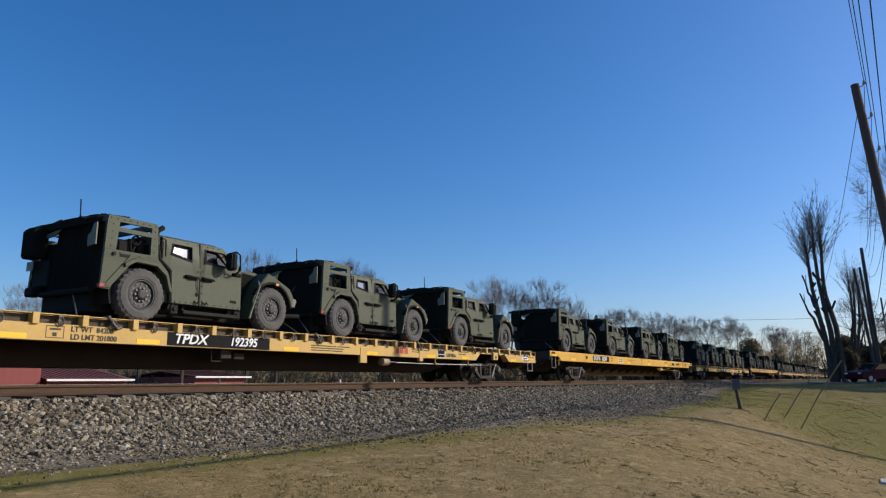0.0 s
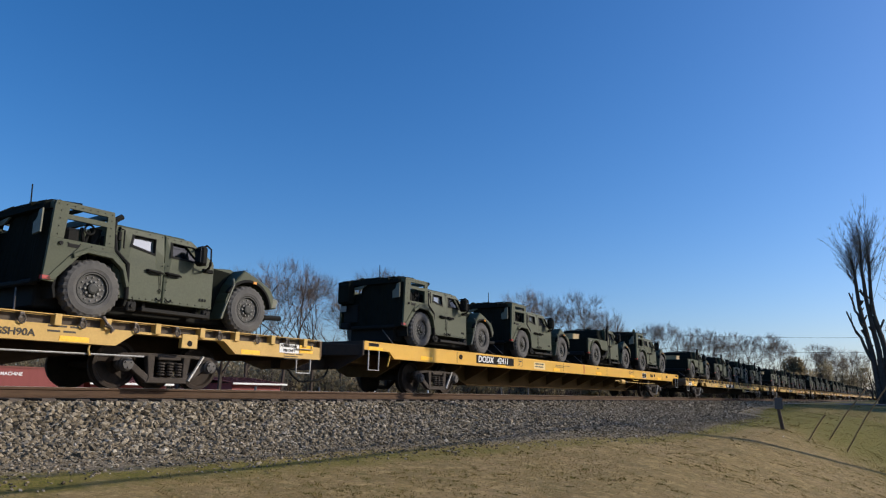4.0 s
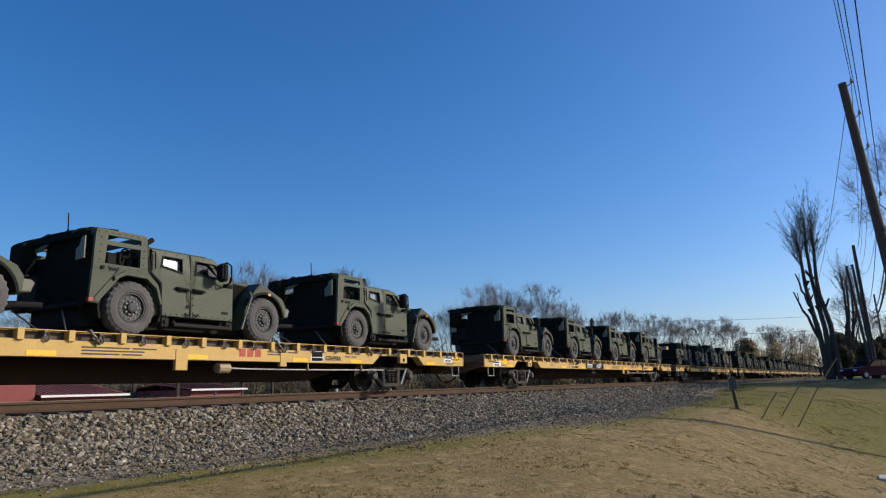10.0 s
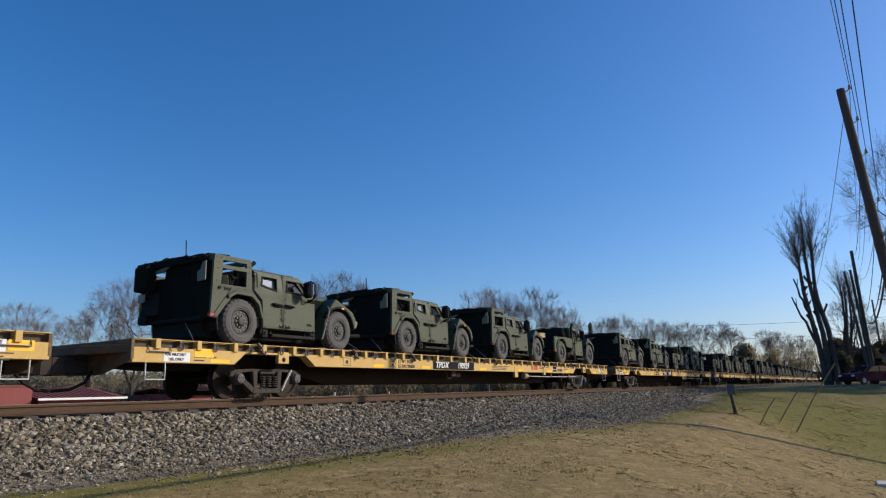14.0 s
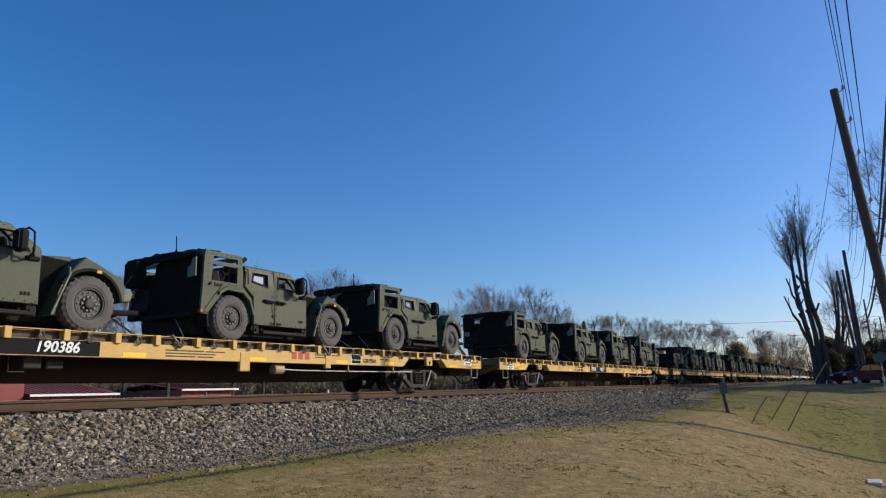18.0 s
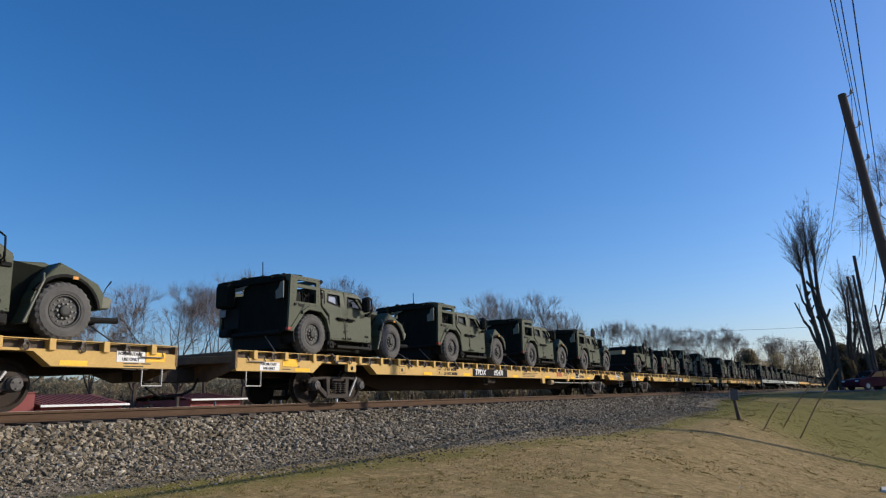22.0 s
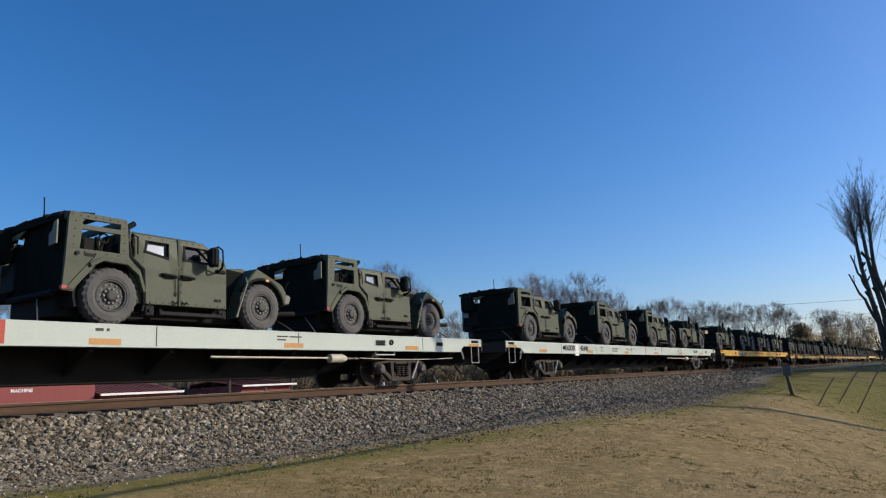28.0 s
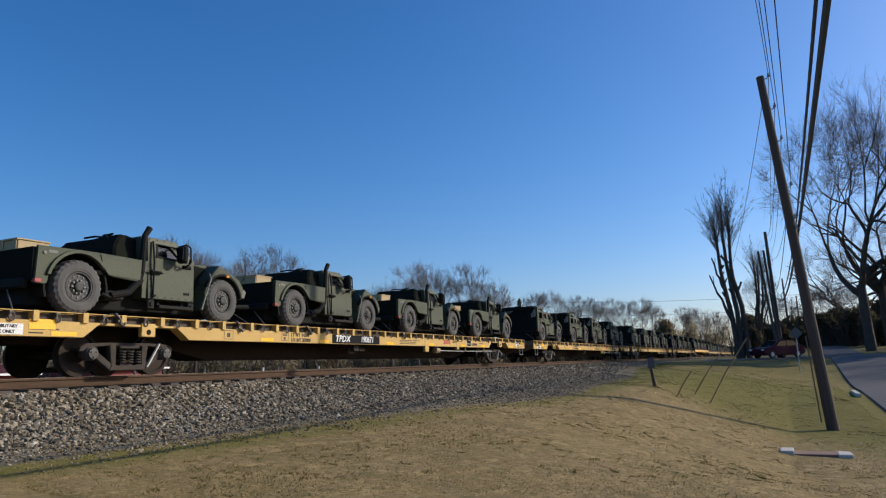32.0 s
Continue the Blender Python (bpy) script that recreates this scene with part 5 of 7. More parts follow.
    box(bm, -0.68, 0.95, -0.9, -0.78, 0.48, 0.58, 0.03)
    part("rear_bumper", bm, BLACK, v)
    bm = nb()
    rod(bm, (1.02, 0.3, 1.2), (1.05, 0.33, 1.78), 0.045, n=8)
    rod(bm, (1.05, 0.33, 1.78), (1.06, 0.45, 1.87), 0.05, n=8)
    part("intake_pipe", bm, BLACK, v, "black pipe with a turned-out mouth")
    bm = nb()
    rod(bm, (0.2, -0.72, 1.86), (0.2, -0.74, 2.3), 0.012, n=5)
    rod(bm, (0.2, -0.72, 1.86), (0.2, -0.72, 1.98), 0.03, n=6)
    part("aerial", bm, BLACK, v, "thin black whip aerial")
    for s in (1,):
        for y, d in ((-0.9, -1), (L + 0.75, 1)):
            bm = nb()
            line(bm, [(s * 0.5, y, 0.45), (s * 1.1, y + d * 0.25, 0.02)], 0.014, 5)
            part("tie_down_chain", bm, CHAIN, v, "dark tie-down chain")
    return tagged(v, "olive drab four-door armoured truck chained to a flat wagon", "military truck", "trucks on the train")


def two_door():
    """The two-door pickup truck with a low cargo bed. Its rear hub is at y = 0."""
    v = empty("pickup_truck")
    L = 3.71
    common_front(v, L, 2.35, 1.55, 2.85, 2.2)
    bm = nb()
    slab(bm, [(1.5, 0.42), (2.85, 0.42), (2.85, 1.18), (1.5, 1.18)], "x", -1.08, 1.08)
    part("cab_lower", bm, OLIVE, v)
    bm = nb()
    slab(bm, [(1.5, 1.5), (2.28, 1.6), (2.2, 1.69), (1.5, 1.7)], "x", -1.0, 1.0, 0.02)
    for s in (-1, 1):
        slab(bm, [(1.46, 1.1), (1.65, 1.1), (1.65, 1.64), (1.46, 1.64)], "x", s * 0.9, s * 1.04)
        slab(bm, [(2.7, 1.18), (2.86, 1.18), (2.84, 1.34), (2.28, 1.66), (2.16, 1.62)], "x", s * 0.9, s * 1.04)
    part("cab_roof", bm, OLIVE, v)
    bm = nb()
    box(bm, -0.9, 0.9, 1.5, 1.54, 1.1, 1.6)
    box(bm, 0.2, 0.75, 1.6, 1.8, 0.9, 1.5, 0.05)
    part("cab_interior", bm, BLACK, v, "black seat inside the cab")
    for s in (-1, 1):
        door(v, 1.62, 2.87, s, ((1.86, 1.32), (2.66, 1.29), (2.4, 1.56), (1.87, 1.575)))
        if s > 0:
            bm = nb()
            line(bm, [(1.15, 1.72, 0.42), (1.15, 1.73, 1.18), (1.09, 1.73, 1.62)], 0.02, 6)
            part("door_strap", bm, BLACK, v, "black strap down the door edge")
        x0, x1 = s * 1.11, s * 1.17
        bm = nb()
        low = [(-0.85, 0.5), (-0.66, 0.5)] + arc(0, 0.5, 0.62, 178, 42, 10) + [(0.72, 0.76), (1.38, 0.72), (1.4, 1.17), (0.35, 1.19), (-0.82, 1.17)]
        slab(bm, low, "x", x0, x1, 0.006)
        bs = part("bed_side", bm, OLIVE, v)
        bm = nb()
        slab(bm, arc(0, 0.5, 0.68, 165, 40, 12) + arc(0, 0.5, 0.615, 40, 165, 12), "x", s * 1.13, s * 1.22, 0.006)
        part("wing_flare", bm, OLIVE, bs, "wheel arch lip")
        bm = nb()
        slab(bm, [(0.5, 0.92), (0.62, 0.78), (1.36, 0.75), (1.36, 1.14), (0.42, 1.16)], "x", s * 1.168, s * 1.185, 0.004)
        part("locker_door", bm, OLIVE, bs)
        bm = nb()
        slab(bm, arc(0, 0.5, 0.66, 200, -10, 14) + arc(0, 0.5, 0.62, -10, 200, 14), "x", s * 0.75, s * 1.12)
        slab(bm, arc(0, 0.5, 0.64, 195, -8, 12), "x", s * 0.7, s * 0.74)
        part("wheel_arch", bm, BLACK, v)
        if s < 0:
            continue
        bm = nb()
        box(bm, s * 1.14 - 0.05, s * 1.14 + 0.05, -0.86, -0.74, 0.52, 0.58)
        part("tail_lamp", bm, LAMP_RED, v, "red tail lamp")
        bm = nb()
        box(bm, s * 1.172, s * 1.176, -0.62, -0.45, 1.06, 1.11)
        lathe(bm, [(s * 1.17, 0.03), (s * 1.19, 0.03)], "x", 8, (0, -0.7, 1.05))
        part("catch", bm, PALENUT, bs)
        bm = nb()
        box(bm, min(s * 0.8, s * 1.12), max(s * 0.8, s * 1.12), 0.62, 1.05, 0.32, 0.5, 0.03)
        line(bm, [(s * 1.1, 0.55, 0.42), (s * 1.14, 0.7, 0.36), (s * 1.12, 0.95, 0.5)], 0.03)
        part("air_tank", bm, DUSTY, v, "dusty tank under the bed")
    bm = nb()
    line(bm, [(1.12, 0.72, 0.4), (1.12, 1.12, 0.49), (1.12, 1.41, 0.77), (1.12, 1.44, 0.95), (1.12, 1.48, 1.68), (1.12, 1.6, 1.87)], [0.075, 0.075, 0.075, 0.06, 0.06, 0.065], 10)
    part("exhaust_pipe", bm, BLACK, v, "black exhaust pipe beside the cab")
    bm = nb()
    box(bm, -1.12, 1.12, -0.84, 1.42, 0.78, 0.86)
    box(bm, -1.12, 1.12, -0.88, -0.82, 0.55, 1.14)
    box(bm, -1.12, 1.12, 1.4, 1.46, 0.8, 1.2)
    part("cargo_bed", bm, CANVAS, v, "black cargo bed")
    bm = nb()
    k = 0
    slab(bm, [(0.9, 1.16), (0.94, 1.4), (1.02, 1.58), (1.14, 1.68), (1.3, 1.7), (1.5, 1.66), (1.5, 1.16)], "x", -0.95, 0.95, 0.05)
    bmesh.ops.subdivide_edges(bm, edges=list(bm.edges), cuts=3, use_grid_fill=True)
    for q in bm.verts:
        q.co.x *= 1 - max(0, q.co.z - 1.2) * 0.25
        q.co.z += 0.05 * noise.noise(q.co * 4) * (q.co.z > 1.3)
    part("bed_cover", bm, CANVAS, v, "black canvas hump behind the cab")
    bm = nb()
    line(bm, [(0.6, 1.05, 1.62), (0.45, 1.1, 1.71), (0.3, 1.14, 1.73), (0.5, 1.22, 1.76), (0.2, 1.3, 1.73), (0.0, 1.2, 1.75), (-0.2, 1.1, 1.72)], 0.022, 5)
    part("lashing", bm, BLACK, v, "black lashing on the canvas")
    bm = nb()
    box(bm, -1.0, 1.0, -0.98, -0.84, 0.42, 0.6, 0.03)
    part("rear_bumper", bm, BLACK, v)
    for s in (1,):
        for y, d in ((-0.9, -1), (L + 0.75, 1)):
            bm = nb()
            line(bm, [(s * 0.5, y, 0.45), (s * 1.1, y + d * 0.25, 0.02)], 0.014, 5)
            part("tie_down_chain", bm, CHAIN, v, "dark tie-down chain")
    return tagged(v, "olive drab two-door pickup truck chained to a flat wagon", "military truck", "trucks on the train")


def make_crate():
    c = empty("wooden_crate")
    bm = nb()
    box(bm, -0.43, 0.43, -0.3, 0.3, 0.0, 0.5, 0.008)
    part("crate_body", bm, TANWOOD, c)
    for y in (-0.32,):
        for x in (-0.42, -0.05, 0.32):
            bm = nb()
            box(bm, x, x + 0.09, y, y + 0.02, 0.0, 0.52)
            part("batten", bm, TANWOOD, c)
    bm = nb()
    box(bm, -0.45, 0.45, -0.33, 0.33, 0.5, 0.525)
    part("lid", bm, TANWOOD, c)
    return tagged(c, "pale plywood crate lying in a truck bed", "crate", "crates in the truck beds")


# ---------------------------------------------------------------- the train
# wagons in order; c: chain wagon, y: plain yellow, w: pale grey; number; trucks: 4 four-door, 2 two-door
TRAIN = (("c", "192395", "4444"), ("y", "42043", "4444"), ("c", "190169", "4444"), ("y", "42411", "4424"), ("c", "190775", "2222"),
         ("c", "192487", "2222"), ("c", "190001", "4444"), ("c", "192577", "4444"), ("c", "192572", "2244"), ("c", "190929", "4442"),
         ("c", "190745", "4424"), ("c", "190386", "2444"), ("c", "190013", "4444"), ("c", "190359", "2444"), ("c", "192470", "4444"),
         ("c", "190358", "2244"), ("c", "190420", "4442"), ("w", "42126", "4444"), ("w", "42448", "4442"), ("y", "42382", "2222"),
         ("c", "190671", "2222"), ("c", "", "4444"), ("c", "", "4444"), ("c", "", "4444"), ("y", "", "4444"), *[("c", "", "4444")] * 10)
SPEED = 17.7
FIRST = 26.1 - PITCH / 2        # middle of the first wagon at the start
# how far the train runs ahead of (or behind) an even speed, in metres
DRIFT = ((0, 0.05), (1, 0.07), (2, -0.15), (3, -0.35), (4, -0.40), (7, -0.46), (8, -0.60), (9, -0.57), (10, -0.62), (11, -0.69), (12, -0.64), (13, -0.74), (14, -0.69), (17, -0.62), (18, -0.62), (19, -0.54), (20, -0.35), (21, -0.33), (22, -0.17), (23, -0.09), (24, 0.00), (27, 0.58), (28, 0.75), (29, 0.80), (30, 1.15), (31, 0.70), (32, 0.64))
# how far each truck stands from its usual place on its wagon, in metres
OFF_PLACE = ((0.30, 0.59, 0.32, -0.07),
             (0.13, 0.40, 0.12, 0.22),
             (0.27, -0.20, 0.38, 0.11),
             (0.30, 0.10, 0.30, 0.05),
             (0.30, 0.10, -0.04, -0.26),
             (0.30, -0.09, 0.28, -0.08),
             (0.01, 0.10, -0.06, 0.13),
             (0.55, 0.30, 0.47, 0.14),
             (0.33, 0.14, 0.58, 0.22),
             (0.33, 0.04, 0.30, 0.05),
             (0.30, 0.10, 0.30, -0.06),
             (0.14, 0.24, 0.70, 0.47),
             (0.42, 0.61, 0.56, -0.01),
             (0.41, 0.01, 0.16, -0.01),
             (0.18, 0.10, 0.39, 0.11),
             (0.40, 0.01, 0.30, 0.05),
             (0.30, 0.10, 0.30, 0.05),
             (0.25, 0.29, -0.03, -0.12),
             (-0.12, 0.71, 0.30, -0.06),
             (-0.95, -0.02, -0.20, 0.09),
             (0.20, -0.15, 0.30, 0.05))


def joined(thing, name):
    """A far copy of a thing: its body in one mesh, its wheels apart."""
    far = empty(name)
    bpy.context.view_layer.update()
    inv = thing.matrix_world.inverted()
    groups = {"body": [], "running_gear": []}
    for o in thing.children_recursive:
        if o.type == "MESH":
            groups["running_gear" if o.name.startswith(("tyre", "rim", "wheelset")) else "body"].append(o)
    for key, obs in groups.items():
        bm = nb()
        mats = []
        for o in obs:
            k = len(bm.faces)
            me = o.data.copy()
            me.transform(inv @ o.matrix_world)
            bm.from_mesh(me)
            bpy.data.meshes.remove(me)
            own = list(o.data.materials)
            mats += [m for m in own if m not in mats]
            bm.faces.ensure_lookup_table()
            for f in bm.faces[k:]:
                f.material_index = mats.index(own[f.material_index])
        part(key, bm, mats, far)
    return far


train = []           # (thing, x, y at the start, z)
SLOTS = {"c": (-11.2, -4.4, 1.7, 8.2), "y": (-11.2, -4.9, 1.9, 8.1), "w": (-11.2, -4.9, 1.9, 8.1)}


def make_train():
    kinds = {"c": chain_flatcar()[0], "y": plain_flatcar(YELLOW_NEW, REFLECT)[0], "w": plain_flatcar(GREYPAINT, AMBER)[0]}
    tops = {"c": 1.13, "y": 1.24, "w": 1.24}
    label = {"c": "weathered yellow flat wagon carrying olive trucks", "y": "plain yellow military flat wagon carrying olive trucks", "w": "pale grey military flat wagon carrying olive trucks"}
    trucks = {"4": four_door(), "2": two_door()}
    crate = make_crate()
    used, marked = set(), []
    far = {k: joined(o, "flat_wagon") for k, o in kinds.items() if k != "w"}
    far["4"] = tagged(joined(trucks["4"], "armoured_truck"), "olive drab four-door armoured truck chained to a flat wagon", "military truck", "trucks on the train")
    for i, (k, number, load) in enumerate(TRAIN):
        if i == 21:          # from here on the train never comes near
            kinds.update({q: far[q] for q in ("c", "y")})
            trucks["4"] = far["4"]
            used -= {"c", "y", "4"}
        y = FIRST + i * PITCH
        wagon = copy_thing(kinds[k], pose(TRACK_X, y, 0)) if k in used else kinds[k]
        used.add(k)
        tagged(wagon, label[k], "flat wagon", "wagons of the train")
        train.append((wagon, TRACK_X, y, 0.0, None))
        for j, c in enumerate(load):
            yy = y + SLOTS[k][j] - (0.2 if c == "2" else 0.0) + (OFF_PLACE[i][j] if i < len(OFF_PLACE) else 0.1)
            t = copy_thing(trucks[c], pose(TRACK_X, yy, tops[k])) if c in used else trucks[c]
            used.add(c)
            train.append((t, TRACK_X, yy, tops[k], None))
            if c == "2" and not (i == 4 and j == 2):
                q = copy_thing(crate, pose(0, 0, 0)) if "crate" in used else crate
                used.add("crate")
                train.append((q, TRACK_X + 0.02, yy - 0.42, tops[k] + 0.86, None))
        marked.append((wagon, k, number))
    for wagon, k, number in marked:
        if number:
            if k == "c":
                p = plate("number_panel", wagon, -3.36, -0.74, 0.712, 0.965, 1.4, INK, "black number panel")
                lettering("TPDX", 0.26, TEXTWHITE, p, on_side(1.41, -3.2, 0.838), "number_letters", "white letters", 0.25, 1.15)
                lettering(number, 0.25, TEXTWHITE, p, on_side(1.41, -1.85, 0.838), "number_letters", "white figures", 0.2, 1.0)
            else:
                ink = TEXTWHITE if k == "y" else STENCIL
                where = wagon
                if k == "y":
                    where = plate("number_panel", wagon, -8.3, -5.9, 0.93, 1.18, 1.4, INK, "black number panel")
                back = 0.9 if number == "42448" else 0.0
                if back:
                    plate("patch_panel", wagon, -8.2, -7.86, 0.78, 1.2, 1.402, WHITE, "plain white patch panel", 0.004)
                lettering("DODX", 0.27, ink, where, on_side(1.41, -8.2 - back, 1.055), "number_letters", "painted letters", 0.12, 1.15)
                lettering(number, 0.26, ink, where, on_side(1.41, -7.02 - back * 0.75, 1.055), "number_letters", "painted figures", 0.12, 1.15)
        if number == "42382":
            lettering("UNITED STATES ARMY", 0.16, REDPAINT, wagon, on_side(1.405, -1.2, 1.09), "owner_letters", "red lettering", 0, 1.15)


make_train()


# ---------------------------------------------------------------- road and far ground
ASPHALT = mat("worn_asphalt", (0.085, 0.084, 0.084), 0.9, second=(0.13, 0.127, 0.123), scale=0.5, amount=0.8, fine=30, bump=0.3, spec=0.15)
CONCRETE = mat("old_concrete", (0.6, 0.55, 0.45), 0.85, second=(0.42, 0.39, 0.35), scale=4, amount=0.7)
BRICKRED = mat("brown_brick", (0.22, 0.125, 0.085), 0.85, second=(0.3, 0.19, 0.13), scale=6)


def strip(name, pts, label, category):
    """A road of (x left, x right, y) rows, laid on the ground."""
    bm = nb()
    rows = []
    for a, b, y in pts:
        rows.append([bm.verts.new((a + (b - a) * u, y, ground_z(a + (b - a) * u, y) + (0.035 if 0 < u < 1 else -0.08))) for u in (0, 0.012, 0.14, 0.28, 0.42, 0.56, 0.7, 0.84, 0.988, 1)])
    for p, q in zip(rows[:-1], rows[1:]):
        for i in range(9):
            bm.faces.new((p[i], p[i + 1], q[i + 1], q[i]))
    return tagged(link_mesh(name, bm, ASPHALT), label, category, kind="structure")


def make_road():
    strip("road", [(3.45 + 0.012 * max(0, y), 10.2, y) for y in [-60 + 3 * i for i in range(43)]], "grey worn asphalt road along the grass", "road")
    strip("road_crossing", [(-4.0 - 0.2 * (y - 57), 70, y) for y in [63 + i for i in range(10)]], "worn asphalt side street in tree shade", "road")
    strip("road_far", [(4.6 + 0.02 * (y - 74), 7.8 + 0.03 * (y - 74), y) for y in [74 + 4 * i for i in range(30)]], "distant asphalt road between the trees", "road")


make_road()


def place(az, dist):
    return dist * math.sin(radians(az)), dist * math.cos(radians(az))


# ---------------------------------------------------------------- trees
def tubes(name, segs, material, sides=4):
    """Tapered bars (p, q, r, r2), many at once, in one mesh."""
    P = np.array([s[0] for s in segs], float)
    Q = np.array([s[1] for s in segs], float)
    r1 = np.array([s[2] for s in segs])
    r2 = np.array([s[3] for s in segs])
    d = Q - P
    d /= np.linalg.norm(d, axis=1)[:, None] + 1e-9
    ref = np.where(np.abs(d[:, 2:3]) < 0.9, np.array([[0, 0, 1.0]]), np.array([[1.0, 0, 0]]))
    a = np.cross(d, ref)
    a /= np.linalg.norm(a, axis=1)[:, None]
    b = np.cross(d, a)
    n = len(segs)
    V = np.zeros((n, 2 * sides, 3))
    for i in range(sides):
        t = 2 * math.pi * i / sides
        o = a * math.cos(t) + b * math.sin(t)
        V[:, i] = P + o * r1[:, None]
        V[:, sides + i] = Q + o * r2[:, None]
    base = (np.arange(n) * 2 * sides)[:, None]
    F = np.concatenate([base + np.array([[i, (i + 1) % sides, sides + (i + 1) % sides, sides + i]]) for i in range(sides)])
    me = bpy.data.meshes.new(name)
    me.from_pydata(V.reshape(-1, 3).tolist(), [], F.tolist())
    me.materials.append(material)
    return me


def grow(rng, height, width, clear=0.2, levels=5, trunk=0.2, limbs=4, flare=0.6, lift=0.2, wind=0.11, twig=0.005, spray=3):
    """A bare tree: limbs that fork again and again inside a domed outline, and sprays of fine twigs; thick and thin apart."""
    thick, thin = [], []
    mid, half = height * (1 + clear * 0.8) / 2, height * (1 - clear * 0.8) / 2

    def room(p):
        return (p.x / width) ** 2 + (p.y / width) ** 2 + ((p.z - mid) / half) ** 2

    def limb(p, d, length, r, lev):
        n = 4 if lev < 2 else 3
        inside = True
        for i in range(n):
            d = (d + Vector((rng.gauss(0, 1), rng.gauss(0, 1), rng.gauss(lift, 0.8))) * wind).normalized()
            e = p + d * (length / n)
            ra, rb = r * (1 - 0.3 * i / n), r * (1 - 0.3 * (i + 1) / n)
            (thick if lev < 3 else thin).append((tuple(p), tuple(e), max(ra, twig), max(rb, twig)))
            if lev >= 2:
                for _ in range(spray if lev > 2 else 1):
                    a = p.lerp(e, rng.random())
                    side = Matrix.Rotation(rng.uniform(0, 6.283), 3, d) @ d.orthogonal().normalized()
                    w = (d + side * rng.uniform(0.2, 0.8) + Vector((0, 0, 0.2))).normalized()
                    b = a + w * height * rng.uniform(0.03, 0.08)
                    thin.append((tuple(a), tuple(b), twig, twig * 0.6))
            p = e
            if lev in (1, 2) and i in (1, 2) and rng.random() < 0.45:      # side limbs low down
                side = Matrix.Rotation(rng.uniform(0, 6.283), 3, d) @ d.orthogonal().normalized()
                limb(p, (d + side * rng.uniform(0.6, 1.1)).normalized(), length * rng.uniform(0.5, 0.8), rb * 0.5, lev + 2)
            if room(p) > rng.uniform(0.88, 1.1) and p.z > height * clear:
                inside = False
                break
        if lev < levels and inside:
            turn = rng.uniform(0, 6.283)
            k = 3 if rng.random() < 0.35 else 2
            for q in range(k):
                side = Matrix.Rotation(turn + 6.283 * q / k + rng.uniform(-0.4, 0.4), 3, d) @ d.orthogonal().normalized()
                nd = (d + side * rng.uniform(0.28, 0.66) + Vector((0, 0, 0.04))).normalized()
                limb(p, nd, length * rng.uniform(0.62, 0.86), rb * rng.uniform(0.55, 0.75), lev + 1)

    base, fork = Vector((0, 0, -0.3)), Vector((rng.uniform(-0.2, 0.2), rng.uniform(-0.2, 0.2), height * clear))
    thick.append((tuple(base), tuple(base.lerp(fork, 0.5)), trunk * 1.2, trunk))
    thick.append((tuple(base.lerp(fork, 0.5)), tuple(fork), trunk, trunk * 0.9))
    for k in range(limbs):
        a = 6.283 * (k + rng.uniform(-0.3, 0.3)) / limbs
        f = flare * rng.uniform(0.5, 1.1) if k else 0.1
        limb(fork + Vector((0, 0, -rng.uniform(0, 0.08) * height)), Vector((math.cos(a) * f, math.sin(a) * f, 1)).normalized(), height * rng.uniform(0.2, 0.28), trunk * rng.uniform(0.5, 0.7), 0)
    return thick, thin


TREE_KINDS = {}


def tree_kind(key, seed, height, **kw):
    rng = random.Random(seed)
    a, b = grow(rng, height, **kw)
    top = float(np.percentile([s[1][2] for s in b], 98.5))
    TREE_KINDS[key] = (tubes("trunk", a, BARK, 5), tubes("crown", b, TWIG, 3), top)


tree_kind("wide", 3, 10.0, width=4.4, clear=0.3, limbs=4, flare=0.75, trunk=0.17, wind=0.07, levels=6, spray=2, twig=0.0042)
tree_kind("round", 8, 10.0, width=3.7, clear=0.27, limbs=4, flare=0.65, trunk=0.15, wind=0.07, levels=6, spray=2, twig=0.0042)
tree_kind("tall", 15, 10.0, width=2.9, clear=0.32, limbs=3, flare=0.5, trunk=0.15, wind=0.07, levels=6, spray=2, twig=0.0042)
tree_kind("oak", 21, 10.0, width=4.6, clear=0.22, limbs=4, flare=0.9, trunk=0.26, wind=0.22, lift=0.1, twig=0.0028, levels=6, spray=2)


def plant(kind, az, dist, top_el, width=1.0, label="bare winter tree beyond the railway line", turn=0.0, x=None, y=None, top=None):
    tr, cr, h = TREE_KINDS[kind]
    if x is None:
        x, y = place(az, dist)
    z = ground_z(x, y)
    want = (top if top is not None else dist * math.tan(radians(top_el)) + 0.02) - z
    t = empty("tree")
    s = want / h
    for nm, me in (("trunk", tr), ("crown", cr)):
        o = new(nm, me)
        o.parent = t
    t.matrix_basis = Matrix.LocRotScale((x, y, z - 0.05), Euler((0, 0, radians(turn))), (s * width, s * width, s))
    return tagged(t, label, "tree", "bare trees")


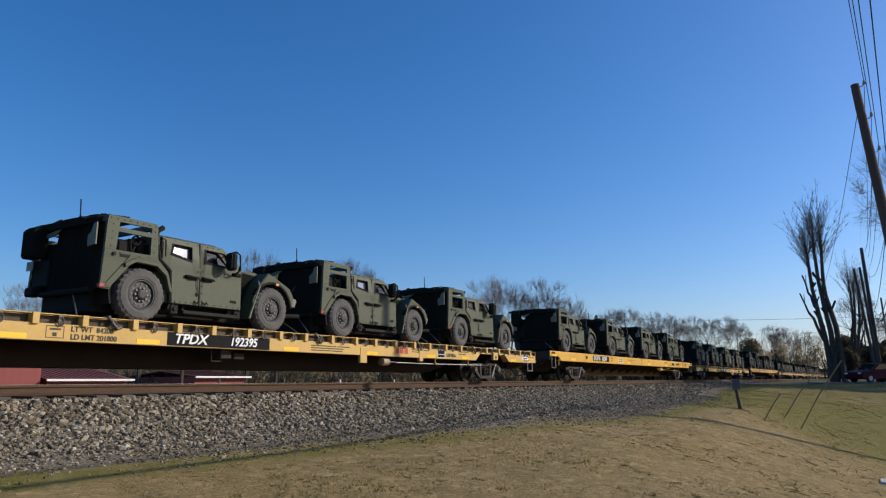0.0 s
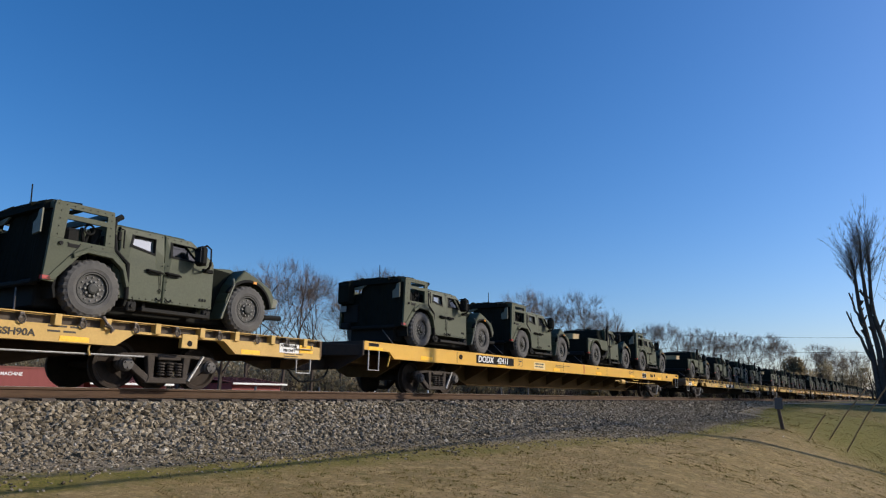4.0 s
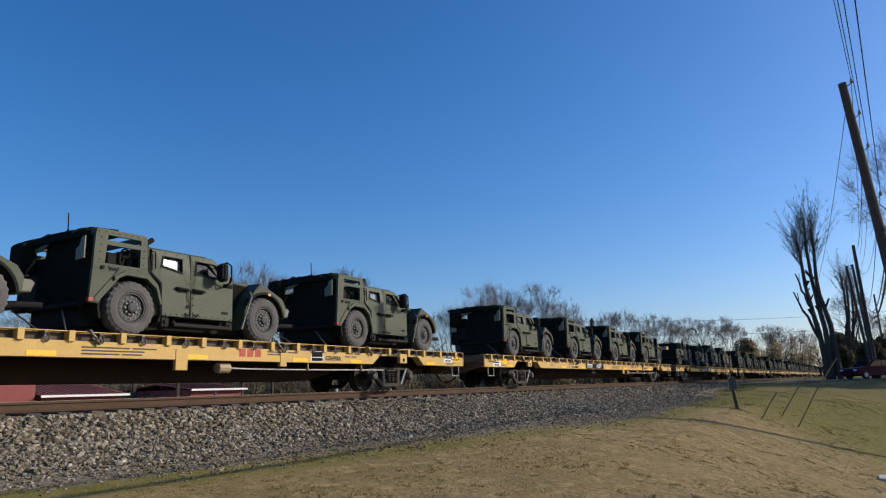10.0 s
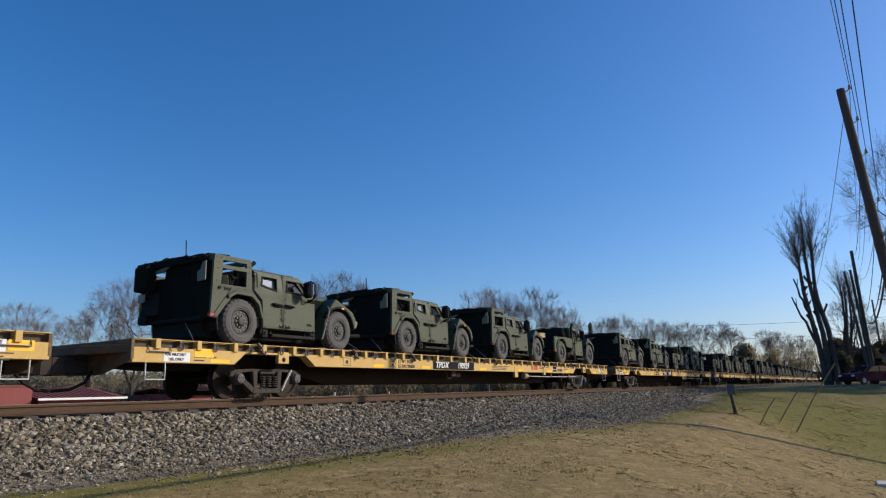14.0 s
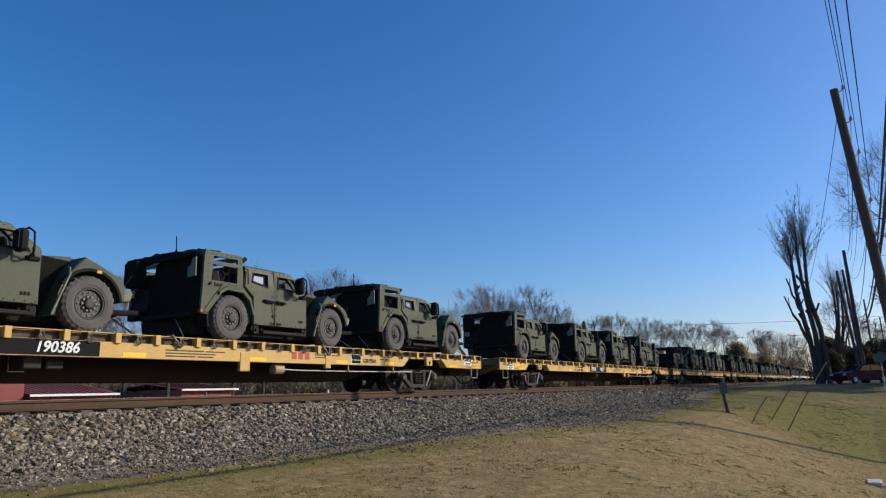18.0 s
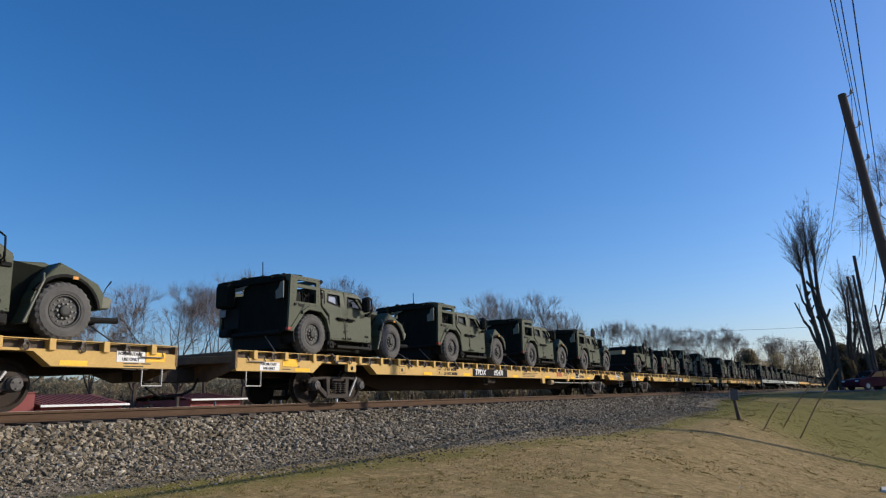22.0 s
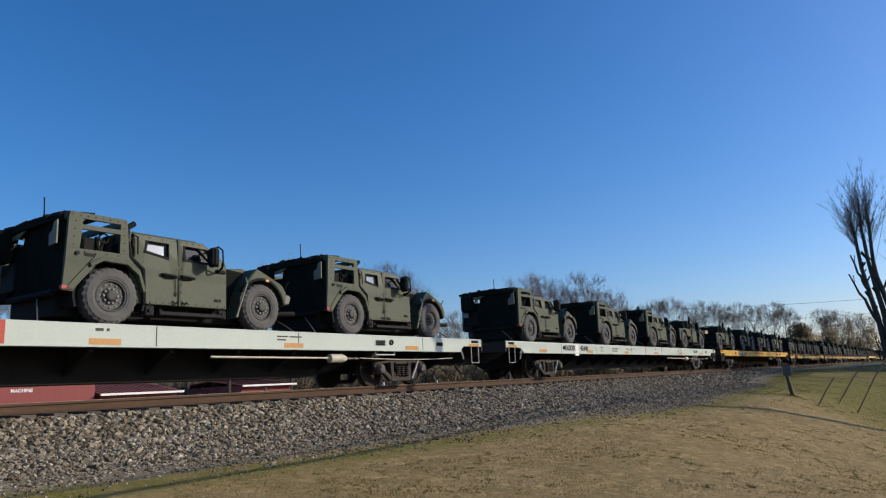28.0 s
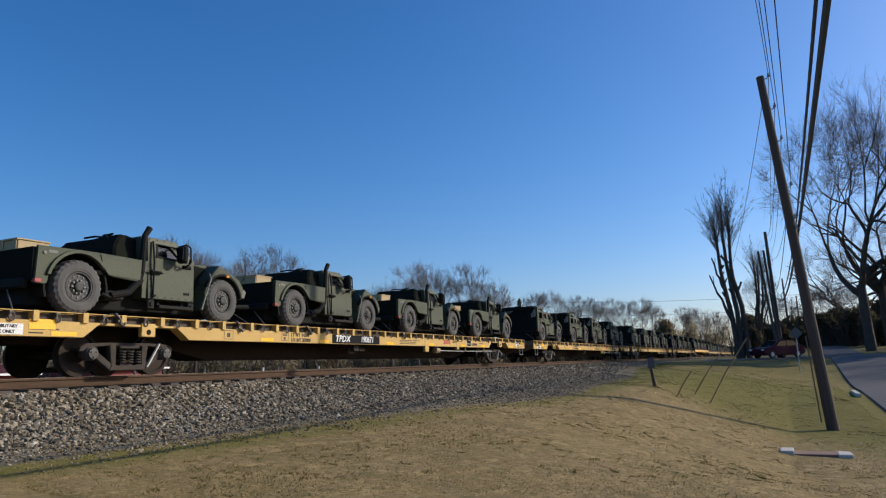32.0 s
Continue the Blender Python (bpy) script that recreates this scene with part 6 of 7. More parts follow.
def make_trees():
    rows = (("wide", -54.6, 72, 8.9, 1.0), ("round", -57.5, 85, 6.6, 1.0), ("wide", -51.6, 66, 9.3, 0.9), ("tall", -49.6, 78, 9.0, 1.0), ("round", -47.0, 75, 10.3, 0.9), ("tall", -44.6, 80, 9.4, 0.9),
            ("wide", -42.2, 88, 8.4, 1.0), ("round", -39.4, 82, 9.7, 1.0), ("tall", -37.0, 95, 7.9, 1.0), ("wide", -33.0, 120, 5.6, 1.0), ("tall", -30.2, 92, 6.6, 1.0), ("wide", -27.6, 88, 8.3, 0.9), ("tall", -25.6, 92, 7.8, 0.9),
            ("wide", -22.7, 90, 8.2, 0.85), ("round", -21.0, 100, 6.6, 0.9), ("tall", -17.4, 120, 5.6, 1.0), ("tall", -16.3, 125, 5.7, 0.9), ("round", -14.3, 130, 5.2, 0.85), ("round", -13.2, 134, 5.0, 0.85),
            ("wide", -11.2, 150, 4.8, 1.0), ("tall", -10.3, 155, 4.6, 0.9), ("wide", -9.2, 152, 4.7, 0.9), ("tall", -8.3, 160, 4.3, 0.9), ("wide", -62.0, 90, 7.0, 1.0), ("tall", -66.0, 85, 7.5, 1.0), ("round", -35.0, 150, 4.8, 1.2), ("round", -19.3, 150, 4.4, 1.2))
    for i, (k, az, d, el, w) in enumerate(rows):
        plant(k, az, d, el, w, turn=i * 73)
    # the right-hand oaks over the side street; last five unseen, added for shade
    for i, (x, y, top, w) in enumerate(((9.3, 82, 27.0, 0.6), (11.6, 86, 28.0, 0.65), (16, 82, 24, 0.8), (22, 96, 20, 1.0), (15, 110, 20, 1.0), (12, 130, 18, 0.9), (24, 82, 17, 1.1), (31, 89, 18, 1.1), (33, 77, 16, 1.1), (40, 98, 18, 1.1), (42, 84, 17, 1.1))):
        plant("oak" if i < 6 else "wide", 0, 0, 0, w, "large bare oak beside the side street", i * 50, x, y, top)
    for i, (k, az, d, el) in enumerate((("tall", -0.1, 104, 6.0), ("round", -4.9, 215, 3.7), ("wide", -6.1, 200, 3.9), ("round", -3.7, 300, 3.4), ("round", 1.2, 120, 4.2), ("round", 2.4, 125, 3.4), ("tall", 3.4, 115, 4.6), ("round", 4.2, 110, 5.2), ("round", 5.2, 118, 4.8), ("tall", 0.4, 130, 4.6))):
        plant(k, az, d, el, 1.0, "bare tree in the wood behind the parked car", i * 61)


make_trees()


def pollard(az, dist, sx, sz, seed, turn, label):
    """A tall, hard-pruned tree: a few bare leaning stems with sawn stubs, a brush of fine shoots at the top."""
    rng = random.Random(seed)
    t = empty("pollarded_tree")
    x, y = place(az, dist)
    z = ground_z(x, y)
    t.matrix_basis = Matrix.LocRotScale((x, y, z - 0.1), Euler((0, 0, radians(turn))), (sx, sx, sz))
    stems = (((-0.2, 0, 0), (-0.5, 0.2, 3.7), (-0.92, 0.2, 6.3), (-1.2, 0.1, 9.3), (-1.35, 0, 11.6)),
             ((0.1, 0.2, 0), (0.0, 0, 4.2), (-0.39, 0.2, 7.0), (-0.6, 0.1, 9.8), (-0.55, 0, 12.2)),
             ((0.7, 0, 0), (0.45, 0.3, 4.5), (-0.1, 0.2, 7.0), (-0.12, 0, 9.4), (-0.05, 0.1, 12.6)),
             ((-0.45, 0.1, 3.2), (-1.1, 0.2, 4.7), (-1.6, 0.3, 5.7), (-2.2, 0.3, 7.4)),
             ((-0.85, 0, 6.0), (-1.2, 0.1, 6.7), (-1.5, 0.2, 7.4), (-1.85, 0.2, 8.9)))
    for i, pts in enumerate(stems):
        segs = []
        r = 0.27 if i < 3 else 0.16
        n = len(pts) - 1
        for k, (p, q) in enumerate(zip(pts[:-1], pts[1:])):
            mid = tuple((a + b) / 2 + rng.uniform(-0.1, 0.1) for a, b in zip(p, q))
            r0, r1, r2 = [r * (1 - 0.62 * (k + h) / n) for h in (0, 0.5, 1)]
            segs += [(p, mid, r0, r1), (mid, q, r1, r2)]
            for _ in range(2 if i < 3 and k else 1):        # sawn stubs
                a = rng.uniform(0, 6.28)
                c = Vector(mid)
                e = c + Vector((math.cos(a) * 0.45, math.sin(a) * 0.4, rng.uniform(0.4, 1.0)))
                segs.append((tuple(c), tuple(e), r1 * 0.5, r1 * 0.42))
        o = new("stem", tubes("stem", segs, BARK, 7))
        o.parent = t
    shoots = []
    for i, pts in enumerate(stems[:3]):
        tip = Vector(pts[-1])
        for _ in range(50):
            p = Vector(pts[-2]).lerp(tip, rng.uniform(-0.1, 1.05))
            d = Vector((rng.gauss((-0.3, -0.1, 0.1)[i], 0.3), rng.gauss(0, 0.35), 1)).normalized()
            ln = rng.uniform(1.4, (3.2, 3.8, 4.1)[i])
            for k in range(5):
                q = p + d * ln / 5
                shoots.append((tuple(p), tuple(q), 0.017 * (1 - k / 7), 0.017 * (1 - (k + 1) / 7)))
                for _ in range(5):
                    e = q + (d + Vector((rng.uniform(-1, 1), rng.uniform(-1, 1), rng.uniform(-0.2, 0.6))) * 0.7).normalized() * rng.uniform(0.25, 0.75)
                    shoots.append((tuple(q), tuple(e), 0.006, 0.004))
                p = q
                d = (d + Vector((rng.uniform(-1, 1), rng.uniform(-1, 1), 0)) * 0.14).normalized()
    o = new("brush_crown", tubes("brush_crown", shoots, TWIG, 3))
    o.parent = t
    return tagged(t, label, "tree", "pollarded trees")


pollard(-2.0, 72, 1.0, 1.12, 12, 0, "tall pollarded tree with bare stems and brushy top")
pollard(-0.55, 95, 0.78, 0.9, 19, 150, "smaller pollarded tree with a rounded brush of shoots")

LEAF = mat("dark_evergreen_leaves", (0.065, 0.085, 0.036), 0.8, second=(0.11, 0.115, 0.05), scale=0.8, bump=0)
SCRUB = mat("brown_green_scrub", (0.3, 0.24, 0.145), 0.9, second=(0.2, 0.18, 0.095), scale=0.5, bump=0)
# green-brown undergrowth, its colour deepened to stand for the shade under the trees
WOODS = mat("dark_winter_undergrowth", (0.11, 0.09, 0.055), 0.9, second=(0.07, 0.075, 0.035), scale=0.5, bump=0)
for m in (LEAF, SCRUB, WOODS):        # thin leaves let light through
    n, l = m.node_tree.nodes, m.node_tree.links
    tl = n.new("ShaderNodeBsdfTranslucent")
    l.new(n["Principled BSDF"].inputs["Base Color"].links[0].from_socket, tl.inputs["Color"])
    ms = n.new("ShaderNodeMixShader")
    ms.inputs[0].default_value = 0.6
    l.new(n["Principled BSDF"].outputs[0], ms.inputs[1])
    l.new(tl.outputs[0], ms.inputs[2])
    l.new(ms.outputs[0], n["Material Output"].inputs["Surface"])


def leafy(name, n, shape, material, size, seed):
    """A crown of many small bent leaves-clumps inside a shape given as (x, y, z, rx, ry, rz) lobes."""
    rng = np.random.RandomState(seed)
    V, F = [], []
    for (cx, cy, cz, rx, ry, rz) in shape:
        k = int(n / len(shape))
        d = rng.normal(size=(k, 3))
        d /= np.linalg.norm(d, axis=1)[:, None]
        p = np.array((cx, cy, cz)) + d * np.array((rx, ry, rz)) * (rng.uniform(0.25, 1.06, (k, 1)) ** 0.5)
        a = rng.normal(size=(k, 3))
        a /= np.linalg.norm(a, axis=1)[:, None]
        b = np.cross(a, rng.normal(size=(k, 3)))
        b /= np.linalg.norm(b, axis=1)[:, None] + 1e-6
        s = rng.uniform(0.5, 1.3, (k, 1)) * size
        base = len(V) * 1
        q = np.stack([p - a * s, p + b * s * 0.45, p + a * s, p - b * s * 0.45 + np.cross(a, b) * s * 0.3], 1).reshape(-1, 3)
        F += [(base + 4 * i, base + 4 * i + 1, base + 4 * i + 2, base + 4 * i + 3) for i in range(k)]
        V += q.tolist()
    me = bpy.data.meshes.new(name)
    me.from_pydata(V, [], F)
    me.materials.append(material)
    return me


def evergreen(az, dist, el, width, seed):
    x, y = place(az, dist)
    z = ground_z(x, y)
    h = dist * math.tan(radians(el)) - z
    w = dist * math.tan(radians(width))
    t = empty("evergreen_tree")
    t.location = (x, y, z)
    o = new("trunk", tubes("trunk", [((0, 0, 0), (0, 0, h * 0.8), 0.25, 0.05)], BARK, 6))
    o.parent = t
    lobes = [(0, 0, h * (0.25 + 0.15 * i), w * (1 - 0.2 * i), w * (1 - 0.2 * i), h * 0.2) for i in range(5)]
    o = new("crown", leafy("crown", 2600, lobes, LEAF, 0.3, seed))
    o.parent = t
    return tagged(t, "dark green evergreen tree beyond the railway line", "tree")


def pine(x, y, h, w, seed):
    """A dark pine: a bare trunk below, ragged tiers of needle clumps above."""
    rng = random.Random(seed)
    t = empty("pine_tree")
    t.location = (x, y, ground_z(x, y))
    limbs, lobes = [((0, 0, -0.2), (0.2, 0.1, h * 0.95), 0.35, 0.08)], []
    for k in range(16):
        z = h * (0.2 + 0.76 * k / 16)
        a = k * 2.4 + rng.uniform(-0.4, 0.4)
        ln = w * (1.1 - 0.75 * k / 16) * rng.uniform(0.6, 1.05)
        tip = (math.cos(a) * ln, math.sin(a) * ln, z + rng.uniform(-0.5, 0.9))
        limbs.append(((0.1, 0, z), tip, 0.08, 0.03))
        lobes.append((tip[0] * 0.8, tip[1] * 0.8, tip[2], ln * 0.45, ln * 0.45, h * 0.045))
    o = new("trunk", tubes("trunk", limbs, BARK, 6))
    o.parent = t
    o = new("crown", leafy("crown", 16000, lobes, LEAF, 0.15, seed))
    o.parent = t
    return tagged(t, "dark green pine shading the side street", "tree", "pines")


def thicket(name, az, dist, el, width, seed, material, label, n=2600, size=0.28):
    x, y = place(az, dist)
    z = ground_z(x, y)
    h = dist * math.tan(radians(el)) - z
    w = dist * math.tan(radians(width))
    rng = random.Random(seed)
    t = empty(name)
    t.location = (x, y, z)
    st = []
    for _ in range(70):
        a, b = rng.uniform(-w, w), rng.uniform(-w, w) * 0.6
        c = Vector((a, b, 0))
        d = Vector((rng.uniform(-0.3, 0.3), rng.uniform(-0.3, 0.3), 1))
        hh = h * rng.uniform(0.5, 1.05) * math.sqrt(max(0.1, 1 - (a / w) ** 2 * 0.7))
        q = c + d * hh
        st.append((tuple(c), tuple(q), 0.06, 0.015))
        for _ in range(6):
            s = c.lerp(q, rng.uniform(0.3, 1))
            st.append((tuple(s), tuple(s + Vector((rng.uniform(-1, 1), rng.uniform(-1, 1), rng.uniform(0.2, 1.2))) * 0.9), 0.025, 0.01))
    o = new("branchwork", tubes("branchwork", st, BARK, 3))
    o.parent = t
    lobes = [(rng.uniform(-0.6, 0.6) * w, rng.uniform(-0.4, 0.4) * w, h * rng.uniform(0.2, 0.68), w * 0.45, w * 0.4, h * 0.3) for _ in range(7)]
    o = new("foliage", leafy("foliage", n, lobes, material, size, seed))
    o.parent = t
    return tagged(t, label, "bush", "bushes by the line")


def make_scrub():
    # pines added to shade the street and car, the last three out of view
    for x, y, h, w, seed in ((16.5, 80, 27, 4.0, 71), (21, 84, 24, 4.5, 72), (27, 80, 22, 4.5, 73), (34, 88, 25, 5.0, 74)):
        pine(x, y, h, w, seed)
    thicket("thicket", -7.3, 160, 3.4, 1.2, 1, SCRUB, "olive-brown winter trees at the end of the line", 3000, 0.4)
    evergreen(-18.7, 125, 4.9, 0.7, 2)
    thicket("thicket", -8.5, 165, 2.6, 1.2, 3, SCRUB, "olive-brown winter trees at the end of the line", 2600, 0.4)
    thicket("thicket", -5.6, 190, 3.3, 0.9, 4, SCRUB, "brown-green winter thicket beside the railway line")
    thicket("thicket", -4.3, 245, 3.2, 0.9, 5, SCRUB, "brown-green winter thicket beside the railway line")
    thicket("thicket", -3.2, 330, 2.8, 0.9, 6, SCRUB, "brown-green winter thicket beside the railway line")
    thicket("thicket", -1.5, 92, 2.6, 1.2, 7, WOODS, "thicket under the tall trees, coloured dark for shade", 2600)
    thicket("thicket", 0.3, 100, 2.6, 1.3, 8, WOODS, "thicket under the tall trees, coloured dark for shade", 2600)
    thicket("thicket", 2.2, 112, 2.6, 1.3, 9, WOODS, "thicket under the tall trees, coloured dark for shade", 2600)
    thicket("thicket", 4.0, 106, 3.0, 1.5, 10, WOODS, "thicket under the tall trees, coloured dark for shade", 2600)
    thicket("thicket", 5.8, 100, 3.4, 1.5, 11, WOODS, "thicket under the tall trees, coloured dark for shade", 2600)
    thicket("thicket", 7.4, 96, 3.6, 1.5, 12, WOODS, "thicket under the tall trees, coloured dark for shade", 2600)
    for i, (az, d, el, w) in enumerate(((-0.6, 110, 3.2, 1.3), (1.2, 120, 3.0, 1.4), (3.1, 122, 3.3, 1.4), (4.9, 118, 3.6, 1.5), (6.6, 116, 4.2, 1.6), (8.2, 112, 4.4, 1.6))):
        thicket("thicket", az, d, el, w, 60 + i, WOODS, "thicket under the tall trees, coloured dark for shade", 3200, 0.3)
    for i in range(11):       # low brush beyond the track
        thicket("brush", -66 + i * 4.4, 74 + (i % 3) * 8, 1.6 + 0.4 * (i % 2), 3.2, 20 + i, SCRUB, "low brown brush beyond the railway line", 1300, 0.3)
    for i in range(12):
        az = -22 + i * 1.4
        thicket("brush", az, 100 + i * 5, 1.5, 1.0, 40 + i, SCRUB, "low brown brush beyond the railway line", 1000, 0.32)


make_scrub()


def far_brush():
    """The brown growth that closes the view beyond the track."""
    rng = np.random.RandomState(31)
    n = 56000
    az = np.radians(rng.uniform(-80, -6, n))
    d = rng.uniform(95, 135, n) + 60 * np.clip((np.degrees(az) + 30) / 24, 0, 1)
    x, y = d * np.sin(az), d * np.cos(az)
    g = np.array([ground_z(a, b) for a, b in zip(x, y)])
    wave = np.array([noise.noise(Vector((a * 0.06, b * 0.06, 4))) + 0.5 * noise.noise(Vector((a * 0.3, b * 0.3, 9))) for a, b in zip(x, y)])
    top = d * np.tan(np.radians(2.0 + 0.6 * wave)) - g
    P = np.stack([x, y, g + np.clip(top, 0.4, 9) * rng.uniform(0, 1, n) ** 0.8], 1)
    a, b = rng.normal(size=(n, 3)), rng.normal(size=(n, 3))
    s = rng.uniform(0.2, 0.5, (n, 1))
    a *= s / np.linalg.norm(a, axis=1)[:, None]
    b *= s * 0.5 / np.linalg.norm(b, axis=1)[:, None]
    V = np.stack([P - a, P + b, P + a, P - b], 1).reshape(-1, 3)
    me = bpy.data.meshes.new("far_brush")
    me.from_pydata(V.tolist(), [], np.arange(4 * n).reshape(-1, 4).tolist())
    me.materials.append(SCRUB)
    tagged(new("far_brush", me), "brown winter brush growing beyond the railway line", "brush", kind="stuff")


far_brush()


# ---------------------------------------------------------------- poles and wires
RODBROWN = mat("brown_guard_strip", (0.22, 0.14, 0.07), 0.8, second=(0.12, 0.08, 0.045), scale=6)
GLASSGREEN = mat("grey_insulator", (0.3, 0.31, 0.32), 0.3, bump=0)
POLE_FOOT, POLE_TOP = Vector((1.58, 25.85, ground_z(1.58, 25.85) - 0.1)), Vector((0.6, 25.7, 9.68))


def pole_at(z):
    s = (z - POLE_FOOT.z) / (POLE_TOP.z - POLE_FOOT.z)
    return POLE_FOOT.lerp(POLE_TOP, s)


def wire(name, p, q, sag, r, label, category="wire"):
    p, q = Vector(p), Vector(q)
    pts = []
    for i in range(25):
        s = i / 24
        v = p.lerp(q, s)
        v.z -= sag * 4 * s * (1 - s)
        pts.append(v)
    ob = link_mesh(name, line(nb(), pts, r, 5), CABLE)
    return tagged(ob, label, category, "overhead lines")


def utility_pole(foot, top, r0, r1, label, bits=()):
    p = empty("utility_pole")
    p.location = foot
    d = Vector(top) - Vector(foot)
    bm = nb()
    line(bm, [d * (i / 10) for i in range(11)], [r0 + (r1 - r0) * i / 10 for i in range(11)], 14)
    part("shaft", bm, POLEWOOD, p)
    return tagged(p, label, "utility pole", "utility poles")


def make_poles():
    p = utility_pole(POLE_FOOT, POLE_TOP, 0.19, 0.13, "leaning brown wooden utility pole on the grass")
    ins = []
    for z in (9.55, 8.42, 7.25, 5.6):
        a = pole_at(z)
        bm = nb()
        q = a - POLE_FOOT
        line(bm, [q, q + Vector((0.2, -0.05, 0.02)), q + Vector((0.26, -0.06, 0.1))], 0.02)
        br = part("bracket", bm, GALV, p, "steel insulator bracket")
        bm = nb()
        lathe(bm, [(0.06, 0.03), (0.08, 0.055), (0.12, 0.055), (0.14, 0.035), (0.17, 0.045), (0.2, 0.03)], "z", 10, (q.x + 0.26, q.y - 0.06, q.z))
        part("insulator", bm, GLASSGREEN, br, "grey pin insulator")
        ins.append(a + Vector((0.26, -0.06, 0.17)))
    for z in (4.6, 4.25):
        q = pole_at(z) - POLE_FOOT
        bm = nb()
        box(bm, q.x - 0.05, q.x + 0.26, q.y - 0.1, q.y + 0.1, q.z - 0.06, q.z + 0.06, 0.01)
        part("cable_clamp", bm, GALV, p)
    bm = nb()
    q = pole_at(0.0) - POLE_FOOT
    rod(bm, Vector((-0.32, -0.1, 0.35)), pole_at(0.6) - POLE_FOOT + Vector((-0.24, -0.1, 0)), 0.022, n=7)
    part("guard_strip", bm, RODBROWN, p, "thin brown guard strip on the pole")
    far = Vector((0.75, 70.0, 0))
    tops = (11.2, 10.4, 9.6, 8.8)
    back = Vector((2.0, -24.0, 0))
    for i, a in enumerate(ins):
        wire("power_line", a, (far.x + 0.25, far.y, tops[i]), 0.9, 0.011, "thin black overhead power line")
        wire("power_line", a, (-1.6 + 0.25 * i, back.y, (9.6, 8.9, 8.2, 7.5)[i]), 0.5, 0.011, "thin black overhead power line")
    for i, (z, r) in enumerate(((4.6, 0.026), (4.25, 0.045))):
        a = pole_at(z) + Vector((0.24, 0, 0))
        wire("telephone_cable", a, (far.x + 0.3, far.y, 5.6 - 0.5 * i), 1.1, r, "thick black telephone cable")
        wire("telephone_cable", a, (0.3 + 0.1 * i, back.y, 4.7 - 0.35 * i), 0.35, r, "thick black telephone cable")
    wire("service_wire", pole_at(9.0), (-2.4, 64, 7.4), 0.5, 0.012, "thin sagging service wire")
    wire("service_wire", pole_at(6.85), (0.7, 69.9, 10.9), 0.8, 0.012, "thin sagging service wire")
    wire("service_wire", pole_at(4.9), (0.4, 69.9, 6.2), 1.6, 0.014, "thin sagging service wire")
    g = ground_z(0.75, 70)
    utility_pole((0.95, 70, g - 0.1), (0.6, 70, 11.3), 0.19, 0.13, "dark wooden utility pole behind the parked car")
    utility_pole((0.65, 69, g - 0.1), (-0.15, 69, 9.4), 0.13, 0.1, "leaning wooden stub pole behind the parked car")
    utility_pole((0.85, 69.3, g - 0.1), (0.3, 69.3, 9.5), 0.13, 0.1, "leaning wooden stub pole behind the parked car")
    for az, d, el, ln in ((1.3, 125, 5.58, 0.3), (2.1, 170, 4.26, 0.3)):
        x, y = place(az, d)
        utility_pole((x + ln, y, ground_z(x, y)), (x, y, d * math.tan(radians(el))), 0.17, 0.12, "distant wooden utility pole along the road")
    utility_pole((-0.3, -24, ground_z(-0.3, -24) - 0.1), (-0.9, -24, 10.2), 0.18, 0.13, "brown wooden utility pole on the grass")
    wire("power_line", (-55, 150, 14), (30, 170, 13.5), 1.5, 0.03, "distant power line across the sky")
    wire("power_line", (-55, 152, 11), (30, 172, 10.8), 1.5, 0.03, "distant power line across the sky")


make_poles()


# ---------------------------------------------------------------- small things on the grass
def make_marker():
    x, y = -4.05, 27.3
    z = ground_z(x, y)
    t = empty("marker_post")
    t.location = (x, y, z - 0.08)
    bm = nb()
    slab(bm, [(-0.06, 0), (0.06, 0), (-0.05, 0.78), (-0.15, 0.78)], "y", -0.045, 0.045, 0.008)
    part("post", bm, POLEWOOD, t, "leaning grey-brown wooden post")
    bm = nb()
    box(bm, -0.2, 0.06, -0.065, -0.045, 0.76, 1.14, 0.01)
    part("plate", bm, GREYPLATE, t, "blank grey back of a sign plate")
    tagged(t, "short leaning post with a grey plate in the grass", "marker post")
    for az, el, top_el, dx, label in ((-6.89, -2.81, -0.9, 0.55, "thin leaning stick in the grass"), (-5.6, -2.7, 0.9, 1.3, "thin leaning brown rod in the grass"), (-4.59, -3.45, 1.45, 1.45, "thin leaning brown rod in the grass")):
        lo, hi = 8.0, 60.0
        for _ in range(40):
            d = (lo + hi) / 2
            px, py = place(az, d)
            if d * math.tan(radians(el)) < ground_z(px, py):
                hi = d
            else:
                lo = d
        px, py = place(az, d)
        gz = ground_z(px, py)
        r = empty("leaning_rod")
        r.location = (px, py, gz - 0.05)
        bm = nb()
        h = d * math.tan(radians(top_el)) - gz
        line(bm, [(0, 0, 0), (dx * 0.45, 0.1, h * 0.5), (dx, 0.15, h)], 0.025, 6)
        part("rod", bm, RODWOOD, r)
        tagged(r, label, "rod", "leaning rods")


GREYPLATE = mat("grey_sign_back", (0.1, 0.1, 0.105), 0.6, 0.2, second=(0.07, 0.07, 0.075))
RODWOOD = mat("brown_rod", (0.3, 0.2, 0.09), 0.8, second=(0.14, 0.085, 0.045), scale=6)
make_marker()


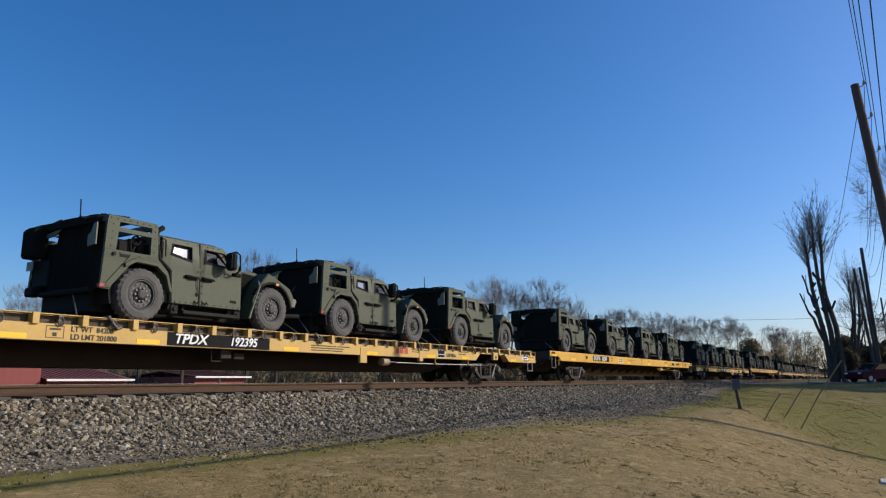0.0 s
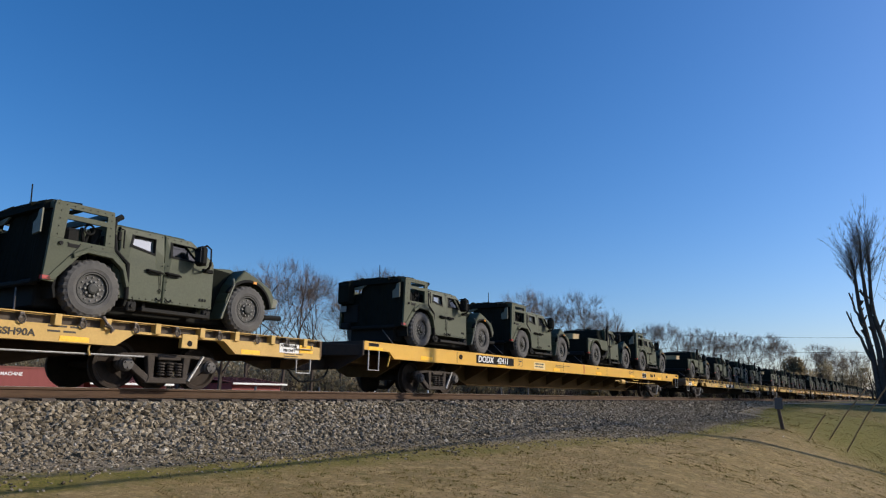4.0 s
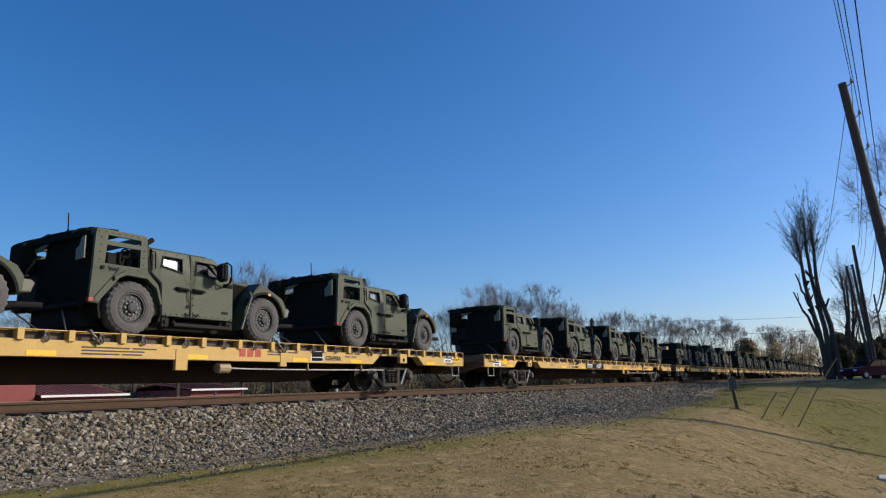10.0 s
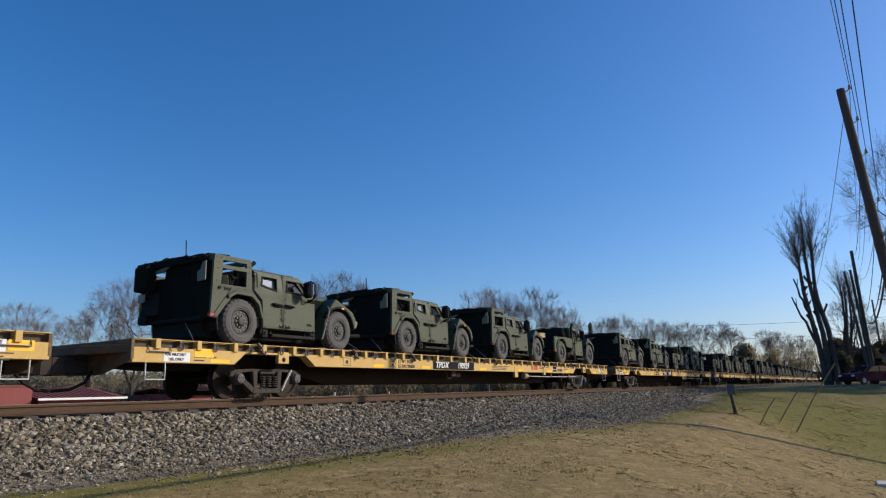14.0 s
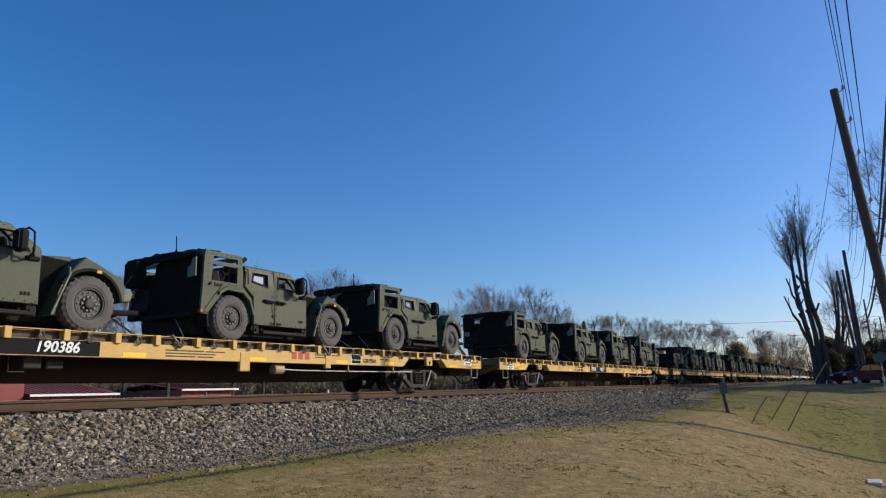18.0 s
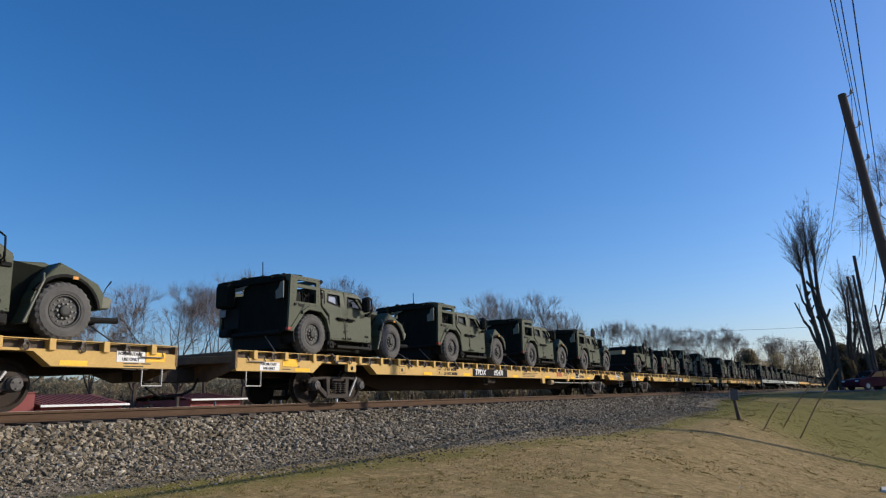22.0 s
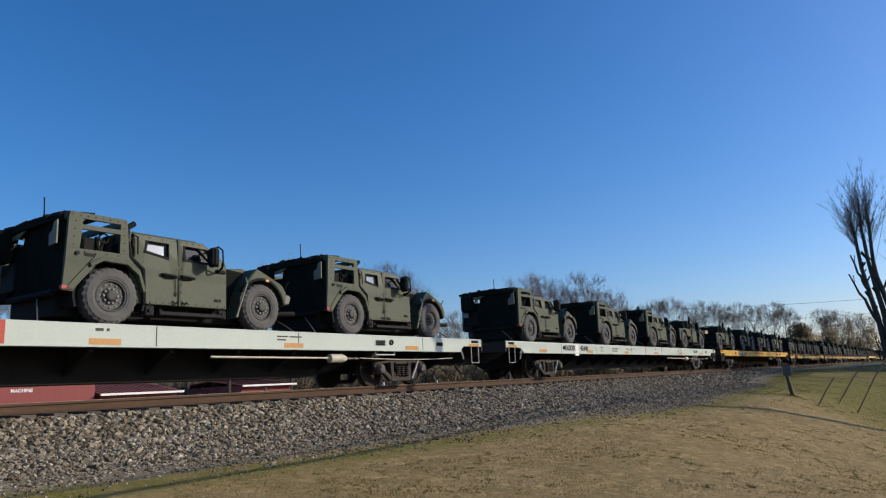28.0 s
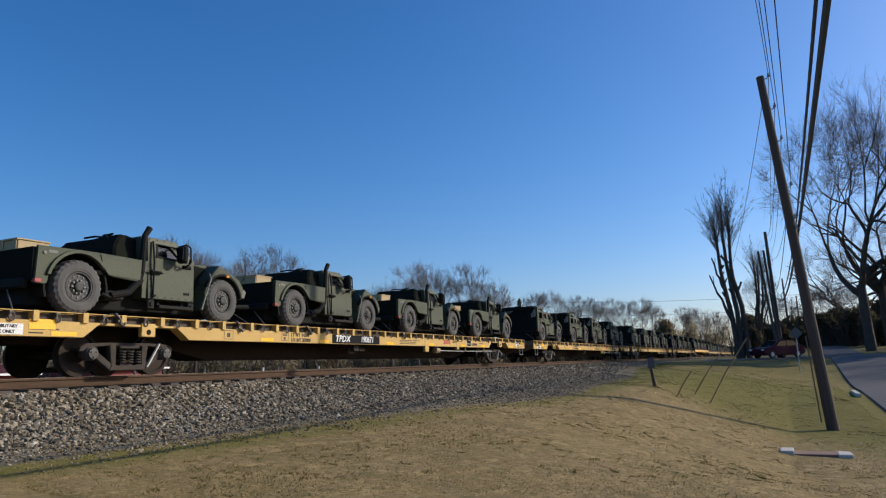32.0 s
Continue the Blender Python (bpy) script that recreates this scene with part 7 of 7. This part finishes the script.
def make_culvert():
    y = 18.9
    t = empty("drain_culvert")
    z = ground_z(0.7, y)
    t.location = (0.72, y, z)
    for x in (-0.74, 0.46):
        bm = nb()
        gz = ground_z(0.72 + x + 0.15, y) - z
        box(bm, x, x + 0.3, -0.35, 0.3, gz - 0.1, gz + 0.08, 0.02)
        part("headwall", bm, CONCRETE, t, "pale concrete end block")
    bm = nb()
    box(bm, -0.44, 0.46, -0.32, 0.28, -0.1, 0.05, 0.01)
    part("lintel", bm, BRICKRED, t, "brown brick lintel")
    tagged(t, "small drain with pale concrete ends in the grass", "drain")
    k = empty("kerb_stone")
    k.location = (3.55, 40, ground_z(3.55, 40))
    bm = nb()
    slab(bm, [(-0.12, -1.6), (0.12, -1.6), (0.2, 1.6), (-0.02, 1.7)], "z", -0.05, 0.12, 0.02)
    part("stone", bm, CONCRETE, k)
    tagged(k, "short white concrete kerb at the road edge", "kerb")
    rng = random.Random(5)
    for i in range(12):
        x, y = rng.uniform(-6, 2.4), rng.uniform(9, 26)
        bm = nb()
        bmesh.ops.create_icosphere(bm, subdivisions=1, radius=rng.uniform(0.012, 0.024))
        for v in bm.verts:
            v.co *= 1 + 0.3 * noise.noise(v.co * 40 + Vector((i, 0, 0)))
        s = link_mesh("pebble", bm, CONCRETE)
        s.location = (x, y, ground_z(x, y) + 0.03)
        tagged(s, "small pale stone lying in the grass", "stone", "pebbles")


make_culvert()


def make_sign():
    x, y = place(1.8, 52)
    z = ground_z(x, y)
    s = empty("road_sign")
    s.location = (x, y, z)
    bm = nb()
    rod(bm, (0, 0, -0.1), (0, 0, 1.7 - z), 0.03, n=8)
    part("post", bm, GALV, s, "thin grey steel post")
    bm = nb()
    slab(bm, [(-0.42, 0.0), (0, -0.42), (0.42, 0.0), (0, 0.42)], "y", -0.04, -0.03)
    bmesh.ops.translate(bm, vec=(0, 0, 1.38 - z), verts=bm.verts)
    part("plate", bm, GREYPLATE, s, "grey back of a diamond sign")
    tagged(s, "diamond road sign seen from its grey back", "road sign")


make_sign()

MAROON = mat("maroon_car_paint", (0.06, 0.005, 0.015), 0.5, second=(0.05, 0.004, 0.012), scale=2, bump=0, spec=0.1)
TYRE = mat("car_tyre", (0.02, 0.02, 0.02), 0.8)


def make_car():
    c = empty("parked_car")
    bm = nb()
    slab(bm, [(-2.3, 0.35), (-2.3, 0.72), (-2.15, 0.86), (-1.15, 0.98), (2.0, 1.02), (2.28, 0.92), (2.32, 0.4), (1.9, 0.24), (-2.0, 0.24)], "y", -0.88, 0.88, 0.06)
    body = part("body", bm, MAROON, c)
    bm = nb()
    slab(bm, [(-1.15, 0.96), (-0.45, 1.46), (0.2, 1.54), (1.3, 1.5), (2.1, 1.0)], "y", -0.74, 0.74, 0.06)
    part("roof", bm, MAROON, c)
    for s in (-1, 1):
        for pane in ([(-0.85, 1.02), (-0.35, 1.42), (0.3, 1.46), (0.3, 1.02)], [(0.38, 1.02), (0.38, 1.46), (1.2, 1.42), (1.7, 1.04)]):
            part("side_window", slab(nb(), pane, "y", s * 0.742, s * 0.75), GLASS, c)
    bm = nb()
    slab(bm, [(-1.12, 0.99), (-0.47, 1.465), (-0.49, 1.48), (-1.16, 1.0)], "y", -0.66, 0.66)
    part("windscreen", bm, GLASS, c)
    for x in (-1.45, 1.42):
        for s in (-1, 1):
            bm = nb()
            lathe(bm, [(s * 0.68, 0.3), (s * 0.7, 0.33), (s * 0.87, 0.33), (s * 0.89, 0.3), (s * 0.87, 0.2)], "y", 18, (x, 0, 0.33))
            w = part("wheel", bm, TYRE, c)
            bm = nb()
            lathe(bm, [(s * 0.86, 0.2), (s * 0.895, 0.18), (s * 0.9, 0.05)], "y", 12, (x, 0, 0.33))
            part("rim", bm, GALV, w)
    for s in (-1, 1):
        bm = nb()
        box(bm, -2.32, -2.2, min(s * 0.5, s * 0.82), max(s * 0.5, s * 0.82), 0.66, 0.78, 0.02)
        part("headlamp", bm, WHITE, c)
        bm = nb()
        box(bm, 2.24, 2.33, min(s * 0.55, s * 0.85), max(s * 0.55, s * 0.85), 0.7, 0.86, 0.02)
        part("tail_lamp", bm, LAMP_RED, c)
    x, y = place(0.45, 67)
    c.matrix_basis = pose(x, y, ground_z(x, y) + 0.04, 0, 0, 46)
    tagged(c, "dark maroon car parked on the side street", "car")
    v = empty("parked_car")
    bm = nb()
    slab(bm, [(-2.2, 0.3), (-2.2, 0.9), (-1.2, 1.0), (-0.6, 1.5), (1.6, 1.5), (2.2, 0.95), (2.2, 0.3)], "y", -0.85, 0.85, 0.08)
    part("body", bm, WHITE, v)
    for s in (-1, 1):
        part("side_window", slab(nb(), [(-0.9, 1.02), (-0.5, 1.42), (1.5, 1.42), (1.8, 1.02)], "y", s * 0.851, s * 0.856), GLASS, v)
    for x in (-1.4, 1.4):
        for s in (-1, 1):
            bm = nb()
            lathe(bm, [(s * 0.7, 0.33), (s * 0.87, 0.33)], "y", 14, (x, 0, 0.33))
            part("wheel", bm, TYRE, v)
    x, y = place(4.9, 150)
    v.matrix_basis = pose(x, y, ground_z(x, y), 0, 0, 20)
    tagged(v, "white car parked far down the road", "car")


make_car()

# ---------------------------------------------------------------- red sheds beyond the line
REDWALL = mat("red_metal_siding", (0.22, 0.042, 0.036), 0.7, second=(0.17, 0.036, 0.03), scale=1.2, stretch=(1, 3, 0.4))
REDROOF = mat("red_metal_roof", (0.18, 0.05, 0.036), 0.75, second=(0.14, 0.04, 0.03), scale=1.0)


def shed(name, y0, y1, eave, ridge, label, x=-52.0, depth=9.0, roofed=True):
    s = empty(name)
    z = ground_z(x, (y0 + y1) / 2)
    s.location = (x, y0, z)
    L = y1 - y0
    bm = nb()
    box(bm, -depth, 0, 0, L, -0.3, eave - z)
    part("wall", bm, REDWALL, s)
    if roofed:
        bm = nb()
        slab(bm, [(0.5, eave - z - 0.02), (0.5, eave - z + 0.06), (-depth * 0.5, ridge - z + 0.06), (-depth - 0.5, eave - z + 0.06), (-depth - 0.5, eave - z - 0.02), (-depth * 0.5, ridge - z - 0.02)], "y", -0.3, L + 0.3)
        rf = part("roof", bm, REDROOF, s, "ribbed red metal roof")
        k = 0
        rb = None
        while 0.5 * k < L:
            if rb is None:
                bm = nb()
                slab(bm, [(0.5, eave - z + 0.06), (0.5, eave - z + 0.11), (-depth * 0.5, ridge - z + 0.11), (-depth * 0.5, ridge - z + 0.06)], "y", 0, 0.06)
                rb = part("roof_rib", bm, REDROOF, rf)
            else:
                again(rb, rf, Matrix.Translation((0, 0.5 * k, 0)))
            k += 1
        bm = nb()
        box(bm, 0.5, 0.6, -0.35, L + 0.35, eave - z - 0.1, eave - z + 0.06)
        part("gutter", bm, WHITE, s, "white eaves gutter")
    tagged(s, label, "shed", "red sheds")
    return s, z


def make_sheds():
    s, z = shed("workshop", 8, 28.8, 1.25, 1.3, "low red metal workshop with white lettering", roofed=False)
    lettering("MACHINE", 0.33, TEXTWHITE, s, on_side(0.01, 14.87, 0.79 - z), "sign_letters", "white sign letters")
    bm = nb()
    box(bm, -9.1, 0.06, -0.05, 20.85, 1.2 - z, 1.32 - z)
    part("coping", bm, REDROOF, s, "red coping")
    shed("shed", 29.3, 35.8, 0.3, 1.15, "low shed with a ribbed red roof and white eaves")
    shed("shed", 42.6, 48.5, 0.55, 1.1, "low shed with a ribbed red roof and white eaves")
    # pale things beyond the track
    rng = random.Random(9)
    for i in range(12):
        y = 20 + i * 5.5 + rng.uniform(-1, 1)
        x = -30 - rng.uniform(0, 8)
        bm = nb()
        rod(bm, (0, 0, -0.1), (0, 0, rng.uniform(1.6, 2.2)), 0.07, n=7)
        b = link_mesh("bollard", bm, WHITE if i % 3 == 0 else GREYPLATE)
        b.location = (x, y, ground_z(x, y))
        tagged(b, "pale upright post beyond the railway line", "post", "posts beyond the line")


make_sheds()


# ---------------------------------------------------------------- stones and grass
BALLAST = bpy.data.materials.new("ballast_stone")
BALLAST.use_nodes = True
bn, bl = BALLAST.node_tree.nodes, BALLAST.node_tree.links
bg = bn.new("ShaderNodeNewGeometry")
br = bn.new("ShaderNodeValToRGB")
for p, c in ((0.0, (0.085, 0.068, 0.044)), (0.35, (0.17, 0.138, 0.092)), (0.7, (0.25, 0.207, 0.143)), (0.93, (0.35, 0.298, 0.217)), (1.0, (0.46, 0.405, 0.31))):
    e = br.color_ramp.elements.new(p) if 0 < p < 1 else br.color_ramp.elements[0 if p == 0 else -1]
    e.color = (*c, 1)
bl.new(bg.outputs["Random Per Island"], br.inputs["Fac"])
bt = bn.new("ShaderNodeTexNoise")
bt.inputs["Scale"].default_value = 45
bh = bn.new("ShaderNodeHueSaturation")
bmr = bn.new("ShaderNodeMapRange")
bmr.inputs["To Min"].default_value, bmr.inputs["To Max"].default_value = 0.6, 1.4
btc = bn.new("ShaderNodeTexCoord")
bl.new(btc.outputs["Object"], bt.inputs["Vector"])
bl.new(bt.outputs["Fac"], bmr.inputs["Value"])
bl.new(bmr.outputs[0], bh.inputs["Value"])
bl.new(br.outputs[0], bh.inputs["Color"])
bl.new(bh.outputs[0], bn["Principled BSDF"].inputs["Base Color"])
bn["Principled BSDF"].inputs["Roughness"].default_value = 1.0
bn["Principled BSDF"].inputs["Specular IOR Level"].default_value = 0.1


OCTA = np.array([(1, 0, 0.2), (0, 1, -0.2), (-1, 0, 0.2), (0, -1, -0.2), (0, 0, 1), (0, 0, -1)], float) * 1.15
OCTA_F = np.array([(0, 1, 4), (1, 2, 4), (2, 3, 4), (3, 0, 4), (1, 0, 5), (2, 1, 5), (3, 2, 5), (0, 3, 5)])


def ico():
    bm = nb()
    bmesh.ops.create_icosphere(bm, subdivisions=1, radius=1.0)
    v = np.array([q.co[:] for q in bm.verts])
    f = np.array([[q.index for q in g.verts] for g in bm.faces])
    bm.free()
    return v, f


def stones(name, xs, ys, sizes, label, seed, fine=True, squash=0.75):
    """Broken stones, each its own rough lump."""
    rng = np.random.RandomState(seed)
    v, f = ico() if fine else (OCTA, OCTA_F)
    n = len(xs)
    V = v[None] * (1 + rng.uniform(-0.45, 0.3, (n, len(v), 1)))
    V = V * rng.uniform(0.6, 1.15, (n, 1, 3)) * np.array([1, 1, squash])
    a, b = rng.uniform(0, 6.28, n), rng.uniform(-0.9, 0.9, n)
    ca, sa_, cb, sb = np.cos(a), np.sin(a), np.cos(b), np.sin(b)
    R1 = np.zeros((n, 3, 3))
    R1[:, 0, 0], R1[:, 0, 1], R1[:, 1, 0], R1[:, 1, 1], R1[:, 2, 2] = ca, -sa_, sa_, ca, 1
    R2 = np.zeros((n, 3, 3))
    R2[:, 0, 0] = 1
    R2[:, 1, 1], R2[:, 1, 2], R2[:, 2, 1], R2[:, 2, 2] = cb, -sb, sb, cb
    V = np.einsum("nij,nvj->nvi", R1 @ R2, V * sizes[:, None, None])
    zs = np.array([ground_z(x, y) for x, y in zip(xs, ys)])
    V += np.stack([xs, ys, zs + sizes * 0.25], 1)[:, None, :]
    F = (f[None] + (np.arange(n) * len(v))[:, None, None]).reshape(-1, 3)
    me = bpy.data.meshes.new(name)
    me.vertices.add(n * len(v))
    me.vertices.foreach_set("co", V.ravel())
    me.loops.add(F.size)
    me.loops.foreach_set("vertex_index", F.ravel())
    me.polygons.add(len(F))
    me.polygons.foreach_set("loop_start", np.arange(0, F.size, 3))
    me.update()
    me.shade_flat()
    me.materials.append(BALLAST)
    return tagged(new(name, me), label, "ballast", kind="stuff")


def make_ballast():
    rng = np.random.RandomState(2)
    xs, ys, ss = [], [], []
    n = 33000
    y = 0.0 + 33.5 * rng.uniform(0, 1, n) ** 1.2
    u = rng.uniform(0, 1, n)
    edge = grass_edge(y) - 0.1
    x = -11.65 + (edge + 11.65) * u
    keep = rng.uniform(0, 1, n) < np.where(u > 0.72, (1 - u) / 0.28 * 0.9 + 0.1, 1)
    xs, ys = x[keep], y[keep]
    ss = rng.uniform(0.034, 0.07, len(xs)) * np.where(xs > -9.6, 0.75, 1.0)
    m = 15000        # fines at the foot of the bank
    yf = 0.5 + 33 * rng.uniform(0, 1, m) ** 1.3
    xf = grass_edge(yf) + rng.normal(-0.3, 0.5, m)
    xs, ys, ss = np.concatenate([xs, xf]), np.concatenate([ys, yf]), np.concatenate([ss, rng.uniform(0.012, 0.03, m)])
    near = (ys < 13) & (ss > 0.025)
    stones("ballast_stones", xs[near], ys[near], ss[near], "loose grey-brown ballast stones beside the rails", 4)
    stones("ballast_stones", xs[~near], ys[~near], ss[~near], "loose grey-brown ballast stones beside the rails", 5, False)
    n = 6000
    y = 33 + 60 * rng.uniform(0, 1, n) ** 1.3
    x = -11.65 + rng.uniform(0, 1, n) ** 1.2 * (grass_edge(y) - 0.6 + 11.65)
    stones("far_ballast", x, y, rng.uniform(0.05, 0.1, n), "loose grey ballast stones along the track", 6, False)
    n = 2500
    y = 4 + 40 * rng.uniform(0, 1, n)
    x = TRACK_X - 0.6 + rng.uniform(0, 1, n) * 1.2
    stones("crib_ballast", x, y, rng.uniform(0.03, 0.055, n), "ballast stones between the rails", 7, False)


make_ballast()


def grass_mat():
    m = bpy.data.materials.new("winter_grass_blades")
    m.use_nodes = True
    n, l = m.node_tree.nodes, m.node_tree.links
    g = n.new("ShaderNodeNewGeometry")
    r = n.new("ShaderNodeValToRGB")
    for p, c in ((0.0, (0.17, 0.122, 0.045)), (0.4, (0.23, 0.166, 0.063)), (0.75, (0.31, 0.224, 0.09)), (1.0, (0.45, 0.33, 0.165))):
        e = r.color_ramp.elements.new(p) if 0 < p < 1 else r.color_ramp.elements[0 if p == 0 else -1]
        e.color = (*c, 1)
    l.new(g.outputs["Random Per Island"], r.inputs["Fac"])
    at = n.new("ShaderNodeAttribute")
    at.attribute_name = "green"
    mx = n.new("ShaderNodeMix")
    mx.data_type = "RGBA"
    mx.inputs["B"].default_value = (0.135, 0.135, 0.03, 1)
    l.new(at.outputs["Fac"], mx.inputs["Factor"])
    l.new(r.outputs[0], mx.inputs["A"])
    l.new(mx.outputs["Result"], n["Principled BSDF"].inputs["Base Color"])
    n["Principled BSDF"].inputs["Roughness"].default_value = 1.0
    n["Principled BSDF"].inputs["Specular IOR Level"].default_value = 0.0
    return m


def blades(name, x, y, h, w, spread, green, label, seed):
    """One grass blade, a thin bent triangle, at every place."""
    rng = np.random.RandomState(seed)
    n = len(x)
    z = np.array([ground_z(a, b) for a, b in zip(x, y)])
    a = rng.uniform(0, 6.28, n)
    dx, dy = np.cos(a) * w, np.sin(a) * w
    lx, ly = rng.normal(0, spread, n) * h, rng.normal(0, spread, n) * h
    V = np.stack([np.stack([x - dx, y - dy, z - 0.01], 1), np.stack([x + dx, y + dy, z - 0.01], 1), np.stack([x + lx, y + ly, z + h], 1)], 1)
    me = bpy.data.meshes.new(name)
    me.vertices.add(3 * n)
    me.vertices.foreach_set("co", V.ravel())
    me.loops.add(3 * n)
    me.loops.foreach_set("vertex_index", np.arange(3 * n))
    me.polygons.add(n)
    me.polygons.foreach_set("loop_start", np.arange(0, 3 * n, 3))
    me.update()
    at = me.attributes.new("green", "FLOAT", "POINT")
    at.data.foreach_set("value", np.repeat(green, 3).astype(np.float32))
    me.materials.append(BLADE)
    return tagged(new(name, me), label, "grass", kind="stuff")


BLADE = grass_mat()


def make_grass():
    rng = np.random.RandomState(11)
    n = 200000
    y = 4.5 + 57 * rng.uniform(0, 1, n) ** 1.8
    x = rng.uniform(-9.4, 3.3, n)
    ge = grass_edge(y)
    keep = (x > ge - 0.5 + rng.normal(0, 0.35, n)) & (x > -1.25 * y - 1)
    x, y, ge = x[keep], y[keep], ge[keep]
    patch = np.array([noise.noise(Vector((a * 0.8, b * 0.8, 2))) + 0.6 * noise.noise(Vector((a * 3, b * 3, 5))) for a, b in zip(x, y)])
    keep = rng.uniform(-0.9, 0.7, len(x)) < patch + 0.75
    x, y, ge = x[keep], y[keep], ge[keep]
    n = len(x)
    h = rng.uniform(0.007, 0.02, n) * (1 + 0.5 * (rng.uniform(0, 1, n) > 0.95))
    w = rng.uniform(0.004, 0.008, n) * (1 + y / 25)
    green = np.clip(0.8 * np.exp(-((x - ge - 0.6) / 0.55) ** 2) * (rng.uniform(0, 1, n) > 0.25) + (rng.uniform(0, 1, n) < 0.06 + 0.3 * np.clip((y - 17 + 1.4 * (x + 1)) / 9, 0, 1)) * 0.8, 0, 1)
    blades("grass_blades", x, y, h, w, 1.5, green, "short dry winter grass with green tufts", 12)
    # standing tufts, dark green or straw, in drifts
    m = 3000
    cy = 5 + 36 * rng.uniform(0, 1, m) ** 1.6
    cx = rng.uniform(-8.6, 3.0, m)
    drifts = np.array([noise.noise(Vector((a * 0.45, b * 0.45, 21))) + 0.5 * noise.noise(Vector((a * 1.6, b * 1.6, 8))) for a, b in zip(cx, cy)])
    keep = (cx > grass_edge(cy) - 0.4) & (cx > -1.2 * cy - 1) & (rng.uniform(-0.25, 0.45, m) < drifts)
    cx, cy = cx[keep], cy[keep]
    k, m = 24, len(cx)
    r = rng.uniform(0.02, 0.07, m)
    x = np.repeat(cx, k) + rng.normal(0, 1, m * k) * np.repeat(r, k)
    y = np.repeat(cy, k) + rng.normal(0, 1, m * k) * np.repeat(r, k)
    h = np.repeat(rng.uniform(0.012, 0.03, m), k) * rng.uniform(0.5, 1.1, m * k)
    green = np.repeat(np.where(rng.uniform(0, 1, m) < 0.7, rng.uniform(0.3, 0.8, m), 0.1), k) * rng.uniform(0.7, 1, m * k)
    blades("grass_tufts", x, y, h, rng.uniform(0.004, 0.008, m * k) * (1 + y / 22), 0.5, green, "standing tufts of winter grass", 13)


make_grass()


# ---------------------------------------------------------------- what moves
def drift(t):
    return float(np.interp(t, [d[0] for d in DRIFT], [d[1] for d in DRIFT]))


def motions():
    """The train runs by at an even speed, and its wheels turn."""
    stops = [d[0] for d in DRIFT]
    for thing, x, y, z, _ in train:
        walk(thing, [(t, pose(x, y - SPEED * t + drift(t), z)) for t in stops])
    # every wheelset turns alike
    turn = math.degrees(SPEED / 0.42)
    done = {}
    for w in [o for o in scene.objects if o.name.startswith("wheelset")]:
        key = round(w.location.y, 2)
        if key not in done:
            walk(w, [(i / 30, pose(0, key, 0.42, turn * i / 30, 0, 0)) for i in range(32 * 30 + 1)])
            done[key] = w.animation_data
        else:
            w.rotation_mode = "QUATERNION"
            keys = w.animation_data_create()
            keys.action, keys.action_slot = done[key].action, done[key].action_slot


motions()
